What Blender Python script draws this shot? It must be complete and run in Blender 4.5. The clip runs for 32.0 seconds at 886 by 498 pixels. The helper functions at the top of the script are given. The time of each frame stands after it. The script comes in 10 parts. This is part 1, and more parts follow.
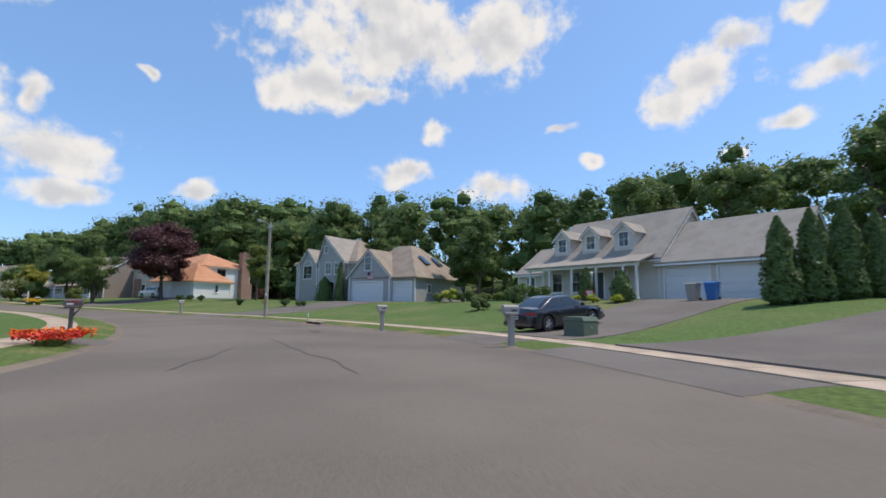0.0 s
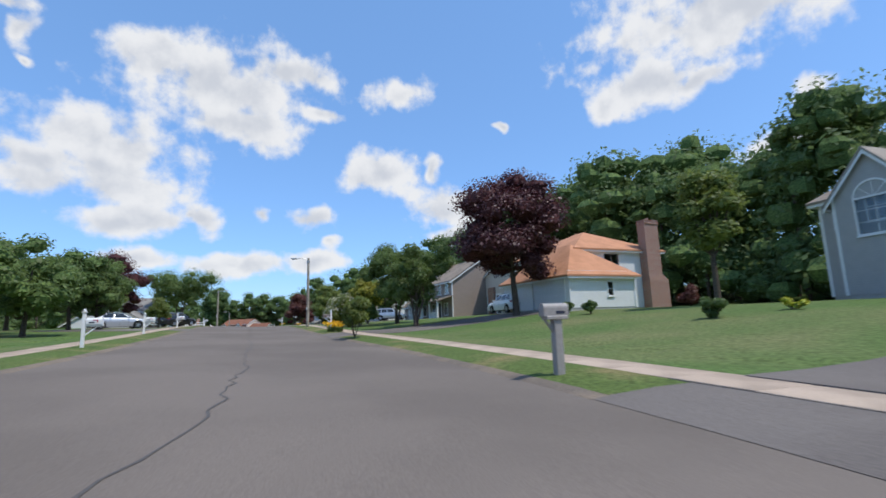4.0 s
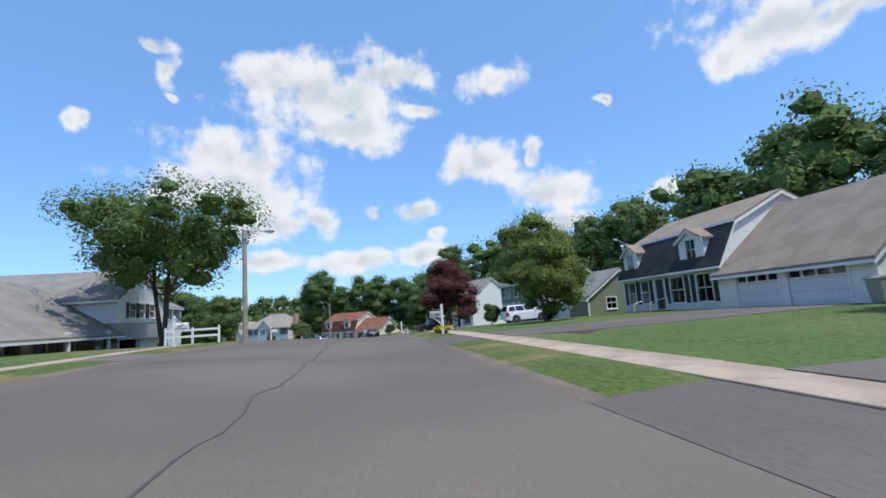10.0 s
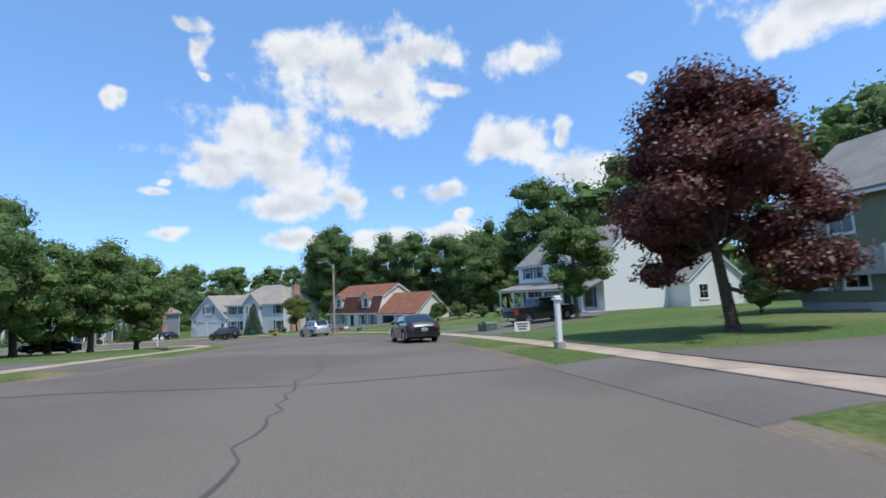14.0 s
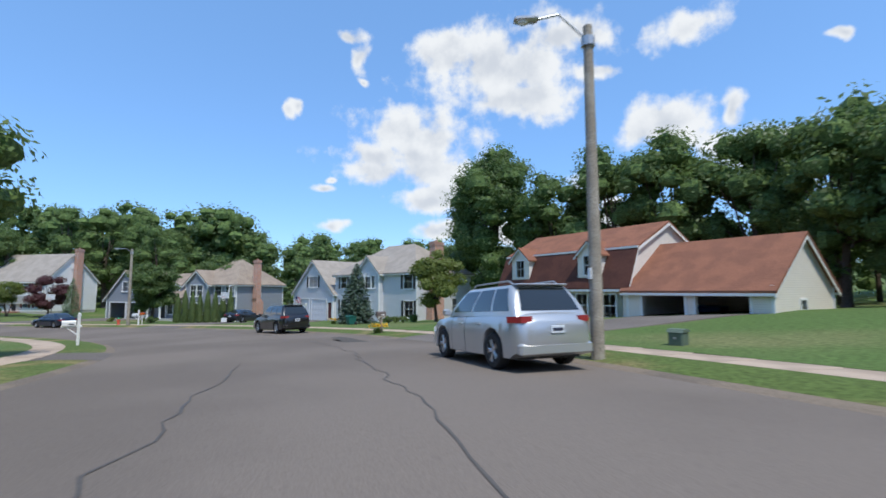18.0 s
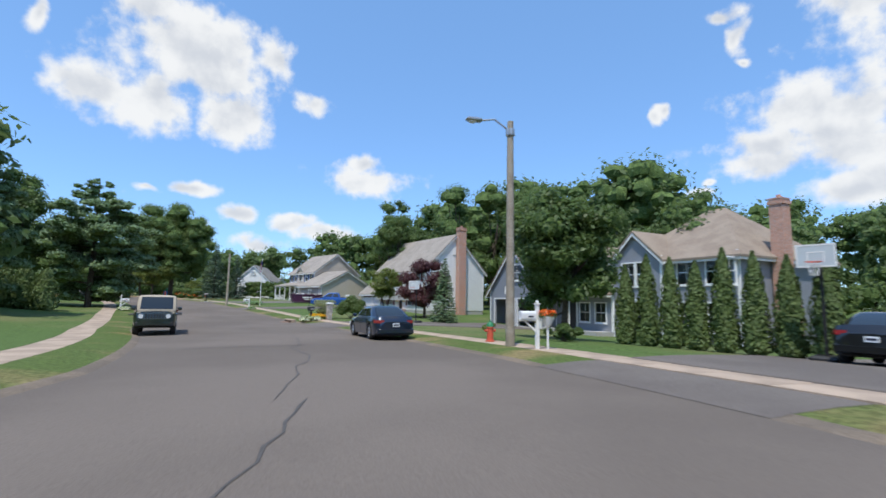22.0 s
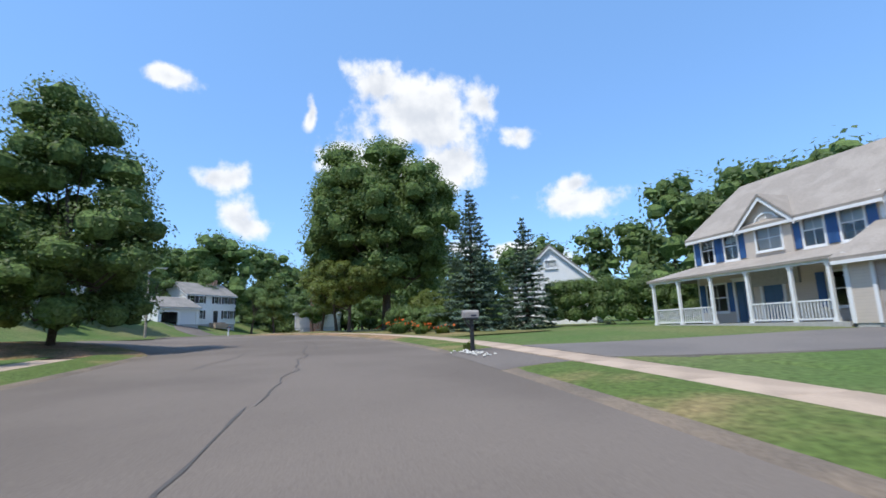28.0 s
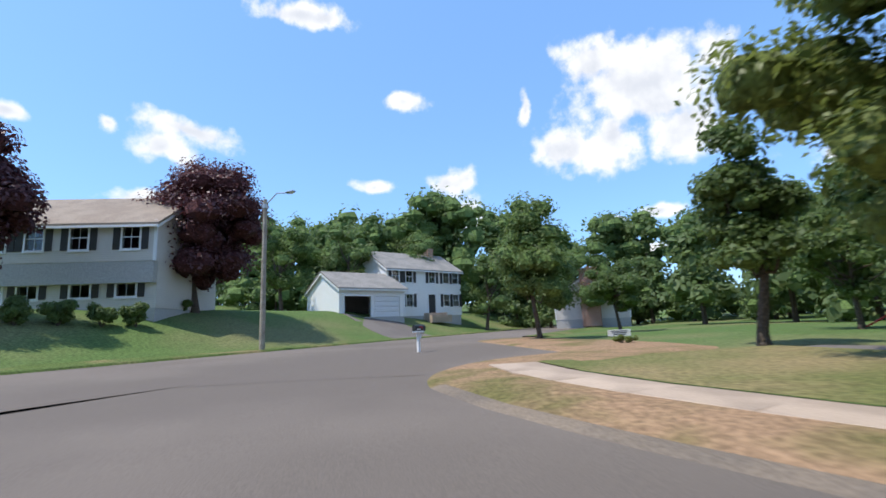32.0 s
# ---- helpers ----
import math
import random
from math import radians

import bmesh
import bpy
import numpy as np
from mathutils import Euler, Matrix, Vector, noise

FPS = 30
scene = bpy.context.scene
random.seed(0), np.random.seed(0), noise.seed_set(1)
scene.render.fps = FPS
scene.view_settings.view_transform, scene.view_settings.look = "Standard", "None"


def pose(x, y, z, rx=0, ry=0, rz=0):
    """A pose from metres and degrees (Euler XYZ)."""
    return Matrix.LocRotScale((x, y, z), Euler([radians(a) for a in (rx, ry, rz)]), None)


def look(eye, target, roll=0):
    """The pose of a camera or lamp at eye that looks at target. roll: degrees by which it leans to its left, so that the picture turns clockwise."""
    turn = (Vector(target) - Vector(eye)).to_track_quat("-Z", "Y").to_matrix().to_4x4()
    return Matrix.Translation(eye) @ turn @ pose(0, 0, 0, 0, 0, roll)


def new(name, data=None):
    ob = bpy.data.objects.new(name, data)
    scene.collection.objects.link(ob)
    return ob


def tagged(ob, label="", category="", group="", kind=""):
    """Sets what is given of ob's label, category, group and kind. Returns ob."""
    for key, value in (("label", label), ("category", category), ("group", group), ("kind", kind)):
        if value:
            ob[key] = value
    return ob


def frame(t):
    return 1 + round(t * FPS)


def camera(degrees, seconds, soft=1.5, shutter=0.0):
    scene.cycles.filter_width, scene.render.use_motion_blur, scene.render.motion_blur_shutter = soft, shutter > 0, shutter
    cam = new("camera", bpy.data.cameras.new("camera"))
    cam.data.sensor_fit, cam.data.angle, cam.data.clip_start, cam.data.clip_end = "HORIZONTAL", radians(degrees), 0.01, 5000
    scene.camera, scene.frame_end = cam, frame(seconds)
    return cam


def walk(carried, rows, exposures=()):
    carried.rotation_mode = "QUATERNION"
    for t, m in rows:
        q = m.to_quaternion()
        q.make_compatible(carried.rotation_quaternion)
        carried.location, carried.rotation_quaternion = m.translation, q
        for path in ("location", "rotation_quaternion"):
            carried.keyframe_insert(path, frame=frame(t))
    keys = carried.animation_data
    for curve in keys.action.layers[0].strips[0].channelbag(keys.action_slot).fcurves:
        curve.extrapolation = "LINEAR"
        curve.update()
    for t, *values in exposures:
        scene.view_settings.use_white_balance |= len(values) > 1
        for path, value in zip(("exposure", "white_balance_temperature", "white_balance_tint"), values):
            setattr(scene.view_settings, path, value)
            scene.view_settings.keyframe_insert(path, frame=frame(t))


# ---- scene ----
cam = camera(87.63, 32.0, soft=1.6, shutter=0.2)
walk(cam, [
    (0.0, pose(0.00, -0.00, 1.30, 96.79, -0.66, -4.40)),
    (0.5, pose(-0.44, 5.14, 1.26, 97.17, -0.08, -0.67)),
    (1.0, pose(-1.36, 10.21, 1.21, 97.52, 0.57, 2.23)),
    (1.5, pose(-2.78, 15.17, 1.17, 97.70, 1.17, 6.22)),
    (2.0, pose(-4.72, 19.95, 1.14, 97.94, 1.72, 12.37)),
    (2.5, pose(-7.16, 24.55, 1.12, 98.08, 2.02, 19.17)),
    (3.0, pose(-10.07, 28.91, 1.11, 98.32, 1.98, 25.70)),
    (3.5, pose(-13.44, 32.99, 1.12, 98.64, 1.83, 32.10)),
    (4.0, pose(-17.18, 36.72, 1.13, 98.92, 1.89, 38.01)),
    (4.5, pose(-21.23, 40.11, 1.17, 99.10, 2.00, 43.43)),
    (5.0, pose(-25.51, 43.20, 1.22, 99.13, 2.37, 47.38)),
    (5.5, pose(-29.95, 46.04, 1.29, 99.07, 2.85, 50.10)),
    (6.0, pose(-34.52, 48.70, 1.38, 98.98, 3.27, 51.82)),
    (6.5, pose(-39.16, 51.27, 1.49, 98.94, 3.48, 52.71)),
    (7.0, pose(-43.83, 53.82, 1.63, 99.01, 3.32, 52.95)),
    (7.5, pose(-48.48, 56.41, 1.77, 99.17, 3.00, 52.46)),
    (8.0, pose(-53.10, 59.03, 1.91, 99.24, 2.80, 52.02)),
    (8.5, pose(-57.69, 61.62, 2.04, 99.26, 3.03, 51.83)),
    (9.0, pose(-62.23, 64.17, 2.15, 99.15, 3.58, 51.68)),
    (9.5, pose(-66.68, 66.69, 2.23, 98.43, 4.06, 51.40)),
    (10.0, pose(-71.10, 69.18, 2.29, 98.05, 3.82, 51.39)),
    (10.5, pose(-75.52, 71.65, 2.34, 98.05, 3.38, 51.61)),
    (11.0, pose(-79.96, 74.11, 2.37, 97.86, 3.36, 51.76)),
    (11.5, pose(-84.43, 76.57, 2.39, 97.51, 3.35, 51.93)),
    (12.0, pose(-88.93, 79.05, 2.39, 97.15, 3.38, 52.17)),
    (12.5, pose(-93.45, 81.55, 2.34, 96.73, 3.54, 52.53)),
    (13.0, pose(-98.00, 84.04, 2.24, 96.37, 3.27, 52.89)),
    (13.5, pose(-102.57, 86.40, 2.08, 96.05, 2.80, 53.52)),
    (14.0, pose(-107.22, 88.67, 1.88, 95.80, 2.41, 54.42)),
    (14.5, pose(-111.96, 90.87, 1.65, 95.54, 2.25, 55.86)),
    (15.0, pose(-116.76, 93.00, 1.39, 95.46, 1.86, 57.39)),
    (15.5, pose(-121.62, 95.04, 1.13, 95.48, 1.34, 58.79)),
    (16.0, pose(-126.55, 96.96, 0.85, 95.53, 0.81, 60.02)),
    (16.5, pose(-131.54, 98.69, 0.57, 95.52, 0.40, 61.26)),
    (17.0, pose(-136.60, 100.17, 0.28, 95.37, 0.20, 63.10)),
    (17.5, pose(-141.74, 101.33, -0.00, 95.30, 0.22, 66.54)),
    (18.0, pose(-146.93, 102.12, -0.28, 95.13, 0.17, 71.80)),
    (18.5, pose(-152.13, 102.48, -0.55, 95.16, 0.40, 77.65)),
    (19.0, pose(-157.28, 102.38, -0.81, 95.26, 0.56, 83.40)),
    (19.5, pose(-162.38, 101.76, -1.07, 95.39, 0.64, 89.36)),
    (20.0, pose(-167.43, 100.64, -1.31, 95.62, 0.42, 95.29)),
    (20.5, pose(-172.38, 99.02, -1.56, 95.55, 0.08, 101.06)),
    (21.0, pose(-177.14, 96.91, -1.79, 95.66, -0.12, 106.40)),
    (21.5, pose(-181.72, 94.38, -2.01, 95.99, -0.50, 111.38)),
    (22.0, pose(-186.11, 91.52, -2.21, 96.48, -0.99, 115.92)),
    (22.5, pose(-190.31, 88.32, -2.38, 96.89, -1.30, 120.24)),
    (23.0, pose(-194.30, 84.76, -2.54, 97.03, -1.03, 124.53)),
    (23.5, pose(-198.05, 80.92, -2.66, 97.48, -0.18, 128.79)),
    (24.0, pose(-201.53, 76.84, -2.76, 97.96, 0.84, 132.93)),
    (24.5, pose(-204.73, 72.61, -2.82, 98.31, 2.04, 136.27)),
    (25.0, pose(-207.71, 68.23, -2.83, 98.43, 3.10, 138.60)),
    (25.5, pose(-210.54, 63.75, -2.80, 98.54, 3.68, 140.32)),
    (26.0, pose(-213.29, 59.21, -2.70, 98.72, 3.56, 141.04)),
    (26.5, pose(-215.97, 54.64, -2.57, 98.93, 3.07, 141.55)),
    (27.0, pose(-218.59, 50.03, -2.41, 99.16, 2.46, 142.06)),
    (27.5, pose(-221.12, 45.36, -2.25, 99.41, 2.00, 142.64)),
    (28.0, pose(-223.53, 40.62, -2.11, 99.66, 1.95, 143.27)),
    (28.5, pose(-225.81, 35.81, -1.98, 99.76, 2.19, 144.80)),
    (29.0, pose(-227.95, 30.93, -1.87, 99.65, 2.18, 147.67)),
    (29.5, pose(-229.89, 26.04, -1.75, 99.52, 1.81, 150.48)),
    (30.0, pose(-231.58, 21.08, -1.63, 99.62, 1.51, 152.70)),
    (30.5, pose(-232.90, 16.05, -1.52, 99.77, 1.63, 155.78)),
    (31.0, pose(-233.79, 10.96, -1.42, 99.85, 1.86, 161.10)),
    (31.5, pose(-234.20, 5.83, -1.32, 99.71, 2.10, 166.98)),
    (32.0, pose(-234.11, 0.69, -1.22, 99.35, 2.27, 171.14)),
], exposures=((0.0, -0.05, 7050, 11), (1.5, -0.05, 6950, 11), (3.6, -0.05, 6500, 10), (10.0, 0.0, 6380, 9), (20.0, 0.05, 6420, 8), (24.5, 0.10, 6700, 9), (28.0, 0.22, 6480, 9), (30.5, 0.32, 6800, 10), (32.0, 0.34, 6560, 10)))

# ---- sky, sun ----
SUN_WAY = Vector((0.985, 0.17, 2.02)).normalized()
lamp = bpy.data.lights.new("sun", "SUN")
lamp.energy, lamp.angle, lamp.color = 3.7, radians(0.53), (1.0, 0.955, 0.88)
sun = new("sun", lamp)
sun.matrix_world = look(SUN_WAY * 200, (0, 0, 0))

world = bpy.data.worlds.new("sky")
scene.world = world
world.use_nodes = True
WT = world.node_tree
WT.nodes.clear()


def wn(kind, **kw):
    n = WT.nodes.new(kind)
    for k, v in kw.items():
        if k == "operation":
            n.operation = v
        elif k == "blend_type":
            n.blend_type = v
    return n


def wl(a, b):
    WT.links.new(a, b)


def wmath(op, a, b=None, c=None):
    n = wn("ShaderNodeMath", operation=op)
    for i, v in enumerate((a, b, c)):
        if v is None:
            continue
        if isinstance(v, (int, float)):
            n.inputs[i].default_value = v
        else:
            wl(v, n.inputs[i])
    return n.outputs[0]


sky = wn("ShaderNodeTexSky")
sky.sky_type, sky.sun_disc = "NISHITA", False
sky.sun_elevation, sky.sun_rotation = math.asin(SUN_WAY.z), math.atan2(SUN_WAY.x, SUN_WAY.y)
sky.altitude, sky.air_density, sky.dust_density, sky.ozone_density = 100, 1.0, 0.6, 2.2
coords = wn("ShaderNodeTexCoord")
parts_of = wn("ShaderNodeSeparateXYZ")
wl(coords.outputs["Generated"], parts_of.inputs[0])
wx, wy, wz = parts_of.outputs
az0 = wmath("MULTIPLY", wmath("ARCTAN2", wmath("MULTIPLY", wx, -1.0), wy), 57.29578)
az = wmath("ADD", az0, wmath("MULTIPLY", wmath("LESS_THAN", az0, -100.0), 360.0))
el = wmath("MULTIPLY", wmath("ARCSINE", wz), 57.29578)
bearing = wn("ShaderNodeCombineXYZ")
wl(az, bearing.inputs[0])
wl(el, bearing.inputs[1])
swirl = wn("ShaderNodeTexNoise")
swirl.inputs["Scale"].default_value, swirl.inputs["Detail"].default_value = 0.16, 2.0
wl(bearing.outputs[0], swirl.inputs["Vector"])
bent = wn("ShaderNodeVectorMath", operation="MULTIPLY_ADD")
wl(swirl.outputs["Color"], bent.inputs[0])
bent.inputs[1].default_value = (5.0, 3.4, 0)
pull = wn("ShaderNodeVectorMath", operation="SUBTRACT")
wl(bearing.outputs[0], pull.inputs[0])
pull.inputs[1].default_value = (2.5, 1.7, 0)
wl(pull.outputs[0], bent.inputs[2])
puff = wn("ShaderNodeTexNoise")
puff.inputs["Scale"].default_value, puff.inputs["Detail"].default_value, puff.inputs["Roughness"].default_value = 0.20, 6.0, 0.54
wl(bearing.outputs[0], puff.inputs["Vector"])
bulge = wn("ShaderNodeTexNoise")
bulge.inputs["Scale"].default_value, bulge.inputs["Detail"].default_value = 0.09, 3.0
wl(bearing.outputs[0], bulge.inputs["Vector"])
nearest = None


def bank(*puffs):
    """Cumulus puffs of one bank: bearing, height and half widths, in degrees."""
    global nearest
    for a, e, ra, re in puffs:
        mad = wn("ShaderNodeVectorMath", operation="MULTIPLY_ADD")
        wl(bent.outputs[0], mad.inputs[0])
        mad.inputs[1].default_value = (1 / ra, 1 / re, 0)
        mad.inputs[2].default_value = (-a / ra, -e / re, 0)
        ln = wn("ShaderNodeVectorMath", operation="LENGTH")
        wl(mad.outputs[0], ln.inputs[0])
        d = ln.outputs["Value"]
        nearest = d if nearest is None else wmath("SMOOTH_MIN", nearest, d, 0.25)


bank((-47.0, 22.4, 3.4, 2.0), (-44.5, 27.9, 2.6, 1.4), (-42.4, 18.4, 3.0, 1.2), (-37.5, 26.9, 2.9, 2.1))
bank((-37.4, 16.1, 1.5, 0.8), (-34.6, 24.6, 5.2, 4.0), (-31.6, 22.3, 4.1, 2.3), (-23.1, 16.9, 1.4, 0.8))
bank((-18.8, 20.7, 2.3, 0.9), (-11.1, 31.7, 8.4, 4.9), (-11.1, 14.5, 5.1, 2.3), (-3.5, 21.4, 2.3, 1.4))
bank((0.4, 16.1, 4.4, 2.3), (2.2, 30.4, 19.1, 5.5), (4.5, 33.7, 11.6, 3.3), (6.4, 24.6, 6.4, 1.7))
bank((10.8, 25.3, 6.2, 2.9), (12.0, 25.9, 7.4, 2.7), (15.9, 24.5, 3.0, 2.1), (24.4, 11.9, 2.4, 1.4))
bank((29.9, 23.2, 1.0, 0.6), (35.9, 10.3, 4.1, 1.6), (37.2, 14.6, 6.4, 3.1), (38.8, 18.8, 1.3, 2.2))
bank((42.6, 27.4, 4.7, 2.4), (45.7, 18.5, 5.2, 3.2), (52.2, 10.0, 1.8, 1.0), (53.3, 24.4, 4.1, 1.4))
bank((53.6, 7.8, 4.4, 1.4), (53.7, 12.9, 4.4, 1.7), (56.8, 28.9, 7.1, 2.3), (59.4, 12.7, 1.5, 1.4))
bank((62.2, 22.6, 7.8, 2.9), (62.7, 7.0, 7.4, 1.5), (63.5, 26.7, 11.7, 5.3), (65.8, 11.8, 2.1, 1.9))
bank((66.6, 12.1, 1.2, 0.7), (71.1, 11.9, 5.1, 2.0), (71.7, 28.3, 4.6, 2.7), (71.8, 7.3, 4.3, 1.4))
bank((72.4, 15.1, 8.2, 2.9), (73.7, 11.4, 5.6, 1.6), (73.9, 16.7, 7.7, 3.4), (74.9, 18.8, 9.2, 3.4))
bank((80.0, 14.6, 6.3, 2.1), (80.7, 16.5, 6.6, 2.1), (82.1, 24.9, 1.0, 0.7), (82.3, 27.4, 1.7, 2.1))
bank((83.6, 29.7, 2.1, 0.8), (85.1, 12.9, 0.9, 0.5), (85.6, 7.9, 2.4, 0.8), (86.2, 12.0, 1.8, 0.5))
bank((89.8, 21.1, 1.3, 0.7), (90.8, 20.6, 1.1, 0.7), (125.8, 16.8, 1.8, 1.5), (126.0, 14.6, 5.7, 2.4))
bank((130.0, 7.7, 4.2, 1.4), (133.1, 22.8, 2.4, 1.6), (133.6, 9.1, 3.1, 1.4), (136.8, 27.0, 2.7, 3.1))
bank((137.8, 6.3, 3.6, 1.2), (140.7, 9.6, 2.0, 1.2), (141.6, 20.2, 4.6, 3.2), (144.3, 24.0, 7.6, 4.2))
bank((145.1, 12.0, 2.4, 1.0), (145.6, 25.8, 9.2, 5.5), (146.1, 11.9, 1.9, 1.0), (146.4, 7.6, 3.5, 1.1))
bank((149.2, 20.5, 3.6, 3.9), (149.7, 11.3, 1.9, 0.7), (151.1, 29.3, 4.7, 2.9), (154.2, 19.8, 4.7, 2.6))
bank((159.7, 25.3, 1.0, 1.9), (166.6, 13.1, 3.0, 3.1), (169.3, 17.7, 4.2, 2.2), (174.8, 26.8, 3.1, 1.4))
bank((179.4, 17.6, 2.6, 1.0), (187.5, 35.6, 6.4, 1.5), (200.8, 21.7, 6.2, 2.0), (203.2, 19.8, 3.7, 2.0))
bank((205.2, 14.6, 3.1, 1.2), (208.1, 21.5, 1.3, 1.1), (215.1, 20.6, 1.5, 1.0))
bank((255, 25, 9, 4), (238, 33, 8, 4), (246, 14, 9, 3), (-75, 24, 9, 4))
bank((-62, 33, 8, 4), (-88, 14, 9, 3), (120, 62, 14, 6), (20, 70, 18, 6))

wisp = wn("ShaderNodeTexNoise")
wisp.inputs["Scale"].default_value, wisp.inputs["Detail"].default_value, wisp.inputs["Roughness"].default_value = 0.62, 5.0, 0.58
wl(bearing.outputs[0], wisp.inputs["Vector"])
rough_edge = wmath("ADD", wmath("MULTIPLY", wmath("SUBTRACT", puff.outputs[0], 0.5), 2.0), wmath("MULTIPLY", wmath("SUBTRACT", bulge.outputs[0], 0.5), 0.8))
rough_edge = wmath("ADD", rough_edge, wmath("MULTIPLY", wmath("SUBTRACT", wisp.outputs[0], 0.5), 0.85))
cover = wn("ShaderNodeMapRange")
cover.interpolation_type = "SMOOTHSTEP"
cover.inputs["From Min"].default_value, cover.inputs["From Max"].default_value = -0.10, 0.56
wl(wmath("ADD", wmath("SUBTRACT", 0.98, nearest), rough_edge), cover.inputs["Value"])
# the puffs' sunny and shaded sides
toward_sun = wn("ShaderNodeVectorMath", operation="ADD")
wl(bearing.outputs[0], toward_sun.inputs[0])
toward_sun.inputs[1].default_value = (-0.7, 1.3, 0)
puff_above = wn("ShaderNodeTexNoise")
puff_above.inputs["Scale"].default_value, puff_above.inputs["Detail"].default_value, puff_above.inputs["Roughness"].default_value = 0.20, 4.0, 0.5
wl(toward_sun.outputs[0], puff_above.inputs["Vector"])
side_lit = wmath("MULTIPLY", wmath("SUBTRACT", puff_above.outputs[0], puff.outputs[0]), 2.2)
depth = wn("ShaderNodeMapRange")
depth.interpolation_type = "SMOOTHSTEP"
depth.inputs["From Min"].default_value, depth.inputs["From Max"].default_value = 0.30, 1.35
wl(wmath("ADD", wmath("SUBTRACT", 1.12, nearest), wmath("ADD", side_lit, wmath("MULTIPLY", wmath("SUBTRACT", bulge.outputs[0], 0.5), 0.8))), depth.inputs["Value"])
tone = wn("ShaderNodeMix")
tone.data_type = "RGBA"
tone.inputs["A"].default_value, tone.inputs["B"].default_value = (5.9, 5.95, 6.05, 1), (4.25, 4.45, 4.85, 1)
wl(depth.outputs[0], tone.inputs["Factor"])
tint = wn("ShaderNodeMix", blend_type="MULTIPLY")
tint.data_type = "RGBA"
tint.inputs["Factor"].default_value = 1.0
tint.inputs["B"].default_value = (0.98, 1.24, 1.60, 1)
wl(sky.outputs[0], tint.inputs["A"])
air = wn("ShaderNodeMix")
air.data_type = "RGBA"
wl(wmath("MULTIPLY", cover.outputs[0], 0.96), air.inputs["Factor"])
veil = wn("ShaderNodeMix")
veil.data_type = "RGBA"
veil.inputs["Factor"].default_value = 0.42
veil.inputs["B"].default_value = (1.65, 3.3, 5.85, 1)
wl(tint.outputs["Result"], veil.inputs["A"])
wl(veil.outputs["Result"], air.inputs["A"])
wl(tone.outputs["Result"], air.inputs["B"])
back = wn("ShaderNodeBackground")
back.inputs["Strength"].default_value = 0.15
wl(air.outputs["Result"], back.inputs["Color"])
wout = wn("ShaderNodeOutputWorld")
wl(back.outputs[0], wout.inputs[0])


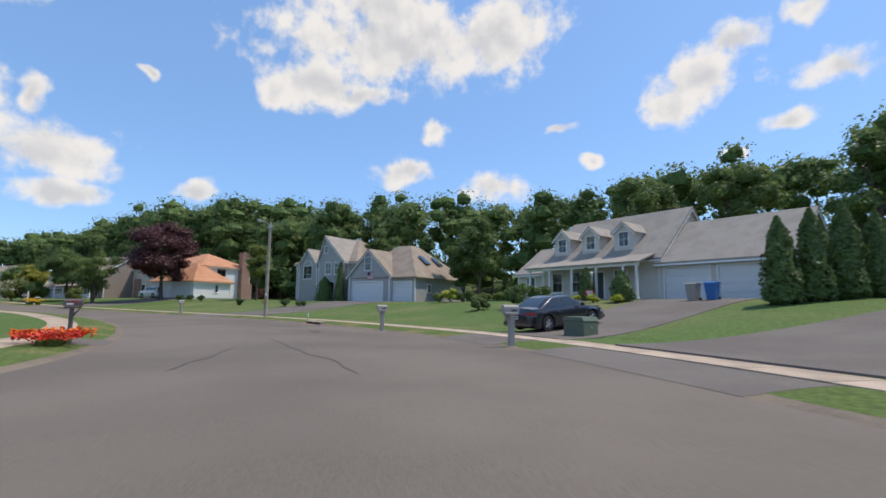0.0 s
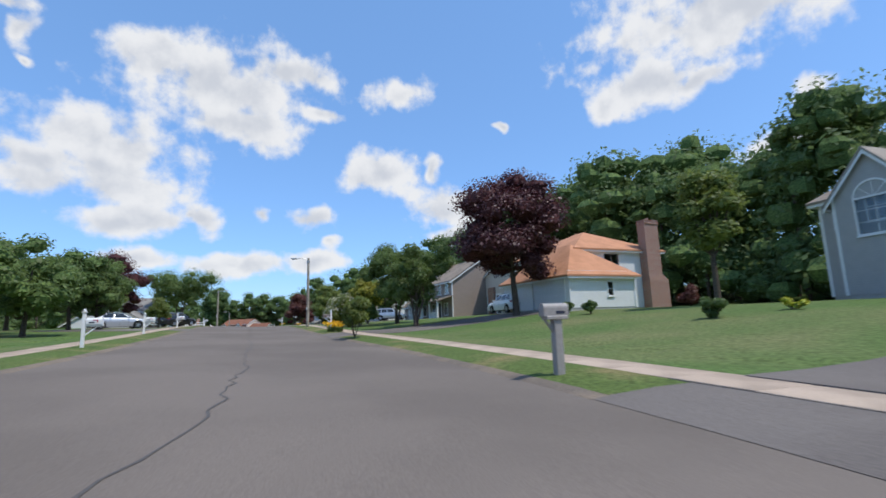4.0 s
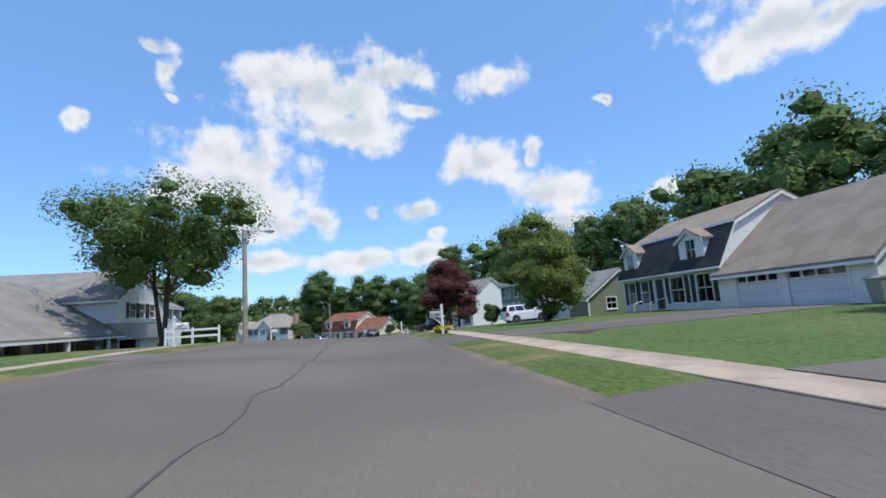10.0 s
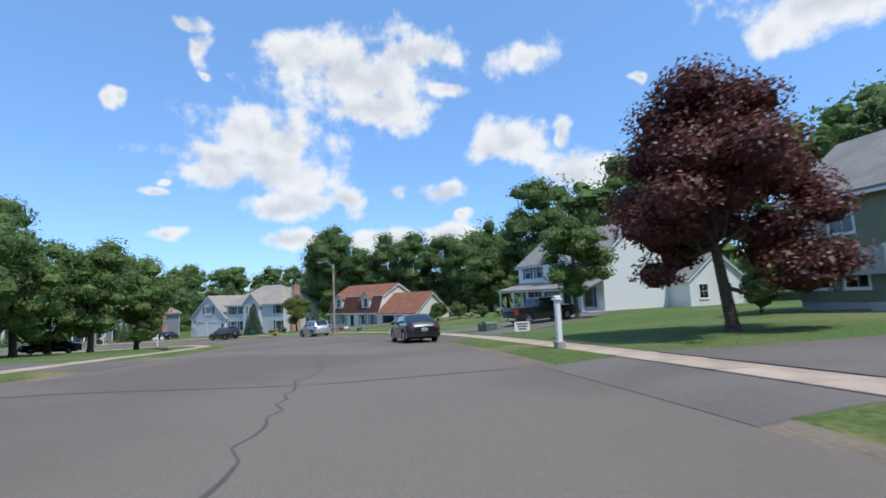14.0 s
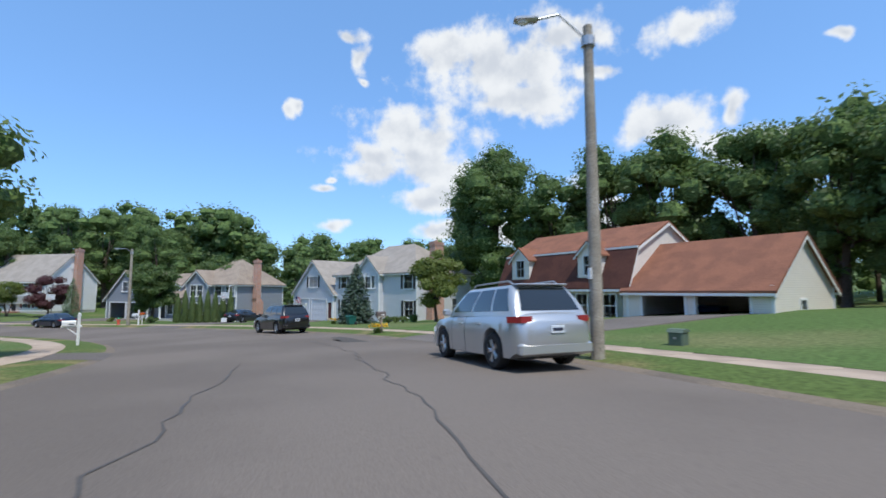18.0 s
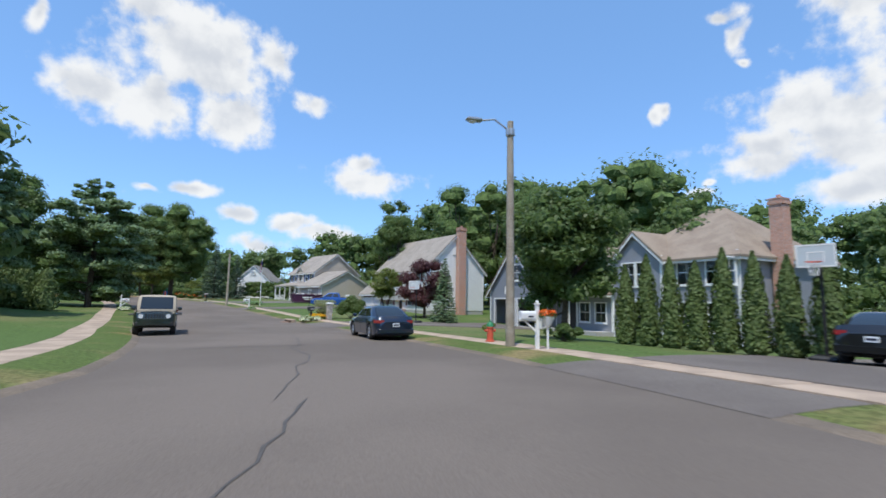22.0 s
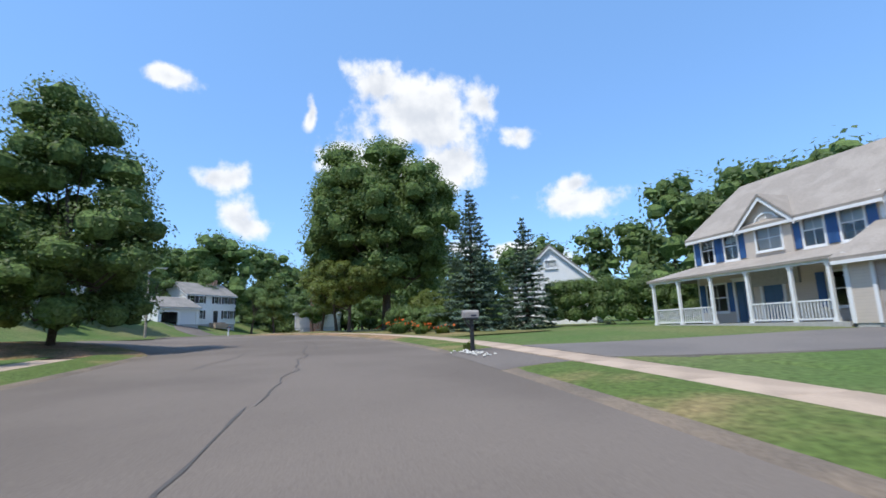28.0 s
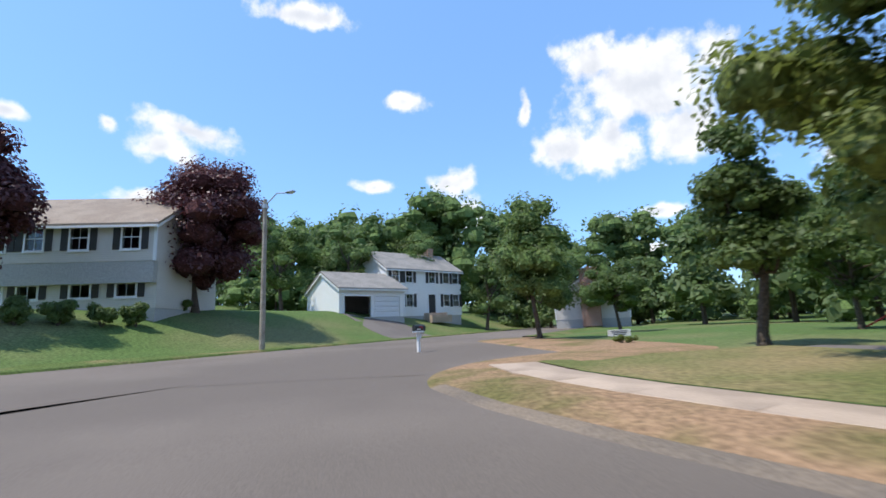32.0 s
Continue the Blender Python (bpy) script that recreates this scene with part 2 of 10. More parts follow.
# ---- materials ----
def material(name, base, rough=0.6, metal=0.0, spot=None, scale=6.0, grain=0.0, grain_scale=60.0, bump=0.0, rand=0.0, bands=None, brick=None,
             trans=0.0, coat=0.0, island=0.0, subsurface=0.0, emit=0.0, mixlow=0.38, mixhigh=0.62):
    """A procedural surface. spot: a second colour laid in by large noise; grain: fine tone change; bands: (metres,
    strength) of dark lines coloured in at horizontal laps;
    rand / island: tone change by object or by loose piece."""
    m = bpy.data.materials.new(name)
    m.use_nodes = True
    t = m.node_tree
    p = t.nodes["Principled BSDF"]
    p.inputs["Roughness"].default_value, p.inputs["Metallic"].default_value = rough, metal
    p.inputs["Base Color"].default_value = (*base, 1)
    if rough >= 0.9:
        p.inputs["Specular IOR Level"].default_value = 0.15
    if trans:
        p.inputs["Transmission Weight"].default_value = trans
    if coat:
        p.inputs["Coat Weight"].default_value, p.inputs["Coat Roughness"].default_value = coat, 0.04
    if emit:
        p.inputs["Emission Color"].default_value, p.inputs["Emission Strength"].default_value = (*base, 1), emit

    def mk(kind):
        return t.nodes.new(kind)

    def mx(a, b, f, how="MIX"):
        n = mk("ShaderNodeMix")
        n.data_type, n.blend_type = "RGBA", how
        for v, s in ((f, "Factor"), (a, "A"), (b, "B")):
            if isinstance(v, (int, float)):
                n.inputs[s].default_value = v
            elif isinstance(v, tuple):
                n.inputs[s].default_value = (*v, 1)
            else:
                t.links.new(v, n.inputs[s])
        return n.outputs["Result"]

    co = mk("ShaderNodeTexCoord").outputs["Object"]
    if rand == 0 and island == 0:
        geo_pos = mk("ShaderNodeNewGeometry").outputs["Position"]
    else:
        geo_pos = co

    def noise_of(s, detail=4.0, src=None):
        n = mk("ShaderNodeTexNoise")
        n.inputs["Scale"].default_value, n.inputs["Detail"].default_value = s, detail
        t.links.new(src or geo_pos, n.inputs["Vector"])
        return n.outputs[0]

    def ramp(v, lo, hi):
        n = mk("ShaderNodeMapRange")
        n.interpolation_type = "SMOOTHSTEP"
        n.inputs["From Min"].default_value, n.inputs["From Max"].default_value = lo, hi
        t.links.new(v, n.inputs["Value"])
        return n.outputs[0]

    def mth(op, a, b):
        n = mk("ShaderNodeMath")
        n.operation = op
        for i, v in enumerate((a, b)):
            if isinstance(v, (int, float)):
                n.inputs[i].default_value = v
            else:
                t.links.new(v, n.inputs[i])
        return n.outputs[0]

    col, height = None, None
    if spot:
        col = mx(base, spot, ramp(noise_of(scale), mixlow, mixhigh))
    if grain:
        g = ramp(noise_of(grain_scale, 3.0), 0.25, 0.75)
        tone_of = mth("ADD", mth("MULTIPLY", g, grain), 1 - grain / 2)
        comb = mk("ShaderNodeCombineColor")
        for i in range(3):
            t.links.new(tone_of, comb.inputs[i])
        col = mx(col or base, comb.outputs[0], 1.0, "MULTIPLY")
        height = g
    if rand or island:
        r = mk("ShaderNodeObjectInfo").outputs["Random"] if rand else mk("ShaderNodeNewGeometry").outputs["Random Per Island"]
        amt = rand or island
        tone_of = mth("ADD", mth("MULTIPLY", r, amt), 1 - amt / 2)
        comb = mk("ShaderNodeCombineColor")
        for i in range(3):
            t.links.new(tone_of, comb.inputs[i])
        col = mx(col or base, comb.outputs[0], 1.0, "MULTIPLY")
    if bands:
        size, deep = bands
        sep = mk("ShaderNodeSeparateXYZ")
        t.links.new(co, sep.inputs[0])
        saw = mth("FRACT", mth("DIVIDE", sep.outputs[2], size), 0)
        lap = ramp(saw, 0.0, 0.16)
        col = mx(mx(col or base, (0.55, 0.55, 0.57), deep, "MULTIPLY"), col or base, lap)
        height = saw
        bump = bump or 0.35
    if brick:
        size, mortar = brick
        n = mk("ShaderNodeTexBrick")
        n.inputs["Scale"].default_value = 1.0
        n.inputs["Brick Width"].default_value, n.inputs["Row Height"].default_value = size
        n.inputs["Mortar Size"].default_value = 0.012
        n.inputs["Color1"].default_value = (*base, 1)
        n.inputs["Color2"].default_value = (*[c * 0.72 for c in base], 1)
        n.inputs["Mortar"].default_value = (*mortar, 1)
        mp = mk("ShaderNodeMapping")
        sep = mk("ShaderNodeSeparateXYZ")
        t.links.new(co, sep.inputs[0])
        cb = mk("ShaderNodeCombineXYZ")
        t.links.new(mth("ADD", sep.outputs[0], sep.outputs[1]), cb.inputs[0])
        t.links.new(sep.outputs[2], cb.inputs[1])
        t.links.new(cb.outputs[0], n.inputs["Vector"])
        t.nodes.remove(mp)
        col = n.outputs["Color"]
        if grain:
            col = mx(col, comb.outputs[0], 1.0, "MULTIPLY")
        height = mth("SUBTRACT", 1.0, n.outputs["Fac"])
        bump = bump or 0.4
    if col is not None:
        t.links.new(col, p.inputs["Base Color"])
    if bump:
        b = mk("ShaderNodeBump")
        b.inputs["Strength"].default_value, b.inputs["Distance"].default_value = bump, 0.02
        t.links.new(height if height is not None else noise_of(grain_scale, 3.0), b.inputs["Height"])
        t.links.new(b.outputs[0], p.inputs["Normal"])
    if subsurface:
        tr = mk("ShaderNodeBsdfTranslucent")
        ad = mk("ShaderNodeMixShader")
        ad.inputs[0].default_value = subsurface
        if col is not None:
            t.links.new(col, tr.inputs["Color"])
        else:
            tr.inputs["Color"].default_value = (*base, 1)
        t.links.new(p.outputs[0], ad.inputs[1])
        t.links.new(tr.outputs[0], ad.inputs[2])
        t.links.new(ad.outputs[0], t.nodes["Material Output"].inputs[0])
    return m


M = dict(
    asphalt=material("asphalt", (0.146, 0.122, 0.103), 0.9, spot=(0.182, 0.152, 0.128), scale=0.16, grain=0.36, grain_scale=60, bump=0.16),
    drive=material("drive_asphalt", (0.142, 0.123, 0.110), 0.9, spot=(0.172, 0.150, 0.133), scale=0.3, grain=0.45, grain_scale=40, bump=0.25),
    pale_drive=material("pale_drive", (0.16, 0.145, 0.135), 0.9, spot=(0.19, 0.17, 0.155), scale=0.3, grain=0.35, grain_scale=40, bump=0.2),
    tar=material("tar", (0.082, 0.072, 0.064), 0.8, grain=0.4, grain_scale=30),
    patch=material("patch_asphalt", (0.094, 0.085, 0.077), 0.9, grain=0.5, grain_scale=40, bump=0.25),
    kerb=material("kerb_asphalt", (0.165, 0.135, 0.108), 0.95, spot=(0.215, 0.170, 0.128), scale=0.9, grain=0.4, grain_scale=26, bump=0.35),
    concrete=material("concrete", (0.47, 0.365, 0.28), 0.9, spot=(0.36, 0.28, 0.215), scale=0.8, grain=0.22, grain_scale=25, bump=0.15, rand=0.12),
    stone_white=material("white_stone", (0.62, 0.6, 0.55), 0.9, grain=0.5, grain_scale=14, bump=0.8),
    lawn=material("lawn", (0.088, 0.138, 0.040), 0.95, spot=(0.165, 0.165, 0.072), scale=0.12, grain=0.7, grain_scale=9, bump=0.5, mixlow=0.42, mixhigh=0.74),
    verge_dry=material("dry_verge_grass", (0.135, 0.120, 0.044), 0.95, spot=(0.29, 0.185, 0.110), scale=0.6, grain=0.65, grain_scale=11, bump=0.5, mixlow=0.30, mixhigh=0.58),
    verge=material("verge_grass", (0.092, 0.130, 0.036), 0.95, spot=(0.24, 0.185, 0.09), scale=0.45, grain=0.7, grain_scale=11, bump=0.6, mixlow=0.47, mixhigh=0.76),
    dry_lawn=material("dry_lawn", (0.125, 0.135, 0.045), 0.95, spot=(0.25, 0.19, 0.095), scale=0.25, grain=0.65, grain_scale=10, bump=0.5, mixlow=0.40, mixhigh=0.70),
    rust=material("rusty_apron", (0.20, 0.105, 0.07), 0.9, spot=(0.30, 0.20, 0.15), scale=3.0, grain=0.5, grain_scale=25, bump=0.3),
    mulch=material("mulch", (0.12, 0.055, 0.03), 0.95, grain=0.8, grain_scale=16, bump=0.8),
    leaf=material("leaf_green", (0.150, 0.215, 0.062), 0.55, island=0.34, subsurface=0.52),
    leaf_dark=material("leaf_dark", (0.126, 0.192, 0.058), 0.5, island=0.34, subsurface=0.52),
    leaf_gold=material("leaf_gold", (0.34, 0.33, 0.045), 0.5, island=0.34, subsurface=0.4),
    leaf_lime=material("leaf_lime", (0.19, 0.235, 0.055), 0.5, island=0.34, subsurface=0.52),
    leaf_mid=material("leaf_mid", (0.125, 0.185, 0.055), 0.55, island=0.34, subsurface=0.52),
    leaf_wood=material("leaf_woods", (0.142, 0.204, 0.072), 0.6, island=0.32, subsurface=0.52),
    # darker copies of the leaf colours: shade inside crowns put into the colour
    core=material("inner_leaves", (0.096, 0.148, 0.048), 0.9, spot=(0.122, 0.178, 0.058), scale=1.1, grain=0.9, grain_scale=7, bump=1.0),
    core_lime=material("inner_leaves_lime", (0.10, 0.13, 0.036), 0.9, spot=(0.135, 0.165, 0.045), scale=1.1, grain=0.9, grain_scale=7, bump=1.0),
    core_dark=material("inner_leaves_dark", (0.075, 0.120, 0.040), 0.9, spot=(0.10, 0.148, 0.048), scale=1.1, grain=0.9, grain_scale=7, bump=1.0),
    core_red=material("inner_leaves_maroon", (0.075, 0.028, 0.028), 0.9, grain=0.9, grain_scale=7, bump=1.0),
    leaf_red=material("leaf_maroon", (0.105, 0.036, 0.040), 0.5, island=0.4, subsurface=0.3),
    leaf_red2=material("leaf_rust", (0.135, 0.046, 0.032), 0.5, island=0.4, subsurface=0.32),
    plume=material("grass_plume", (0.42, 0.44, 0.25), 0.7, island=0.4, subsurface=0.6),
    spruce=material("spruce_blue", (0.110, 0.165, 0.112), 0.8, island=0.34, subsurface=0.2),
    pine=material("pine_green", (0.175, 0.262, 0.125), 0.6, island=0.34, subsurface=0.22),
    arbor=material("arborvitae", (0.115, 0.170, 0.048), 0.65, island=0.34, subsurface=0.22),
    bark=material("bark", (0.105, 0.082, 0.065), 0.95, grain=0.7, grain_scale=14, bump=0.9),
    pole=material("pole_wood", (0.38, 0.335, 0.275), 0.9, spot=(0.30, 0.26, 0.21), scale=2.0, grain=0.5, grain_scale=30, bump=0.4),
    white=material("white_paint", (0.78, 0.78, 0.77), 0.5, grain=0.06, grain_scale=8),
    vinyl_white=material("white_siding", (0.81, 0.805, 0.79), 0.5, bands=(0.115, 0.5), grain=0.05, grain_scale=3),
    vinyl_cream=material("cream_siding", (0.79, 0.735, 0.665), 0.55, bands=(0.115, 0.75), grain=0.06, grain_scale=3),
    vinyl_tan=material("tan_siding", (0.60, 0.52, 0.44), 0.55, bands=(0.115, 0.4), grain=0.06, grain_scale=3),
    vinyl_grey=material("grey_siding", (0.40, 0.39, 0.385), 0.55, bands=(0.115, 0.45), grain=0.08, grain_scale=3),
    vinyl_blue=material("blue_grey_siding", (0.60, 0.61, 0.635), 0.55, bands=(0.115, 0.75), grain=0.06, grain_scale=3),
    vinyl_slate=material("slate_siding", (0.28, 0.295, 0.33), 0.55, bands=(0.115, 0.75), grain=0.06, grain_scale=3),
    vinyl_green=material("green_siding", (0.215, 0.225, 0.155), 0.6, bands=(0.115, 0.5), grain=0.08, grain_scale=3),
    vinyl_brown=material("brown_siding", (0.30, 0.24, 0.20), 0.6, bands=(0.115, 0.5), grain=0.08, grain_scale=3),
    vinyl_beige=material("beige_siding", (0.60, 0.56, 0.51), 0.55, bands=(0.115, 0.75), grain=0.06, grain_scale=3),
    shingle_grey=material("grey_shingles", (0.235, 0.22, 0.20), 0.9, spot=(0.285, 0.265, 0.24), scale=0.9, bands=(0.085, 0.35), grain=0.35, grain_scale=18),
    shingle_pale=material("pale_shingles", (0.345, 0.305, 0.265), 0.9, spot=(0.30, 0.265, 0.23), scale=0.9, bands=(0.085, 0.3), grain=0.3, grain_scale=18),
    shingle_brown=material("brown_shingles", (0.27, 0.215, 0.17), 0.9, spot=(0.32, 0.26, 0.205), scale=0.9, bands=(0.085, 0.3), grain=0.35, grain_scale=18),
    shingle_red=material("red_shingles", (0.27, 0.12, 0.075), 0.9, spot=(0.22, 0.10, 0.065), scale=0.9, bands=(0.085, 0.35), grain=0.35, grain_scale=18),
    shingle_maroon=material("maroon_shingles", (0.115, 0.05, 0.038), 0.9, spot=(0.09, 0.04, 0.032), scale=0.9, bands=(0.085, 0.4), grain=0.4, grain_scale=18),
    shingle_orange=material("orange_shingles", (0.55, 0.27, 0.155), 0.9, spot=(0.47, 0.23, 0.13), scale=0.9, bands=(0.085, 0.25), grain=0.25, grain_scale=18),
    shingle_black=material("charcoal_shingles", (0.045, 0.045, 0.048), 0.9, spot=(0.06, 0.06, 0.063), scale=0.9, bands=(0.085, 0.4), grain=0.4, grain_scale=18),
    brick=material("brick", (0.36, 0.15, 0.095), 0.9, brick=((0.22, 0.075), (0.42, 0.38, 0.34)), grain=0.3, grain_scale=12),
    brick_pink=material("brick_pink", (0.62, 0.30, 0.205), 0.9, brick=((0.22, 0.075), (0.48, 0.42, 0.38)), grain=0.3, grain_scale=12),
    fieldstone=material("pale_stone", (0.50, 0.46, 0.42), 0.9, spot=(0.38, 0.33, 0.30), scale=5, grain=0.4, grain_scale=20, bump=0.5, rand=0.5),
    foundation=material("foundation", (0.42, 0.41, 0.39), 0.9, grain=0.25, grain_scale=14, bump=0.2),
    glass=material("window_glass", (0.75, 0.80, 0.82), 0.03, trans=1.0),
    blind=material("blind", (0.62, 0.62, 0.60), 0.7, bands=(0.05, 0.4)),
    inner=material("dim_interior", (0.13, 0.12, 0.11), 0.9, grain=0.3, grain_scale=4),
    shut_black=material("black_shutter", (0.035, 0.033, 0.035), 0.6, bands=(0.045, 0.5)),
    shut_blue=material("blue_shutter", (0.035, 0.115, 0.30), 0.55, bands=(0.045, 0.5)),
    shut_maroon=material("maroon_shutter", (0.13, 0.028, 0.04), 0.55, bands=(0.045, 0.5)),
    shut_green=material("sage_shutter", (0.26, 0.28, 0.235), 0.55, bands=(0.045, 0.5)),
    door_dark=material("dark_door", (0.03, 0.03, 0.032), 0.4),
    door_red=material("red_door", (0.12, 0.03, 0.03), 0.45),
    door_blue=material("blue_door", (0.05, 0.12, 0.22), 0.45),
    garage=material("garage_door_white", (0.72, 0.73, 0.74), 0.5, grain=0.05, grain_scale=5),
    garage_tan=material("garage_door_tan", (0.42, 0.37, 0.33), 0.5, grain=0.05, grain_scale=5),
    steel=material("galvanised_steel", (0.45, 0.46, 0.47), 0.4, metal=0.8, grain=0.2, grain_scale=20),
    lens=material("lamp_lens", (0.75, 0.75, 0.72), 0.3),
    iron=material("black_iron", (0.02, 0.02, 0.022), 0.45),
    rubber=material("tyre_rubber", (0.022, 0.022, 0.022), 0.8, grain=0.3, grain_scale=40),
    alloy=material("alloy", (0.62, 0.63, 0.65), 0.28, metal=0.9),
    chrome=material("chrome", (0.75, 0.76, 0.78), 0.12, metal=1.0),
    trimblack=material("black_plastic", (0.025, 0.025, 0.027), 0.55, grain=0.2, grain_scale=50),
    carglass=material("car_glass", (0.02, 0.024, 0.026), 0.03, coat=0.6),
    tail=material("tail_lens", (0.30, 0.03, 0.035), 0.15, coat=0.8),
    head=material("head_lens", (0.70, 0.72, 0.74), 0.08, coat=1.0),
    plate_w=material("plate_pale", (0.62, 0.66, 0.70), 0.4),
    bars=material("dark_bars", (0.03, 0.035, 0.06), 0.5),
    hydrant=material("hydrant_red", (0.55, 0.10, 0.055), 0.5, grain=0.25, grain_scale=20),
    hydrant_top=material("hydrant_green", (0.03, 0.22, 0.10), 0.5, grain=0.2, grain_scale=20),
    bin_blue=material("bin_blue", (0.025, 0.16, 0.45), 0.45),
    bin_grey=material("bin_grey", (0.30, 0.29, 0.27), 0.5),
    bin_green=material("bin_green", (0.015, 0.12, 0.10), 0.5),
    box_green=material("utility_green", (0.10, 0.135, 0.10), 0.6, grain=0.2, grain_scale=14),
    mail_black=material("mailbox_black", (0.025, 0.027, 0.03), 0.4),
    mail_grey=material("mailbox_grey", (0.33, 0.30, 0.28), 0.6, grain=0.15, grain_scale=14),
    mail_brown=material("mailbox_brown", (0.125, 0.095, 0.085), 0.5),
    plum=material("plum_skip", (0.075, 0.018, 0.06), 0.5, grain=0.3, grain_scale=6),
    flag_red=material("flag_red", (0.50, 0.03, 0.05), 0.8), flag_white=material("flag_white", (0.8, 0.8, 0.8), 0.8), flag_blue=material("flag_blue", (0.02, 0.03, 0.13), 0.8),
    yellow=material("yellow_petal", (0.80, 0.48, 0.02), 0.6, island=0.4, subsurface=0.2), orange=material("orange_petal", (0.80, 0.16, 0.02), 0.6, island=0.4, subsurface=0.2),
    red_petal=material("red_petal", (0.70, 0.06, 0.03), 0.6, island=0.4, subsurface=0.2), pink=material("pink_petal", (0.70, 0.25, 0.36), 0.6, island=0.4, subsurface=0.2),
    cream=material("cream_petal", (0.72, 0.68, 0.50), 0.6, island=0.4, subsurface=0.2), hosta=material("hosta_leaf", (0.16, 0.26, 0.09), 0.5, island=0.6, subsurface=0.2),
    hosta_w=material("hosta_edge", (0.62, 0.64, 0.44), 0.5, island=0.3, subsurface=0.2), chart=material("chartreuse_leaf", (0.46, 0.48, 0.03), 0.5, island=0.5, subsurface=0.25),
    net=material("net_white", (0.75, 0.75, 0.75), 0.8), hoop_red=material("hoop_red", (0.65, 0.09, 0.03), 0.4),
    acrylic=material("clear_board", (0.55, 0.60, 0.63), 0.1, coat=0.5),
)


def paint(name, base, flake=0.3, rough=0.28):
    return material(name, base, rough, metal=flake, coat=1.0)


# ---- mesh helpers ----
class Shape:
    """Gathers boxes, prisms, tubes and sheets of one part, in metres."""

    def __init__(self):
        self.v, self.f = [], []

    def add(self, verts, faces):
        n = len(self.v)
        self.v += [tuple(p) for p in verts]
        self.f += [tuple(i + n for i in q) for q in faces]
        return self

    def box(self, x0, x1, y0, y1, z0, z1):
        v = [(x, y, z) for z in (z0, z1) for x, y in ((x0, y0), (x1, y0), (x1, y1), (x0, y1))]
        return self.add(v, [(3, 2, 1, 0), (4, 5, 6, 7), (0, 1, 5, 4), (1, 2, 6, 5), (2, 3, 7, 6), (3, 0, 4, 7)])

    def soft(self, x0, x1, y0, y1, z0, z1, b=0.02):
        """A box with chamfered edges."""
        v, f = [], []
        for z, k in ((z0, b), (z0 + b, 0), (z1 - b, 0), (z1, b)):
            for x, y in ((x0 + b + k, y0 + k), (x1 - b - k, y0 + k), (x1 - k, y0 + b + k), (x1 - k, y1 - b - k), (x1 - b - k, y1 - k), (x0 + b + k, y1 - k), (x0 + k, y1 - b - k), (x0 + k, y0 + b + k)):
                v.append((x, y, z))
        for r in range(3):
            for i in range(8):
                f.append((r * 8 + i, r * 8 + (i + 1) % 8, r * 8 + 8 + (i + 1) % 8, r * 8 + 8 + i))
        f += [tuple(range(7, -1, -1)), tuple(range(24, 32))]
        return self.add(v, f)

    def prism(self, poly, a, b, axis="x"):
        """A flat outline swept from a to b along an axis. Outline pairs: (y, z), (x, z) or (x, y)."""
        put = {"x": lambda t, p: (t, p[0], p[1]), "y": lambda t, p: (p[0], t, p[1]), "z": lambda t, p: (p[0], p[1], t)}[axis]
        n = len(poly)
        v = [put(a, p) for p in poly] + [put(b, p) for p in poly]
        f = [tuple(range(n - 1, -1, -1)), tuple(range(n, 2 * n))] + [(i, (i + 1) % n, n + (i + 1) % n, n + i) for i in range(n)]
        return self.add(v, f)

    def tube(self, p0, p1, r0, r1=None, n=10, caps=True):
        r1 = r0 if r1 is None else r1
        p0, p1 = Vector(p0), Vector(p1)
        w = (p1 - p0).normalized()
        a = w.orthogonal().normalized()
        b = w.cross(a)
        v = [p + r * (a * math.cos(k * math.tau / n) + b * math.sin(k * math.tau / n)) for p, r in ((p0, r0), (p1, r1)) for k in range(n)]
        f = [(k, (k + 1) % n, n + (k + 1) % n, n + k) for k in range(n)]
        if caps:
            f += [tuple(range(n - 1, -1, -1)), tuple(range(n, 2 * n))]
        return self.add(v, f)

    def path(self, pts, r, n=8):
        for i in range(len(pts) - 1):
            ra, rb = (r[i], r[i + 1]) if isinstance(r, (list, tuple)) else (r, r)
            self.tube(pts[i], pts[i + 1], ra, rb, n)
        return self

    def ball(self, c, r, n=10, m=6, squash=(1, 1, 1)):
        v, f = [], []
        for i in range(m + 1):
            for j in range(n):
                a, b = math.pi * i / m, math.tau * j / n
                v.append((c[0] + r * squash[0] * math.sin(a) * math.cos(b), c[1] + r * squash[1] * math.sin(a) * math.sin(b), c[2] + r * squash[2] * math.cos(a)))
        for i in range(m):
            for j in range(n):
                f.append((i * n + j, (i + 1) * n + j, (i + 1) * n + (j + 1) % n, i * n + (j + 1) % n))
        return self.add(v, f)

    def spin(self, prof, c=(0, 0), n=16):
        """A turned shape: outline pairs (radius, z) round the upright axis at c."""
        v = [(c[0] + r * math.cos(k * math.tau / n), c[1] + r * math.sin(k * math.tau / n), z) for r, z in prof for k in range(n)]
        f = [(i * n + k, i * n + (k + 1) % n, (i + 1) * n + (k + 1) % n, (i + 1) * n + k) for i in range(len(prof) - 1) for k in range(n)]
        return self.add(v, f)

    def done(self, name, mat, parent=None, label="", smooth=False, **tags):
        me = bpy.data.meshes.new(name)
        me.from_pydata(self.v, [], self.f)
        me.materials.append(M[mat] if isinstance(mat, str) else mat)
        if smooth:
            me.shade_smooth()
            me.set_sharp_from_angle(angle=radians(38))
        ob = new(name, me)
        if parent:
            ob.parent = parent
        return tagged(ob, label, **tags)


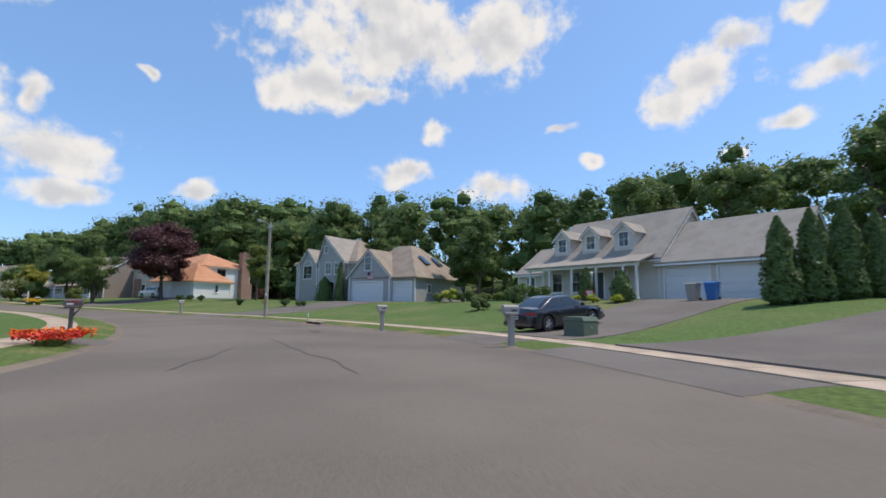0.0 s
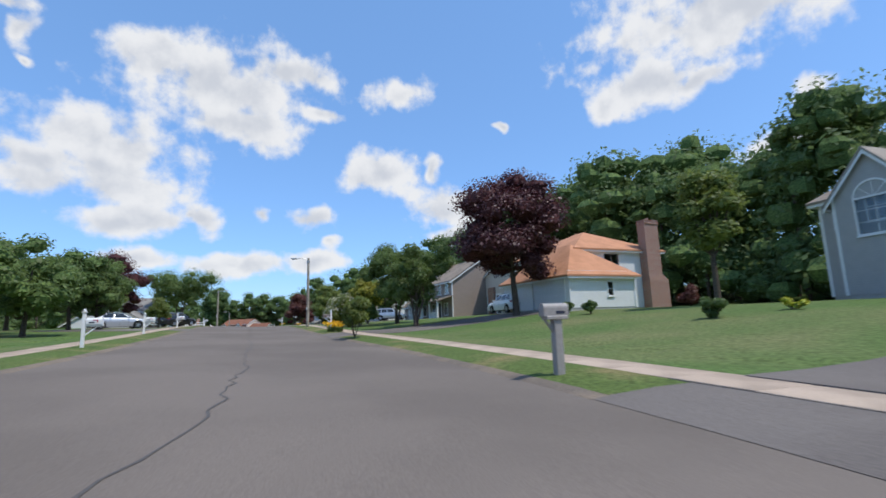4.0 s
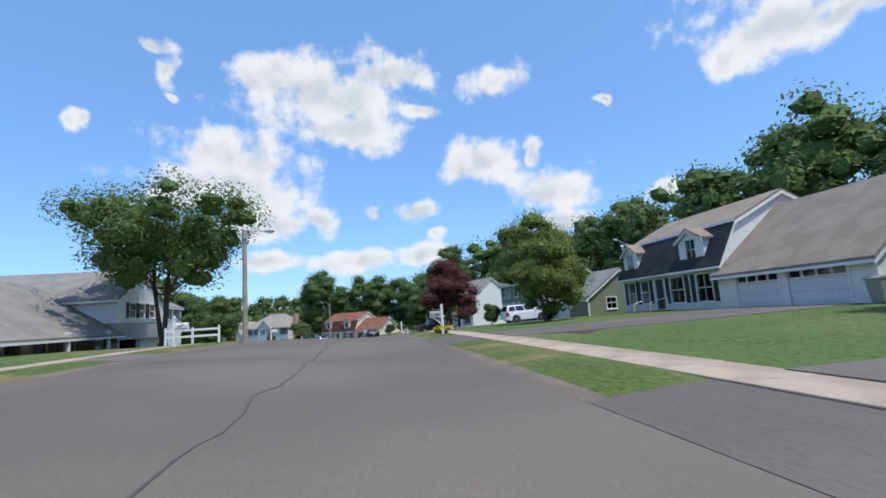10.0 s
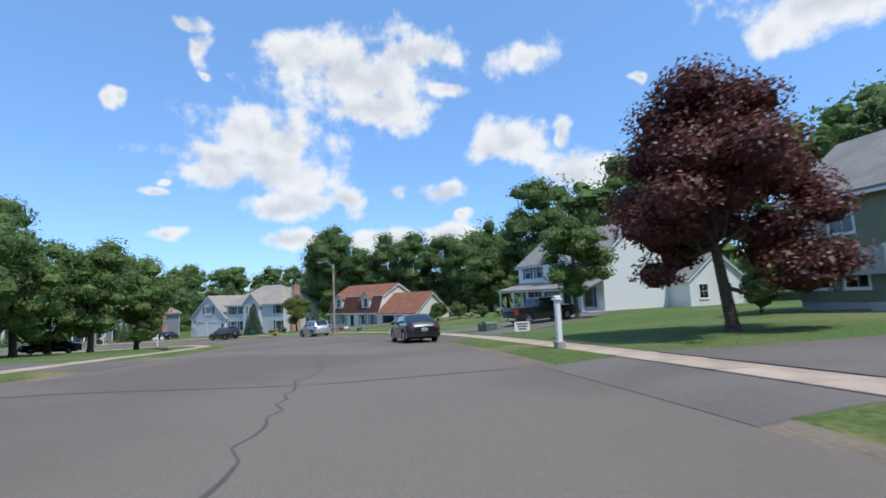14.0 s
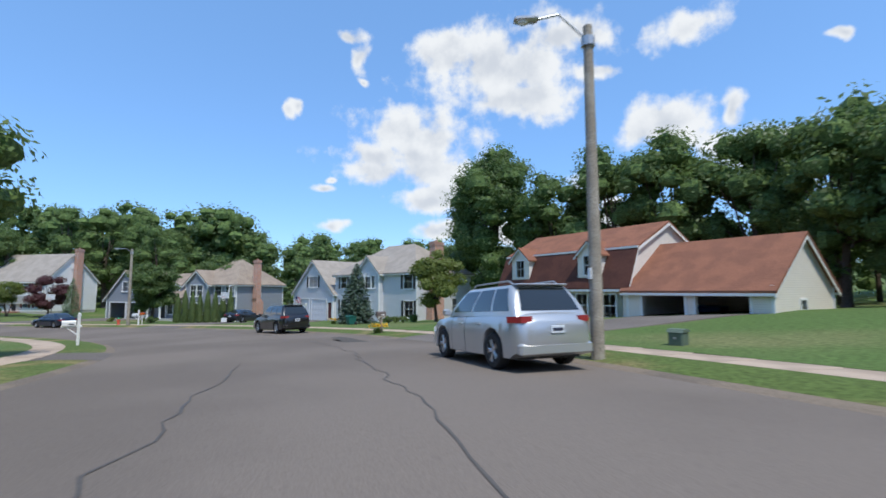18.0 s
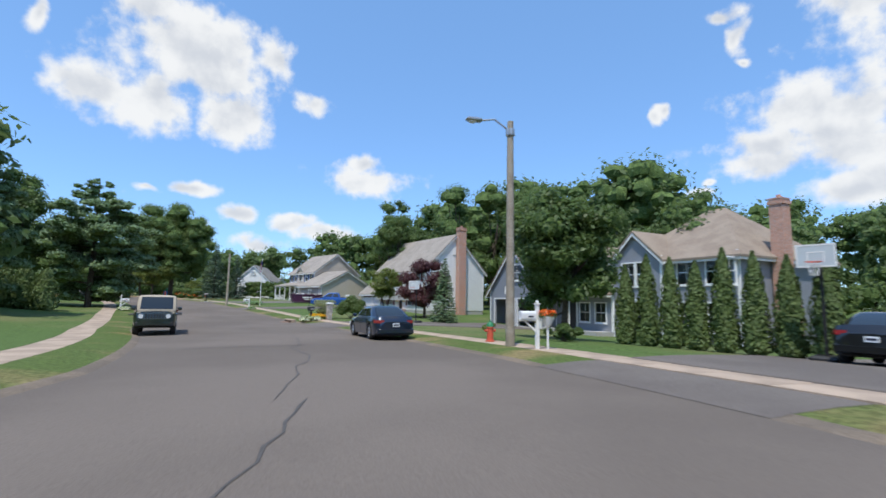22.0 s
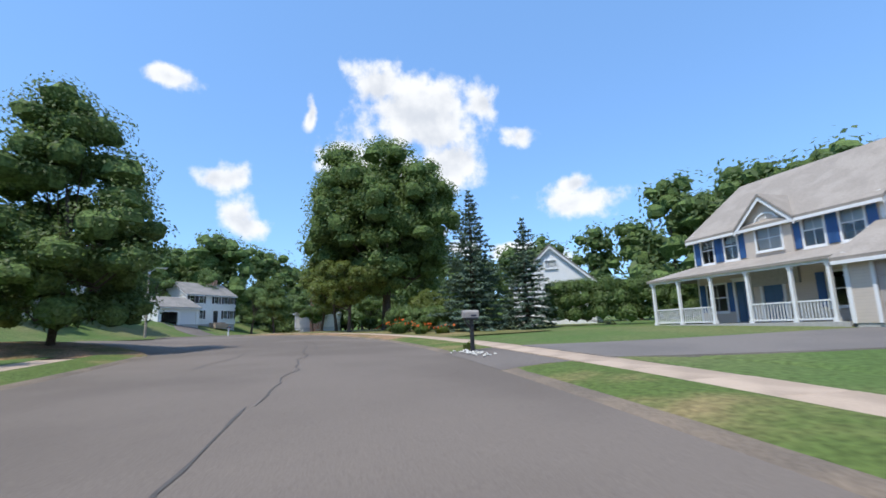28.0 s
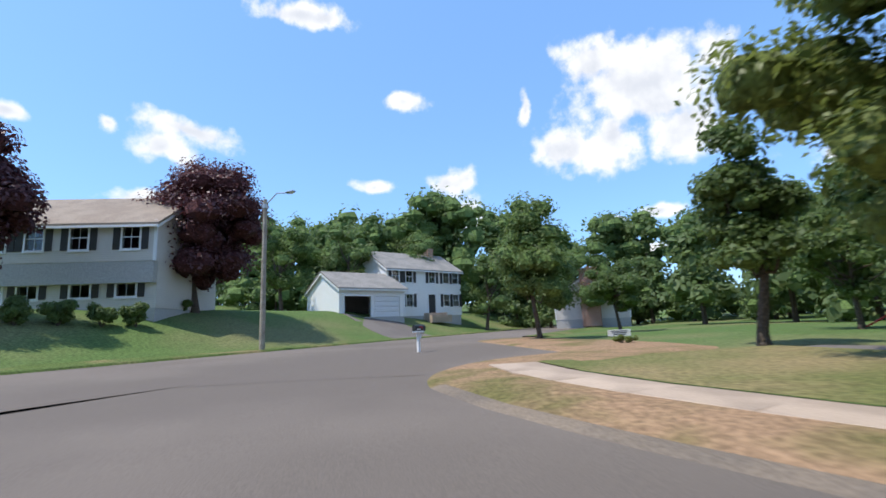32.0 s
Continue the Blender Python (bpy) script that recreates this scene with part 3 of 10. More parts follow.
def thing(name, label, category, at=None, group=""):
    ob = new(name)
    ob.empty_display_size = 0.3
    if at is not None:
        ob.matrix_world = at
    return tagged(ob, label, category, group)


def sheet(name, verts, faces, mat, **tags):
    """A large mesh from arrays."""
    me = bpy.data.meshes.new(name)
    me.from_pydata(verts, [], faces)
    me.materials.append(M[mat] if isinstance(mat, str) else mat)
    return tagged(new(name, me), **tags)


# ---- the street's line and the lie of the land ----
LINE = [(2.9, -39.9, 0.2), (1.5, -19.9, 0.15), (0.0, 0.0, 0.15), (-2.3, 13.8, 0.03), (-8.3, 26.4, -0.04), (-17.4, 36.9, -0.02), (-28.7, 45.2, 0.12), (-42.6, 53.1, 0.44), (-62.6, 64.4, 1.01), (-93.2, 81.4, 1.20),
        (-106.5, 88.3, 0.76), (-120.2, 94.5, 0.06), (-134.3, 99.5, -0.74), (-149.0, 102.3, -1.54), (-164.0, 101.5, -2.29), (-178.1, 96.4, -2.99), (-190.5, 88.1, -3.54), (-201.0, 77.5, -3.90), (-209.6, 65.2, -3.97),
        (-218.3, 50.6, -3.58), (-226.4, 34.5, -3.10), (-231.7, 20.5, -2.77), (-234.1, 7.8, -2.50), (-234.1, -0.2, -2.35), (-233.7, -14.2, -2.2)]


def spline(points, n=16):
    p = [np.array(q, float) for q in points]
    p = [2 * p[0] - p[1]] + p + [2 * p[-1] - p[-2]]
    out = []
    for i in range(1, len(p) - 2):
        d0, d1, d2 = (np.linalg.norm(p[i + k + 1][:2] - p[i + k][:2]) ** 0.5 for k in (-1, 0, 1))
        m1 = (p[i] - p[i - 1]) / d0 - (p[i + 1] - p[i - 1]) / (d0 + d1) + (p[i + 1] - p[i]) / d1
        m2 = (p[i + 1] - p[i]) / d1 - (p[i + 2] - p[i]) / (d1 + d2) + (p[i + 2] - p[i + 1]) / d2
        for k in range(n):
            u = k / n
            h00, h10, h01, h11 = 2 * u**3 - 3 * u**2 + 1, u**3 - 2 * u**2 + u, -2 * u**3 + 3 * u**2, u**3 - u**2
            out.append(h00 * p[i] + h10 * d1 * m1 + h01 * p[i + 1] + h11 * d1 * m2)
    out.append(p[-2])
    return np.array(out)


ROAD = spline(LINE)
LEN = np.r_[0, np.cumsum(np.linalg.norm(np.diff(ROAD[:, :2], axis=0), axis=1))]
LEN -= LEN[32]
WAYS = np.gradient(ROAD[:, :2], axis=0)
WAYS /= np.linalg.norm(WAYS, axis=1)[:, None]


def table(*pairs):
    xs, ys = [p[0] for p in pairs], [p[1] for p in pairs]
    return lambda s: np.interp(s, xs, ys)


EDGE_R = table((-40, 5.4), (0, 5.3), (12, 5.0), (25, 4.0), (40, 3.6), (60, 3.0), (80, 2.55), (100, 2.55), (131, 2.35), (150, 3.6), (160, 4.1), (185, 5.8), (214, 5.5), (235, 4.9), (257, 3.8), (270, 2.95), (285, 2.75), (300, 3.2), (319, 3.7), (333, 3.9), (336, 3.5), (339, 2.2), (341, 1.55), (343, 1.2))
EDGE_L = table((-40, -5.0), (0, -5.2), (20, -6.0), (60, -6.4), (85, -6.3), (116, -6.9), (150, -6.9), (175, -6.2), (195, -5.0), (215, -4.4), (240, -4.4), (250, -5.6), (258, -6.4), (275, -6.8), (305, -6.3), (335, -6.6))
TILT_L = table((20, 0.0), (45, 0.25), (150, 0.3), (190, 0.0))
LAWN_R = table((-40, 1.7), (22, 1.65), (45, 1.35), (75, 1.1), (100, 0.3), (127, 0.25), (154, 0.4), (180, 0.7), (190, 1.3), (203, 0.6), (214, 0.0), (230, -0.7), (250, -0.75), (266, -0.3), (286, 0.15), (309, 0.35), (325, 0.3), (340, 0.12), (350, 0.05))
LAWN_L = table((-40, 0.2), (150, 0.2), (185, 0.4), (215, 0.9), (240, 1.5), (255, 1.6), (275, 1.0), (300, 0.5), (340, 0.3))
HILL_R = table((-60, 9), (60, 8), (130, 6), (170, 2.5), (360, 1.5))


def ease(t):
    t = np.clip(t, 0, 1)
    return t * t * (3 - 2 * t)


def nearest_on_line(x, y):
    """For arrays of places: the stretch s along the street and the way u to the right of it."""
    x, y = np.atleast_1d(np.asarray(x, float)), np.atleast_1d(np.asarray(y, float))
    s, u, z = np.empty_like(x), np.empty_like(x), np.empty_like(x)
    for i in range(0, len(x), 4000):
        k = slice(i, i + 4000)
        d = (x[k, None] - ROAD[None, :, 0]) ** 2 + (y[k, None] - ROAD[None, :, 1]) ** 2
        j = d.argmin(1)
        w = WAYS[j]
        rx, ry = x[k] - ROAD[j, 0], y[k] - ROAD[j, 1]
        along_it = rx * w[:, 0] + ry * w[:, 1]
        s[k] = LEN[j] + along_it
        u[k] = rx * w[:, 1] - ry * w[:, 0]
        near_end = (j > 0) & (j < len(ROAD) - 1)
        z[k] = np.interp(LEN[j] + np.where(near_end, along_it, 0), LEN, ROAD[:, 2])
        far = ~near_end
        u[k] = np.where(far, np.sign(u[k] + 1e-9) * np.sqrt(d[np.arange(len(j)), j]), u[k])
    return s, u, z


CROSS_AT, CROSS_WAY = np.array((-232.3, -20.4)), np.array((-0.58, -0.815))
CROSS_OUT = np.array((0.815, -0.58))


def cross_side(x, y):
    """How far a place lies beyond the middle of the cross street."""
    return (x - CROSS_AT[0]) * CROSS_OUT[0] + (y - CROSS_AT[1]) * CROSS_OUT[1]


def junction_left(s):
    """The left edge of the asphalt where the street opens into the cross street."""
    s = np.asarray(s, float)
    px, py = np.interp(s, LEN, ROAD[:, 0]), np.interp(s, LEN, ROAD[:, 1]) - np.maximum(0, s - LEN[-1])
    wx, wy = np.interp(s, LEN, WAYS[:, 0]), np.interp(s, LEN, WAYS[:, 1])
    mid = (px - CROSS_AT[0]) * CROSS_OUT[0] + (py - CROSS_AT[1]) * CROSS_OUT[1]
    per = wy * CROSS_OUT[0] - wx * CROSS_OUT[1]
    full = (-4.7 - mid) / per
    k = np.clip((s - 313) / 9, 0, 1)
    return EDGE_L(s) + (np.minimum(full, 8) - EDGE_L(s)) * np.where(s > 322, 1, 1 - np.sqrt(1 - k * k)) if np.ndim(s) else float(EDGE_L(s) + (min(full, 8) - EDGE_L(s)) * (1 if s > 322 else 1 - math.sqrt(1 - k * k)))


def junction_right(s):
    k = np.clip((np.asarray(s, float) - 343) / 5.0, 0, 1)
    return EDGE_R(np.minimum(s, 343)) + 5.0 * (1 - np.sqrt(1 - k * k))


def land(x, y, sunk=False):
    """The height of the ground at arrays of places. sunk: lowered under the paved strips."""
    x, y = np.atleast_1d(np.asarray(x, float)), np.atleast_1d(np.asarray(y, float))
    s, u, z = nearest_on_line(x, y)
    r, l = EDGE_R(s) + 3.0, EDGE_L(s) - 3.0
    out_r, out_l = np.maximum(u - r, 0), np.maximum(l - u, 0)
    h = z + 0.13 + LAWN_R(s) * ease(out_r / 17) + LAWN_L(s) * ease(out_l / 16) + HILL_R(s) * ease((u - 40) / 60)
    h = h + TILT_L(s) * ease(-u / 6.0)
    beyond = cross_side(x, y) - 5.0
    flat = -2.2
    near_cross = ease(1 - (np.abs(cross_side(x, y)) - 5) / 12) * ease((12 - y) / 14) * (x > -300) * ease((-150 - x) / 40)
    h = h * (1 - near_cross) + flat * near_cross
    h = np.where(y < 20, h + (2.3 * ease(beyond / 11) + 6 * ease((beyond - 30) / 60)) * ease((-165 - x) / 40), h)
    far = np.hypot(x + 120, y - 40)
    h = h + 26 * ease((far - 420) / 500)
    if sunk:
        h = np.where((u < r + 0.6) & (u > l - 0.6) & (s > -45) & (s < 348), z - 0.30, h)
        h = np.where((s > 313) & (s < 366) & (u > junction_left(s) - 0.5) & (u < junction_right(s) + 0.5) & (cross_side(x, y) < 3), -2.9, h)
        h = np.where((np.abs(cross_side(x, y)) < 5.5) & near_cross.astype(bool), flat - 0.35, h)
    return h


def ground_at(x, y):
    return float(land(x, y)[0])


def spot(s, u, lift=0.0):
    """The place at stretch s along the street and u to the right of its line."""
    p = np.array([np.interp(s, LEN, ROAD[:, k]) for k in range(2)])
    w = np.array([np.interp(s, LEN, WAYS[:, k]) for k in range(2)])
    w /= np.linalg.norm(w)
    return p[0] + u * w[1], p[1] - u * w[0]


def heading(s):
    w = [np.interp(s, LEN, WAYS[:, k]) for k in range(2)]
    return math.degrees(math.atan2(-w[0], w[1]))


def on_ground(x, y, turn=0.0, sink=0.0):
    return pose(x, y, ground_at(x, y) - sink, 0, 0, turn)


def surface(s, u):
    """The height of the paved strips at stretch s and side u: road, kerb, verge and footway."""
    z = np.interp(s, LEN, ROAD[:, 2])
    r, l = EDGE_R(s), EDGE_L(s)
    c = 0.045 * (1 - np.clip(np.abs((u - (r + l) / 2) / ((r - l) / 2)), 0, 1) ** 2)
    return z + c + TILT_L(s) * ease(-u / 6.0)


# ---- ground, road, kerbs, verges, footways, drives ----
def axis_of(lo, hi, fine, ends):
    return np.unique(np.r_[-np.geomspace(ends, 8, 22) + lo, np.arange(lo, hi + 0.1, fine), np.geomspace(8, ends, 22) + hi])


gx, gy = axis_of(-330, 110, 2.0, 2200), axis_of(-130, 200, 2.0, 2200)
GX, GY = np.meshgrid(gx, gy, indexing="ij")
GZ = land(GX.ravel(), GY.ravel(), sunk=True)
nx, ny = len(gx), len(gy)
ii, jj = np.meshgrid(np.arange(nx - 1), np.arange(ny - 1), indexing="ij")
k0 = (ii * ny + jj).ravel()
sheet("ground", np.c_[GX.ravel(), GY.ravel(), GZ].tolist(), np.c_[k0, k0 + ny, k0 + ny + 1, k0 + 1].tolist(), "lawn",
      label="mown suburban lawns with sun-bleached patches", category="ground", kind="structure")


def strip(name, spans, cols, mat, step=1.0, **tags):
    """A band along the street. cols: pairs of functions of s, the way u to the right and the height."""
    v, f = [], []
    for a, b in spans:
        ss = np.linspace(a, b, max(2, int((b - a) / step) + 1))
        n = len(v)
        for s in ss:
            for uf, zf in cols:
                u = float(uf(s))
                x, y = spot(s, u)
                v.append((x, y, float(zf(s, u, x, y))))
        w = len(cols)
        for i in range(len(ss) - 1):
            for j in range(w - 1):
                q = n + i * w + j
                f.append((q, q + 1, q + w + 1, q + w))
    return sheet(name, v, f, mat, **tags)


def level(dz):
    return lambda s, u, x, y: surface(s, u) + dz


def inner(a, side=1):
    edge = EDGE_R if side > 0 else EDGE_L
    return lambda s: edge(s) + side * a


def part_way(k):
    return lambda s: EDGE_L(s) + (EDGE_R(s) - EDGE_L(s)) * k


strip("road", [(-42, 345)], [(part_way(k / 10), level(0.0)) for k in range(11)], "asphalt", label="worn grey asphalt street with tar-sealed cracks", category="road", kind="structure")
DRIVES_R = [(5.4, 11.4), (13.4, 16.6), (43.2, 47.4), (69.5, 74.6), (104.2, 109.8), (120.3, 124.6), (149.5, 154.8), (167.5, 171.5), (176.0, 180.4), (202.5, 206.6), (234.0, 239.2), (258.6, 263.6), (284.4, 288.0), (302.6, 307.6)]
DRIVES_L = [(16.0, 18.8), (84.0, 89.5), (100.0, 104.5), (120.0, 123.0), (160.0, 164.0), (205.0, 209.0)]


def between(a, b, gaps):
    out, at = [], a
    for g0, g1 in gaps:
        if g0 > at:
            out.append((at, min(g0, b)))
        at = max(at, g1)
    if at < b:
        out.append((at, b))
    return out


def fading(dz, o, gaps):
    """Height of kerb or verge, sinking to the drive mouth's slope at each gap."""
    low = float(np.interp(o, (-0.02, 0.35, 1.0, 1.62), (0.006, 0.05, 0.10, 0.12))) - 0.004

    def f(s, u, x, y):
        near = min(max(g0 - s, s - g1, 0.0) for g0, g1 in gaps)
        k = min(1.0, near / 1.1)
        return surface(s, u) + low + (dz - low) * k * k * (3 - 2 * k)
    return f


for side, gaps, a, b in ((1, DRIVES_R, -42, 343), (-1, DRIVES_L, -42, 313.5)):
    tag = "east" if side > 0 else "west"
    spans = between(a, b, gaps)
    order = 1 if side > 0 else -1
    prof = [(-0.05, -0.01), (0.06, 0.028), (0.14, 0.045), (0.24, 0.052), (0.32, 0.045)]
    cols = [(inner(o, side), fading(z, o, gaps)) for o, z in prof][::order]
    strip("kerb_" + tag, spans, cols, "kerb", 0.7, label="low rounded asphalt kerb, crumbling in places", category="kerb", kind="structure")
    cols = [(inner(o, side), fading(z, o, gaps)) for o, z in ((0.25, 0.05), (0.5, 0.085), (1.0, 0.14), (1.62, 0.143))][::order]
    strip("verge_" + tag, [(p, min(q, 318)) for p, q in spans if p < 318], cols, "verge", 0.7, label="grass verge, browned along the kerb", category="verge", kind="structure")
    if side > 0:
        strip("verge_south", [(318, b)], cols, "verge_dry", 0.7, label="dry brown grass verge along the kerb", category="verge", kind="structure")
    cols = [(inner(o, side), level(z)) for o, z in ((-0.02, 0.006), (0.35, 0.05), (1.0, 0.10), (1.62, 0.12))][::order]
    for gap in gaps:
        strip("apron_" + tag, [gap], cols, "drive", 0.7, label="asphalt drive mouth rising from the street", category="drive", kind="structure")
    cols = [(inner(2.68, side), level(0.148)), (inner(2.95, side), level(0.155)), (inner(3.6, side), lambda s, u, x, y: 0.5 * (surface(s, u) + 0.15) + 0.5 * ground_at(x, y)), (inner(4.6, side), lambda s, u, x, y: ground_at(x, y) - 0.03)][::order]
    strip("lawn_edge_" + tag, [(a, b)], cols, "lawn", 1.0, label="lawn edge beside the footway", category="lawn", kind="structure")
    cols = [(inner(1.5, side), level(0.09)), (inner(3.0, side), level(0.10))][::order]
    strip("footway_bed_" + tag, [(a, b)], cols, "drive", 1.0, label="dark bed under the footway slabs", category="footway", kind="structure")

strip("lawn_dry_east", [(316, 345)], [(inner(2.72), level(0.153)), (inner(2.95), level(0.165)), (inner(3.6), lambda s, u, x, y: 0.5 * (surface(s, u) + 0.15) + 0.5 * ground_at(x, y) + 0.02)] + [(inner(o), lambda s, u, x, y: ground_at(x, y) + 0.06) for o in (4.6, 6.5, 9.0)] + [(inner(11.0), lambda s, u, x, y: ground_at(x, y) - 0.12)], "dry_lawn", 1.0, label="sun-dried lawn beside the footway", category="lawn", kind="structure")

# footway slabs: one mesh, each slab an object
slab = Shape().soft(-0.735, 0.735, -0.55, 0.55, -0.06, 0.0, 0.008)
slab_me = bpy.data.meshes.new("slab")
slab_me.from_pydata(slab.v, [], slab.f)
slab_me.materials.append(M["concrete"])
rnd = random.Random(4)
far_slabs = Shape()
footway = tagged(new("footway"), "pale concrete footway of square slabs", "footway", kind="structure")
for side in (1, -1):
    s = -20.0
    while s < (344.6 if side > 0 else 312):
        u = float((EDGE_R if side > 0 else EDGE_L)(s)) + side * 2.15
        x, y = spot(s, u)
        z0, z1 = (float(surface(s + d, u)) for d in (-0.7, 0.7))
        grade = math.degrees(math.atan2(z1 - z0, 1.4))
        m = pose(x, y, (z0 + z1) / 2 + 0.145 + rnd.uniform(-0.003, 0.003), rnd.uniform(-0.4, 0.4), -grade, heading(s) + 90 - math.degrees(math.atan(float(((EDGE_R if side > 0 else EDGE_L)(s + 1) - (EDGE_R if side > 0 else EDGE_L)(s - 1)) / 2))))
        if side > 0:
            o = new("slab", slab_me)
            o.parent = footway
            o.matrix_world = m
        else:
            far_slabs.add([m @ Vector(p) for p in slab.v], slab.f)
        xa, ya = spot(s + 0.5, float((EDGE_R if side > 0 else EDGE_L)(s + 0.5)) + side * 2.15)
        s += 0.5 * 1.482 / math.hypot(xa - x, ya - y)
far_slabs.done("slabs", "concrete", footway, kind="stuff")


def drape(name, a0, a1, b0, b1, mat, label, n=14, w=6, lift=0.035):
    """A drive from one edge (a0 to a1) to another (b0 to b1), laid on the land."""
    v, f = [], []
    for i in range(n + 1):
        t = i / n
        for j in range(w + 1):
            k = j / w
            p = [(1 - t) * ((1 - k) * a0[c] + k * a1[c]) + t * ((1 - k) * b0[c] + k * b1[c]) for c in (0, 1)]
            v.append((p[0], p[1], ground_at(*p) + lift))
    for i in range(n):
        for j in range(w):
            q = i * (w + 1) + j
            f.append((q, q + 1, q + w + 2, q + w + 1))
    wide = w + 1
    border = [j for j in range(w)] + [i * wide + w for i in range(n)] + [n * wide + j for j in range(w, 0, -1)] + [i * wide for i in range(n, 0, -1)]
    mid = [sum(v[q][c] for q in border) / len(border) for c in (0, 1)]
    k = len(v)
    for q in border:
        x, y, z = v[q]
        d = math.hypot(x - mid[0], y - mid[1]) + 1e-6
        v.append((x + (x - mid[0]) / d * 0.10, y + (y - mid[1]) / d * 0.10, z - 0.32))
    m = len(border)
    f += [(border[q], border[(q + 1) % m], k + (q + 1) % m, k + q)[::-1] for q in range(m)]
    return sheet(name, v, f, mat, label=label, category="drive", kind="structure")


def drive(s0, s1, b0, b1, mat="drive", side=1, label="dark asphalt drive up to a garage", flip=False):
    e = EDGE_R if side > 0 else EDGE_L
    a0, a1 = spot(s0, float(e(s0)) + side * 2.6), spot(s1, float(e(s1)) + side * 2.6)
    drape("drive", a0, a1, b0, b1, mat, label)


# tar-filled cracks
rnd = random.Random(8)


def crack(s0, u0, s1, u1, wide=0.02, wig=0.16, mat="tar", name="crack_seal"):
    n = max(4, int(math.hypot(s1 - s0, u1 - u0) / 0.45))
    v, f = [], []
    off = 0.0
    for i in range(n + 1):
        t = i / n
        off = 0.7 * off + rnd.uniform(-wig, wig)
        k = off * math.sin(math.pi * min(1, max(0.02, t)))
        s, u = s0 + (s1 - s0) * t, u0 + (u1 - u0) * t + k
        a = wide * rnd.uniform(0.5, 1.25) * (0.35 if i in (0, n) else 1)
        along = abs(s1 - s0) > abs(u1 - u0)
        for d in (-a, a):
            x, y = spot(s + (0 if along else d), u + (d if along else 0))
            v.append((x, y, float(surface(s, u)) + 0.006))
    for i in range(n):
        f.append((2 * i, 2 * i + 1, 2 * i + 3, 2 * i + 2))
    return sheet(name, v, f, mat, label="black tar seal along a crack in the street", category="crack seal", kind="structure")


for c in ((8, 0.2, 17, -1.4), (9, -3.0, 14, -2.4), (20, 1.6, 34, 0.6), (31, -1.0, 44, -1.4), (42, -1.6, 62, -1.9), (60, -1.8, 100, -1.6), (99, -1.7, 140, -1.3), (139, -1.4, 172, -0.6), (125, -4.6, 133, -4.1), (172, -0.5, 190, 0.4),
          (186, -2.0, 200, -1.2), (190, 1.0, 208, 2.2), (208, 1.4, 222, 1.0), (214, 2.6, 226, 2.9), (226, -1.5, 236, -0.4), (236, -0.8, 254, 0.3), (252, -0.3, 268, -1.0), (266, -0.9, 300, -1.3), (268, -1.7, 282, -1.5),
          (300, -1.2, 316, -0.5), (312, -0.4, 330, 0.8), (306, -3.5, 312, -2.9), (326, -3.0, 338, -2.0)):
    crack(*c)
for c in ((26, -3.0, 26.6, 3.6), (40.5, -1.5, 40.0, 3.4), (118, -6.0, 118.4, -1.8), (232, -4.0, 231, 4.6), (246, -4.2, 246.6, 3.9), (154, -6, 155, 3.4)):
    crack(*c, wide=0.03, wig=0.1)
for s, u, a, b in ((21, 1.0, 0.5, 0.2), (186, 2.6, 0.8, 0.4), (206, 3.4, 2.2, 0.5), (300, -4.5, 3.0, 0.4)):
    n = 14
    pts = [spot(s + a * math.cos(k * math.tau / n) * rnd.uniform(0.75, 1.1), u + b * math.sin(k * math.tau / n) * rnd.uniform(0.75, 1.1)) for k in range(n)]
    sheet("road_patch", [(x, y, float(surface(s, u)) + 0.008) for x, y in pts], [tuple(range(n))], "patch", label="small dark patch in the street", category="road patch", kind="structure")

# the mouth where the street opens into the cross street
def mouth_at(s, u):
    x, y = spot(min(s, LEN[-1]), u)
    y -= max(0.0, s - LEN[-1])
    off = max(0.0, float(EDGE_L(min(s, 345))) - u, u - float(EDGE_R(min(s, 345))), s - 345)
    w = min(1.0, off / 4.0)
    base = float(surface(min(s, 345), float(np.clip(u, EDGE_L(min(s, 345)), EDGE_R(min(s, 345))))))
    return x, y, base * (1 - w) + -2.19 * w


def mouth(name, ss, left, right, mat, cols=9, rise=None, **tags):
    v, f = [], []
    for s in ss:
        a, b = left(s), right(s)
        for j in range(cols):
            x, y, z = mouth_at(s, a + (b - a) * j / (cols - 1))
            v.append((x, y, z + 0.003))
    for i in range(len(ss) - 1):
        for j in range(cols - 1):
            q = i * cols + j
            f.append((q, q + 1, q + cols + 1, q + cols))
    return sheet(name, v, f, mat, **tags)


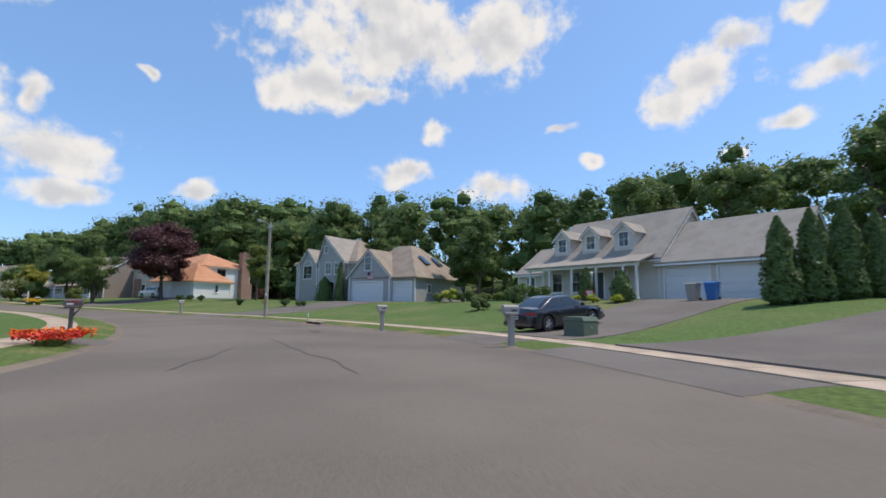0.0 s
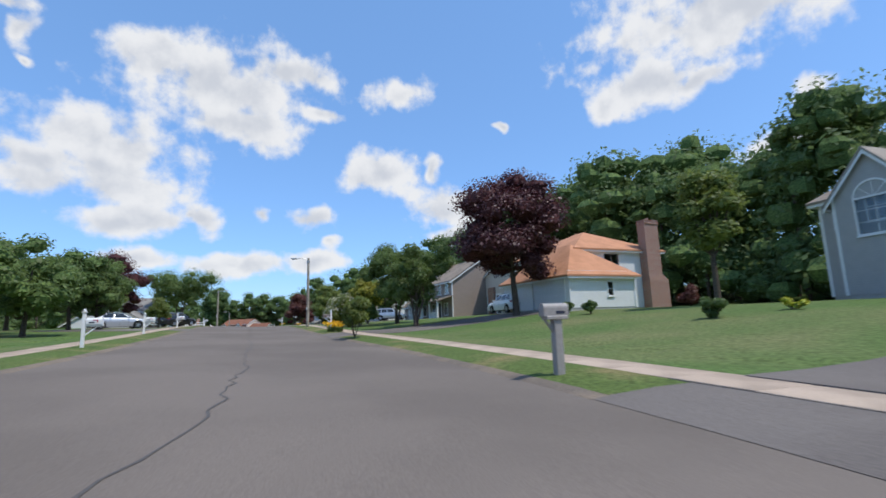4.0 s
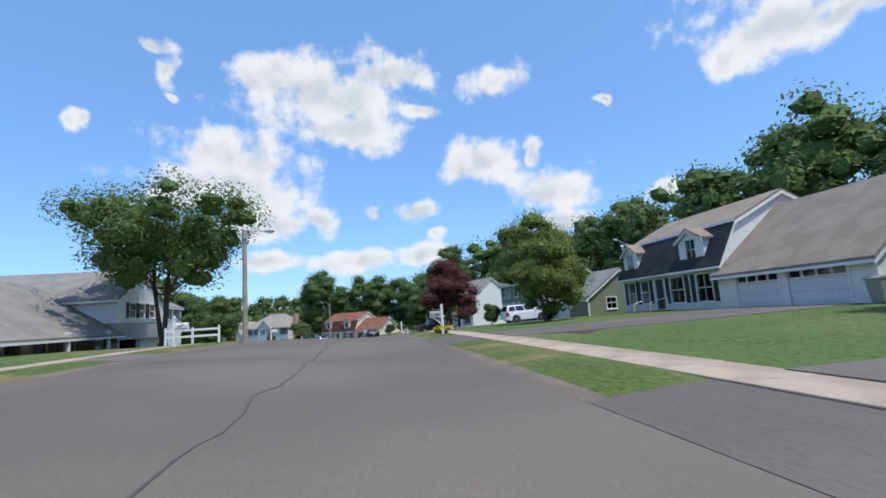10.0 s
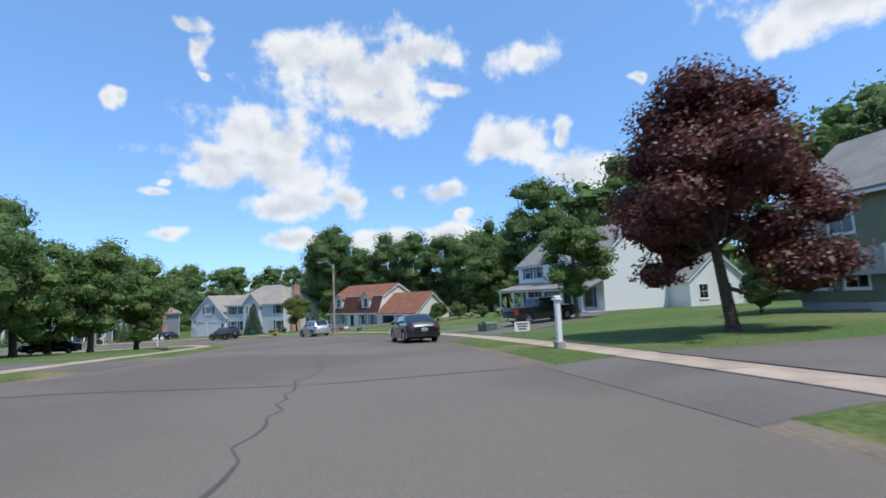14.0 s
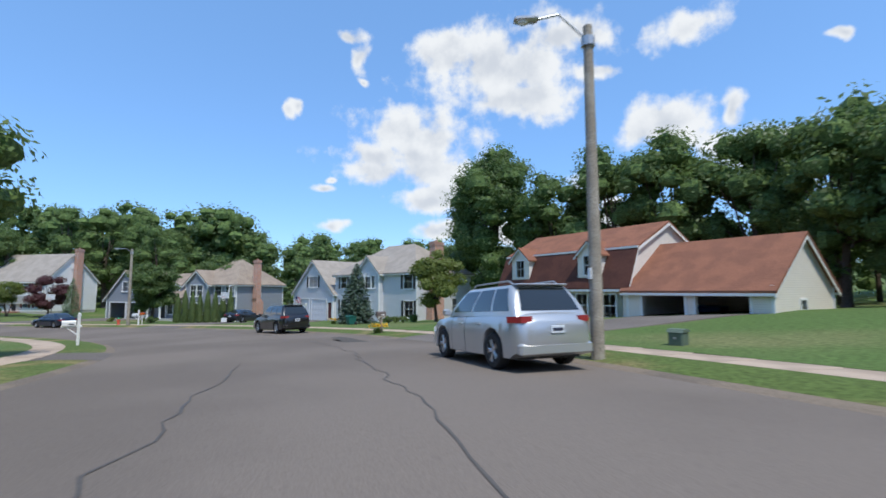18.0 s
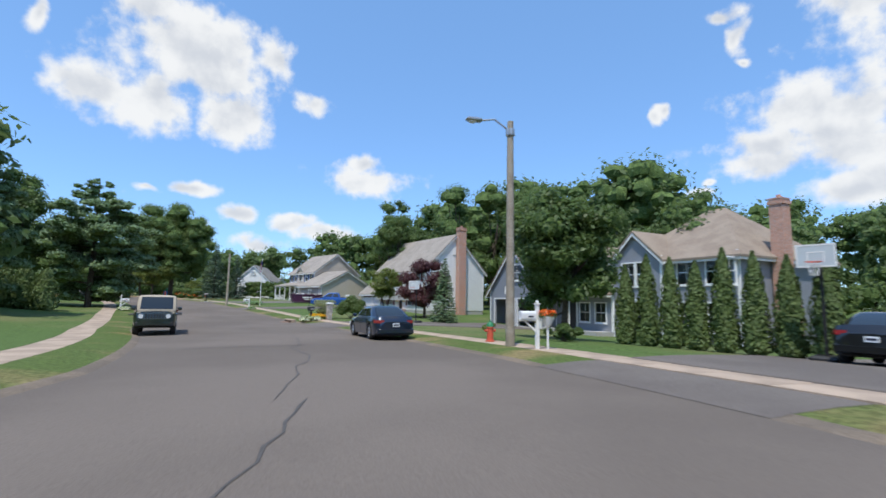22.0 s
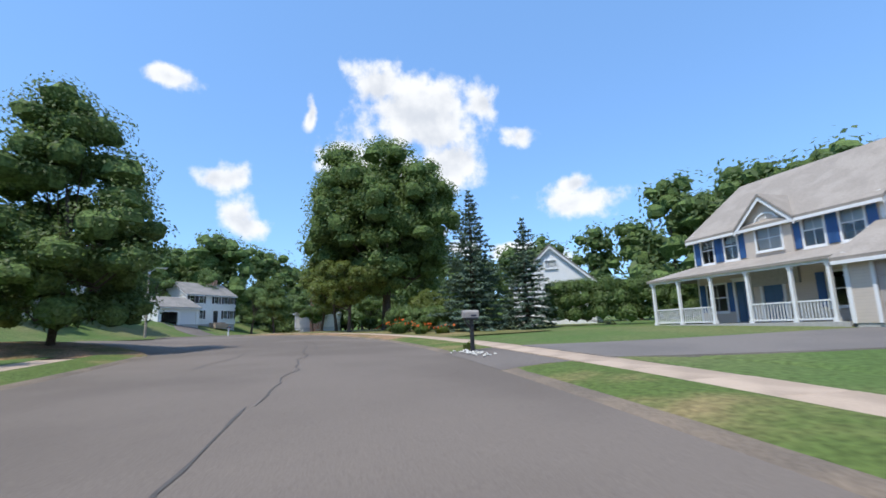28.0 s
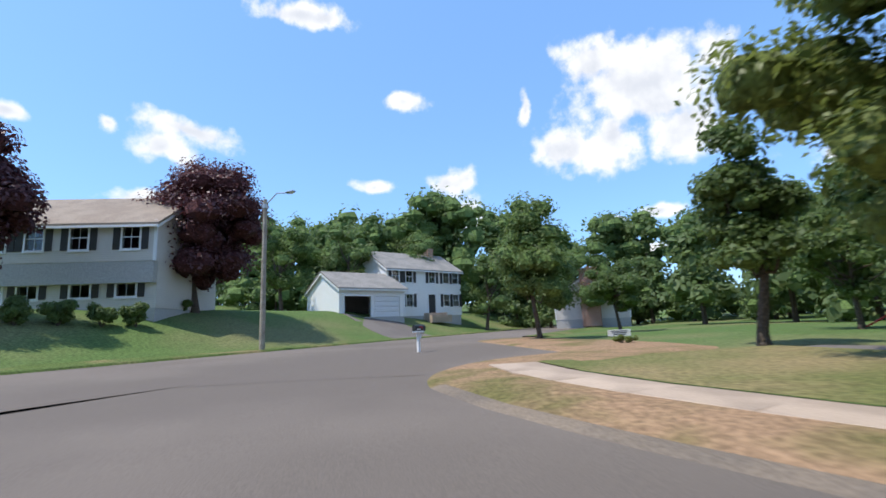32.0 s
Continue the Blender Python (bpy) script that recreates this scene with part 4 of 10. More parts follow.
TAG = dict(label="worn asphalt where two streets meet", category="road", kind="structure")
mouth("junction_west", np.linspace(313, 345, 40), junction_left, lambda s: max(junction_left(s), float(EDGE_L(s)) + 0.06), "asphalt", **TAG)
mouth("junction_east", np.linspace(343, 345, 8), lambda s: float(EDGE_R(s)) - 0.06, lambda s: float(junction_right(s)), "asphalt", 5, **TAG)
mouth("junction_south", np.linspace(344.95, 362, 24), junction_left, lambda s: max(junction_left(s), float(junction_right(s))), "asphalt", **TAG)
for nm, edge, ss, sg in (("verge_junction_west", junction_left, np.linspace(313, 321.8, 20), -1), ("verge_junction_east", lambda s: float(junction_right(s)), np.r_[np.linspace(343, 347.9, 18), np.linspace(348.4, 360, 10)], 1)):
    pts = np.array([mouth_at(s, edge(s)) for s in ss])
    tan = np.gradient(pts[:, :2], axis=0)
    tan /= np.linalg.norm(tan, axis=1)[:, None] + 1e-9
    out = np.stack((tan[:, 1], -tan[:, 0]), 1) * sg
    v, f = [], []
    for p, o in zip(pts, out):
        for d, z in ((-0.05, -0.01), (0.12, 0.045), (0.5, 0.07), (1.4, 0.11), (3.2, 0.115), (4.6, None)):
            x, y = p[0] + o[0] * d, p[1] + o[1] * d
            v.append((x, y, ground_at(x, y) - 0.02 if z is None else p[2] + z))
    for i in range(len(pts) - 1):
        for j in range(5):
            q = i * 6 + j
            f.append((q, q + 1, q + 7, q + 6))
    sheet(nm, v, f, "verge_dry", label="dry grass verge at the street corner", category="verge", kind="structure")

# cross street at the end
cv, cf = [], []
cs = np.linspace(-70, 130, 81)
for t in cs:
    for w in np.linspace(-4.9, 4.9, 8):
        p = CROSS_AT + CROSS_WAY * t + CROSS_OUT * w
        cv.append((p[0], p[1], -2.2 + 0.06 * (1 - (w / 4.9) ** 2) - 0.0 if t < 40 else ground_at(p[0], p[1]) + 0.05))
for i in range(80):
    for j in range(7):
        q = i * 8 + j
        cf.append((q, q + 8, q + 9, q + 1))
sheet("cross_street", cv, cf, "asphalt", label="asphalt cross street at the foot of the hill", category="road", kind="structure")
for sgn, nm in ((1, "kerb_cross_far"), (-1, "kerb_cross_near")):
    v, f = [], []
    rows_ = [t for t in cs if sgn > 0 or t < -16 or t > 12]
    last = None
    for t in rows_:
        for o, z in ((4.85, -0.03), (4.95, 0.08), (5.1, 0.11), (5.3, 0.08), (6.2, 0.10), (7.0, -0.05)):
            p = CROSS_AT + CROSS_WAY * t + CROSS_OUT * o * sgn
            g = -2.2 if t < 40 else ground_at(p[0], p[1])
            v.append((p[0], p[1], g + z if o < 6.9 else min(ground_at(p[0], p[1]) - 0.02, g + 0.3)))
    for i in range(len(rows_) - 1):
        if rows_[i + 1] - rows_[i] > 4:
            continue
        for j in range(5):
            q = i * 6 + j
            f.append((q, q + 6, q + 7, q + 1) if sgn < 0 else (q, q + 1, q + 7, q + 6))
    sheet(nm, v, f, "verge", label="low kerb and dry grass edge of the cross street", category="kerb", kind="structure")
drape("drive", (-242.8, -9.0), (-244.8, -9.0), (-249.0, 4.5), (-251.2, 4.5), "drive", "narrow asphalt drive behind the street trees", 14, 4, 0.05)


# ---- houses ----
def at_house(x, y, turn, z):
    return pose(x, y, z, 0, 0, turn)


def pierced(sh, x0, x1, z0, z1, y0, y1, holes):
    """A wall in the x-z plane between y0 and y1 with rectangular openings."""
    xs = sorted({x0, x1, *[min(max(h[0], x0), x1) for h in holes], *[min(max(h[1], x0), x1) for h in holes]})
    zs = sorted({z0, z1, *[min(max(h[2], z0), z1) for h in holes], *[min(max(h[3], z0), z1) for h in holes]})
    for a, b in zip(xs, xs[1:]):
        run = None
        for c, d in zip(zs, zs[1:]):
            solid = not any(h[0] - 1e-6 <= a and b <= h[1] + 1e-6 and h[2] - 1e-6 <= c and d <= h[3] + 1e-6 for h in holes)
            if solid:
                run = (run[0], d) if run else (c, d)
            if run and (not solid or d == zs[-1]):
                sh.box(a, b, y0, y1, run[0], run[1])
                run = None


def turned(part_ob, face, x0, x1, y0, y1):
    """Moves a part drawn on the front (its wall face at y = 0) onto a side."""
    if face == "r":
        part_ob.matrix_basis = pose(x1, 0, 0, 0, 0, 90)
    elif face == "l":
        part_ob.matrix_basis = pose(x0, 0, 0, 0, 0, -90)
    elif face == "f":
        part_ob.matrix_basis = pose(0, y0, 0)
    return part_ob


def block(house, x0, x1, y0, y1, z0, z1, mat, trim="white", fh=(), rh=(), lh=(), floor_z=None, base=0.35, upper=None, corners=True, name="wall"):
    """A hollow storey block with openings. fh, rh, lh: openings (from, to, low, high) in the front, right and left walls; those of the sides run along y."""
    t = 0.2
    sh = Shape()
    pierced(sh, x0, x1, z0, z1, y0, y0 + t, fh)
    sh.box(x0, x1, y1 - t, y1, z0, z1)
    for x, hs in ((x0, lh), (x1 - t, rh)):
        s2 = Shape()
        pierced(s2, y0 + t, y1 - t, z0, z1, 0, t, hs)
        sh.add([(x + p[1], p[0], p[2]) for p in s2.v], [q[::-1] for q in s2.f])
    wall = sh.done(name, mat, house)
    Shape().box(x0 + 0.03, x1 - 0.03, y0 + 0.03, y1 - 0.03, z0 - 1.2, z0 + 0.02).done("foundation", "foundation", house)
    Shape().box(x0 + t, x1 - t, y0 + t, y1 - t, z1 - 0.06, z1).done("ceiling", "inner", house)
    if z1 - z0 > 4:
        Shape().box(x0 + t, x1 - t, y0 + t, y1 - t, z0 + 2.55, z0 + 2.7).done("storey_floor", "inner", house)
    if corners:
        cs_ = Shape()
        for x in (x0, x1):
            for y in (y0, y1):
                Shape().box(x - 0.06 if x == x0 else x - 0.09, x + 0.09 if x == x0 else x + 0.06, y - 0.025 if y == y0 else y - 0.09, y + 0.09 if y == y0 else y + 0.025, z0, z1).done("corner_board", trim, house)
    return wall


def window(house, x0, x1, z0, z1, face="f", box=(0, 0, 0, 0), shut=None, grid=(2, 2), trim="white", arch=False, blind=0.0, sash=True, y=0.0):
    """A window whose wall face is y = 0 of its own frame; outside is -y."""
    w, h = x1 - x0, z1 - z0
    fr = Shape()
    b = 0.09
    fr.box(x0 - b, x0, -0.045, 0.1, z0 - b, z1 + b).box(x1, x1 + b, -0.045, 0.1, z0 - b, z1 + b)
    fr.box(x0, x1, -0.045, 0.1, z0 - b, z0).box(x0, x1, -0.045, 0.1, z1, z1 + b)
    if arch:
        n, cx, r = 12, (x0 + x1) / 2, w / 2
        for k in range(n):
            a0, a1 = math.pi * k / n, math.pi * (k + 1) / n
            q = [(cx + (r + o) * math.cos(a), z1 + (r + o) * math.sin(a)) for o, a in ((0, a0), (b, a0), (b, a1), (0, a1))]
            fr.prism(q, -0.045, 0.04, "y")
        for a in (0.25, 0.5, 0.75):
            fr.tube((cx, 0.0, z1), (cx + r * math.cos(math.pi * a), 0.0, z1 + r * math.sin(math.pi * a)), 0.018, n=4)
    win = turned(fr.done("window", trim, house), face, *box)
    if face == "f" and y:
        win.matrix_basis = pose(0, y, 0)
    pn = Shape().box(x0, x1, 0.025, 0.033, z0, z1)
    if arch:
        pn.prism([((x0 + x1) / 2 + w / 2 * math.cos(math.pi * k / 12), z1 + w / 2 * math.sin(math.pi * k / 12)) for k in range(13)], 0.025, 0.033, "y")
    pn.done("pane", "glass", win)
    Shape().box(x0 - b - 0.03, x1 + b + 0.03, -0.085, -0.02, z0 - b - 0.05, z0 - b).done("sill", trim, win)
    if sash:
        Shape().box(x0, x1, 0.0, 0.06, (z0 + z1) / 2 - 0.025, (z0 + z1) / 2 + 0.025).done("sash_rail", trim, win)
    for k in range(1, grid[0]):
        x = x0 + w * k / grid[0]
        Shape().box(x - 0.014, x + 0.014, 0.02, 0.05, z0, z1).done("muntin", trim, win)
    for k in range(1, grid[1]):
        z = z0 + h * k / grid[1]
        if not sash or 2 * k != grid[1]:
            Shape().box(x0, x1, 0.021, 0.049, z - 0.014, z + 0.014).done("muntin", trim, win)
    if blind:
        Shape().box(x0 + 0.02, x1 - 0.02, 0.12, 0.13, z1 - h * blind, z1).done("blind", "blind", win)
    if shut:
        for a in (x0 - b - 0.40, x1 + b + 0.03):
            Shape().soft(a, a + 0.37, -0.05, -0.005, z0 - 0.06, z1 + 0.06, 0.012).done("shutter", shut, win)
    return win


def entry(house, x0, x1, z0, z1, mat="door_dark", face="f", box=(0, 0, 0, 0), side=True, trim="white"):
    fr = Shape()
    fr.box(x0 - 0.14, x0, -0.06, 0.1, z0, z1 + 0.14).box(x1, x1 + 0.14, -0.06, 0.1, z0, z1 + 0.14).box(x0, x1, -0.06, 0.1, z1, z1 + 0.14).box(x0 - 0.2, x1 + 0.2, -0.09, -0.0, z1 + 0.14, z1 + 0.2)
    d = turned(fr.done("door", trim, house), face, *box)
    sh = Shape().box(x0, x1, 0.03, 0.08, z0, z1)
    w = x1 - x0
    for a, b, c, e in ((0.12, 0.45, 0.08, 0.42), (0.55, 0.88, 0.08, 0.42), (0.12, 0.45, 0.5, 0.92), (0.55, 0.88, 0.5, 0.92)):
        sh.soft(x0 + w * a, x0 + w * b, 0.012, 0.04, z0 + (z1 - z0) * c, z0 + (z1 - z0) * e, 0.01)
    sh.done("leaf", mat, d)
    Shape().ball((x1 - 0.08, -0.01, z0 + 0.98), 0.035).done("knob", "alloy", d)
    return d


def overhead(house, x0, x1, z0, z1, mat="garage", face="f", box=(0, 0, 0, 0), lites=False, trim="white", shut=True, y=0.0):
    """A sectional garage door with its surround."""
    fr = Shape()
    fr.box(x0 - 0.12, x0, -0.04, 0.08, z0, z1 + 0.12).box(x1, x1 + 0.12, -0.04, 0.08, z0, z1 + 0.12).box(x0, x1, -0.04, 0.08, z1, z1 + 0.12)
    d = turned(fr.done("garage_door", trim, house), face, *box)
    if face == "f" and y:
        d.matrix_basis = pose(0, y, 0)
    if not shut:
        return d
    n, m = 4, max(3, round((x1 - x0) / 0.62))
    h = (z1 - z0) / n
    for r in range(n):
        a = z0 + r * h
        sh = Shape().box(x0, x1, 0.05, 0.09, a + 0.006, a + h - 0.006)
        for c in range(m):
            p, q = x0 + (x1 - x0) * (c + 0.12) / m, x0 + (x1 - x0) * (c + 0.88) / m
            if not (lites and r == n - 1):
                sh.soft(p, q, 0.036, 0.055, a + h * 0.2, a + h * 0.8, 0.008)
        sh.done("panel", mat, d)
        if lites and r == n - 1:
            for c in range(m):
                p, q = x0 + (x1 - x0) * (c + 0.12) / m, x0 + (x1 - x0) * (c + 0.88) / m
                Shape().box(p, q, 0.04, 0.052, a + h * 0.22, a + h * 0.8).done("lite", "carglass", d)
    return d


def slabs_roof(house, tris, mat, thick=0.14, name="roof"):
    """A roof of flat planes (outline lists), given thickness downwards."""
    sh = Shape()
    for poly in tris:
        n = len(poly)
        lo = [(p[0], p[1], p[2] - thick) for p in poly]
        sh.add(list(poly) + lo, [tuple(range(n)), tuple(range(2 * n - 1, n - 1, -1))] + [(i, n + i, n + (i + 1) % n, (i + 1) % n) for i in range(n)])
    return sh.done(name, mat, house)


def gable(house, x0, x1, y0, y1, z, h, along="x", mat="shingle_grey", wall=None, over=0.35, rake=0.28, trim="white", ends=(True, True), ridge=None):
    """A gable roof over a block, ridge along x or y, with end walls and rake boards."""
    if along == "x":
        ym = (y0 + y1) / 2 if ridge is None else ridge
        ka, kb = h / (ym - y0), h / (y1 - ym)
        a, b = x0 - rake, x1 + rake
        slabs_roof(house, [[(a, y0 - over, z - ka * over), (b, y0 - over, z - ka * over), (b, ym, z + h), (a, ym, z + h)], [(b, y1 + over, z - kb * over), (a, y1 + over, z - kb * over), (a, ym, z + h), (b, ym, z + h)]], mat)
        tri = [(y0, z), (y1, z), (ym, z + h - 0.1)]
        sh, tr = Shape(), Shape()
        for e, x, s in ((0, x0, 1), (1, x1, -1)):
            if ends[e]:
                if wall:
                    Shape().prism(tri, x, x + 0.18 * s, "x").done("gable_wall", wall, house)
                q = x - rake * s
                for (ya, za), (yb, zb) in (((y0 - over, z - ka * over), (ym, z + h)), ((ym, z + h), (y1 + over, z - kb * over))):
                    Shape().prism([(ya, za - 0.16), (yb, zb - 0.16), (yb, zb - 0.36), (ya, za - 0.36)], q + 0.03 * s, q + 0.06 * s, "x").done("rake_board", trim, house)
        for yy, kk, s in ((y0, ka, -1), (y1, kb, 1)):
            Shape().box(a + 0.05, b - 0.05, yy + s * over - 0.03, yy + s * over + 0.09, z - kk * over - 0.26, z - kk * over - 0.13).done("gutter", trim, house)
    else:
        xm = (x0 + x1) / 2 if ridge is None else ridge
        ka, kb = h / (xm - x0), h / (x1 - xm)
        a, b = y0 - rake, y1
        slabs_roof(house, [[(x0 - over, b, z - ka * over), (x0 - over, a, z - ka * over), (xm, a, z + h), (xm, b, z + h)], [(x1 + over, a, z - kb * over), (x1 + over, b, z - kb * over), (xm, b, z + h), (xm, a, z + h)]], mat)
        sh, tr = Shape(), Shape()
        sh.prism([(x0, z), (x1, z), (xm, z + h - 0.1)], y0, y0 + 0.18, "y")
        for (xa, za), (xb, zb) in (((x0 - over, z - ka * over), (xm, z + h)), ((xm, z + h), (x1 + over, z - kb * over))):
            if wall:
                Shape().prism([(xa, za - 0.16), (xb, zb - 0.16), (xb, zb - 0.36), (xa, za - 0.36)], a + 0.03, a + 0.06, "y").done("rake_board", trim, house)
        if wall:
            sh.done("gable_wall", wall, house)
        for xx, kk, s in ((x0, ka, -1), (x1, kb, 1)):
            Shape().box(xx + s * over - 0.05, xx + s * over + 0.05, a + 0.1, b, z - kk * over - 0.26, z - kk * over - 0.13).done("gutter", trim, house)


def hip(house, x0, x1, y0, y1, z, h, inset, mat="shingle_grey", over=0.4, trim="white"):
    a, b, c, d = x0 - over, x1 + over, y0 - over, y1 + over
    ym = (y0 + y1) / 2
    k = h / ((y1 - y0) / 2)
    e = z - k * over
    p, q = x0 + inset, x1 - inset
    slabs_roof(house, [[(a, c, e), (b, c, e), (q, ym, z + h), (p, ym, z + h)], [(b, d, e), (a, d, e), (p, ym, z + h), (q, ym, z + h)], [(a, d, e), (a, c, e), (p, ym, z + h)], [(b, c, e), (b, d, e), (q, ym, z + h)]], mat)
    Shape().box(a + 0.04, b - 0.04, c + 0.04, c + 0.12, e - 0.27, e - 0.12).box(a + 0.04, b - 0.04, d - 0.12, d - 0.04, e - 0.27, e - 0.12).box(a + 0.04, a + 0.12, c + 0.12, d - 0.12, e - 0.27, e - 0.12).box(b - 0.12, b - 0.04, c + 0.12, d - 0.12, e - 0.27, e - 0.12).done("gutter", trim, house)
    Shape().box(a + 0.1, b - 0.1, c + 0.1, d - 0.1, e - 0.16, e - 0.14).done("soffit", trim, house)


def chimney(house, x0, x1, y0, y1, z0, z1, mat="brick", shoulder=None):
    sh = Shape()
    if shoulder:
        sz, grow = shoulder
        sh.box(x0 - grow[0], x1 + grow[1], y0 - grow[2], y1 + grow[3], z0, sz)
        sh.add([(x0 - grow[0], y0 - grow[2], sz), (x1 + grow[1], y0 - grow[2], sz), (x1 + grow[1], y1 + grow[3], sz), (x0 - grow[0], y1 + grow[3], sz), (x0, y0, sz + 0.5), (x1, y0, sz + 0.5), (x1, y1, sz + 0.5), (x0, y1, sz + 0.5)],
               [(0, 1, 5, 4), (1, 2, 6, 5), (2, 3, 7, 6), (3, 0, 4, 7)])
    sh.box(x0, x1, y0, y1, z0 if not shoulder else shoulder[0], z1)
    c = sh.done("chimney", mat, house)
    Shape().box(x0 - 0.06, x1 + 0.06, y0 - 0.06, y1 + 0.06, z1 - 0.3, z1 - 0.12).box(x0 - 0.03, x1 + 0.03, y0 - 0.03, y1 + 0.03, z1, z1 + 0.08).done("crown", mat, c)
    Shape().tube(((x0 + x1) / 2, (y0 + y1) / 2, z1 + 0.08), ((x0 + x1) / 2, (y0 + y1) / 2, z1 + 0.3), 0.13).done("flue", "brick_pink", c)
    return c


def dormer(house, x0, x1, y, z0, z1, peak, deep, wall, roofm, win, shut=None, grid=(2, 2)):
    """A gabled dormer: front wall at y, running back."""
    sh = Shape()
    pierced(sh, x0, x1, z0, z1, y, y + 0.15, [win])
    sh.box(x0, x0 + 0.15, y + 0.15, y + deep, z0, z1).box(x1 - 0.15, x1, y + 0.15, y + deep, z0, z1)
    xm = (x0 + x1) / 2
    sh.prism([(x0, z1), (x1, z1), (xm, z1 + peak - 0.06)], y, y + 0.15, "y")
    d = sh.done("dormer", wall, house)
    k = peak / (xm - x0)
    o = 0.2
    slabs_roof(d, [[(x0 - o, y + deep + 1, z1 - k * o), (x0 - o, y - 0.22, z1 - k * o), (xm, y - 0.22, z1 + peak), (xm, y + deep + 1, z1 + peak)], [(x1 + o, y - 0.22, z1 - k * o), (x1 + o, y + deep + 1, z1 - k * o), (xm, y + deep + 1, z1 + peak), (xm, y - 0.22, z1 + peak)]], roofm, 0.1, "dormer_roof")
    tr = Shape()
    for xa, xb, za, zb in ((x0 - o, xm, z1 - k * o, z1 + peak), (xm, x1 + o, z1 + peak, z1 - k * o)):
        tr.prism([(xa, za - 0.1), (xb, zb - 0.1), (xb, zb - 0.24), (xa, za - 0.24)], y - 0.2, y - 0.16, "y")
    tr.done("dormer_trim", "white", d)
    fr = Shape()
    a, b, c, e = win
    for q in ((a - 0.08, a, c - 0.08, e + 0.08), (b, b + 0.08, c - 0.08, e + 0.08), (a, b, c - 0.08, c), (a, b, e, e + 0.08)):
        fr.box(q[0], q[1], y - 0.03, y + 0.08, q[2], q[3])
    fr.done("window_frame", "white", d)
    Shape().box(a, b, y - 0.02, y + 0.07, (c + e) / 2 - 0.02, (c + e) / 2 + 0.02).done("sash_rail", "white", d)
    Shape().box((a + b) / 2 - 0.012, (a + b) / 2 + 0.012, y + 0.0, y + 0.06, c, e).done("muntin", "white", d)
    Shape().box(a, b, y + 0.02, y + 0.03, c, e).done("dormer_pane", "glass", d)
    return d


def post(house, x, y, z0, z1, r=0.08, mat="white"):
    return Shape().box(x - r, x + r, y - r, y + r, z0, z1).box(x - r - 0.03, x + r + 0.03, y - r - 0.03, y + r + 0.03, z0, z0 + 0.16).box(x - r - 0.03, x + r + 0.03, y - r - 0.03, y + r + 0.03, z1 - 0.14, z1).done("porch_post", mat, house)


def railing(house, x0, x1, y, z0, h=0.85, mat="white"):
    rail = Shape().box(x0, x1, y - 0.035, y + 0.035, z0 + h - 0.06, z0 + h).done("railing", mat, house)
    Shape().box(x0, x1, y - 0.03, y + 0.03, z0 + 0.08, z0 + 0.14).done("bottom_rail", mat, rail)
    n = int((x1 - x0) / 0.13)
    for k in range(1, n):
        x = x0 + (x1 - x0) * k / n
        Shape().box(x - 0.017, x + 0.017, y - 0.017, y + 0.017, z0 + 0.14, z0 + h - 0.06).done("baluster", mat, rail)
    return rail


def flag(parent, label="", mats=("flag_red", "flag_white", "flag_blue"), w=1.5, h=0.9, at=None, sag=0.25, name="flag"):
    """A striped flag with a blue canton, rippled; drawn in x-z with its hoist at x = 0."""
    def cloth(z0, z1, x0, x1, lift):
        v, f = [], []
        n = 12
        for i in range(n + 1):
            t = x0 + (x1 - x0) * i / n
            yy = 0.05 * math.sin(t * 7) * min(1, t * 2)
            for z in (z0, z1):
                v.append((t * w, yy - lift, z * h - sag * t * t * h))
        for i in range(n):
            f.append((2 * i, 2 * i + 2, 2 * i + 3, 2 * i + 1))
        return v, f
    rt = new(name)
    if parent:
        rt.parent = parent
    tagged(rt, label)
    if at is not None:
        rt.matrix_basis = at
    for nm, mat, rows_ in (("red_stripes", mats[0], range(0, 13, 2)), ("white_stripes", mats[1], range(1, 13, 2))):
        sh = Shape()
        for r in rows_:
            sh.add(*cloth(r / 13, (r + 1) / 13, 0, 1, 0))
        sh.done(nm, mat, rt)
    Shape().add(*cloth(6 / 13, 1, 0, 0.4, 0.008)).add(*cloth(6 / 13, 1, 0, 0.4, -0.008)).done("canton", mats[2], rt)
    return rt


def build(house, x0, x1, y0, y1, z0, z1, mat, items=(), **kw):
    """A block with its windows, doors and garage doors. items: (kind, face, from, to, low, high, options)."""
    holes = {"f": [], "r": [], "l": []}
    for kind, face, a, b, c, d, *_ in items:
        holes[face].append((a, b, c, d))
    block(house, x0, x1, y0, y1, z0, z1, mat, fh=holes["f"], rh=holes["r"], lh=holes["l"], **kw)
    for kind, face, a, b, c, d, *rest in items:
        o = dict(rest[0]) if rest else {}
        if face == "l":
            a, b = -b, -a
        bx = (x0, x1, y0, y1)
        if kind == "w":
            window(house, a, b, c, d, face, bx, **o)
        elif kind == "d":
            entry(house, a, b, c, d, face=face, box=bx, **o)
        elif kind == "g":
            overhead(house, a, b, c, d, face=face, box=bx, **o)


def rows_of(face, xs, w, z0, z1, **o):
    return [("w", face, x - w / 2, x + w / 2, z0, z1, o) for x in xs]


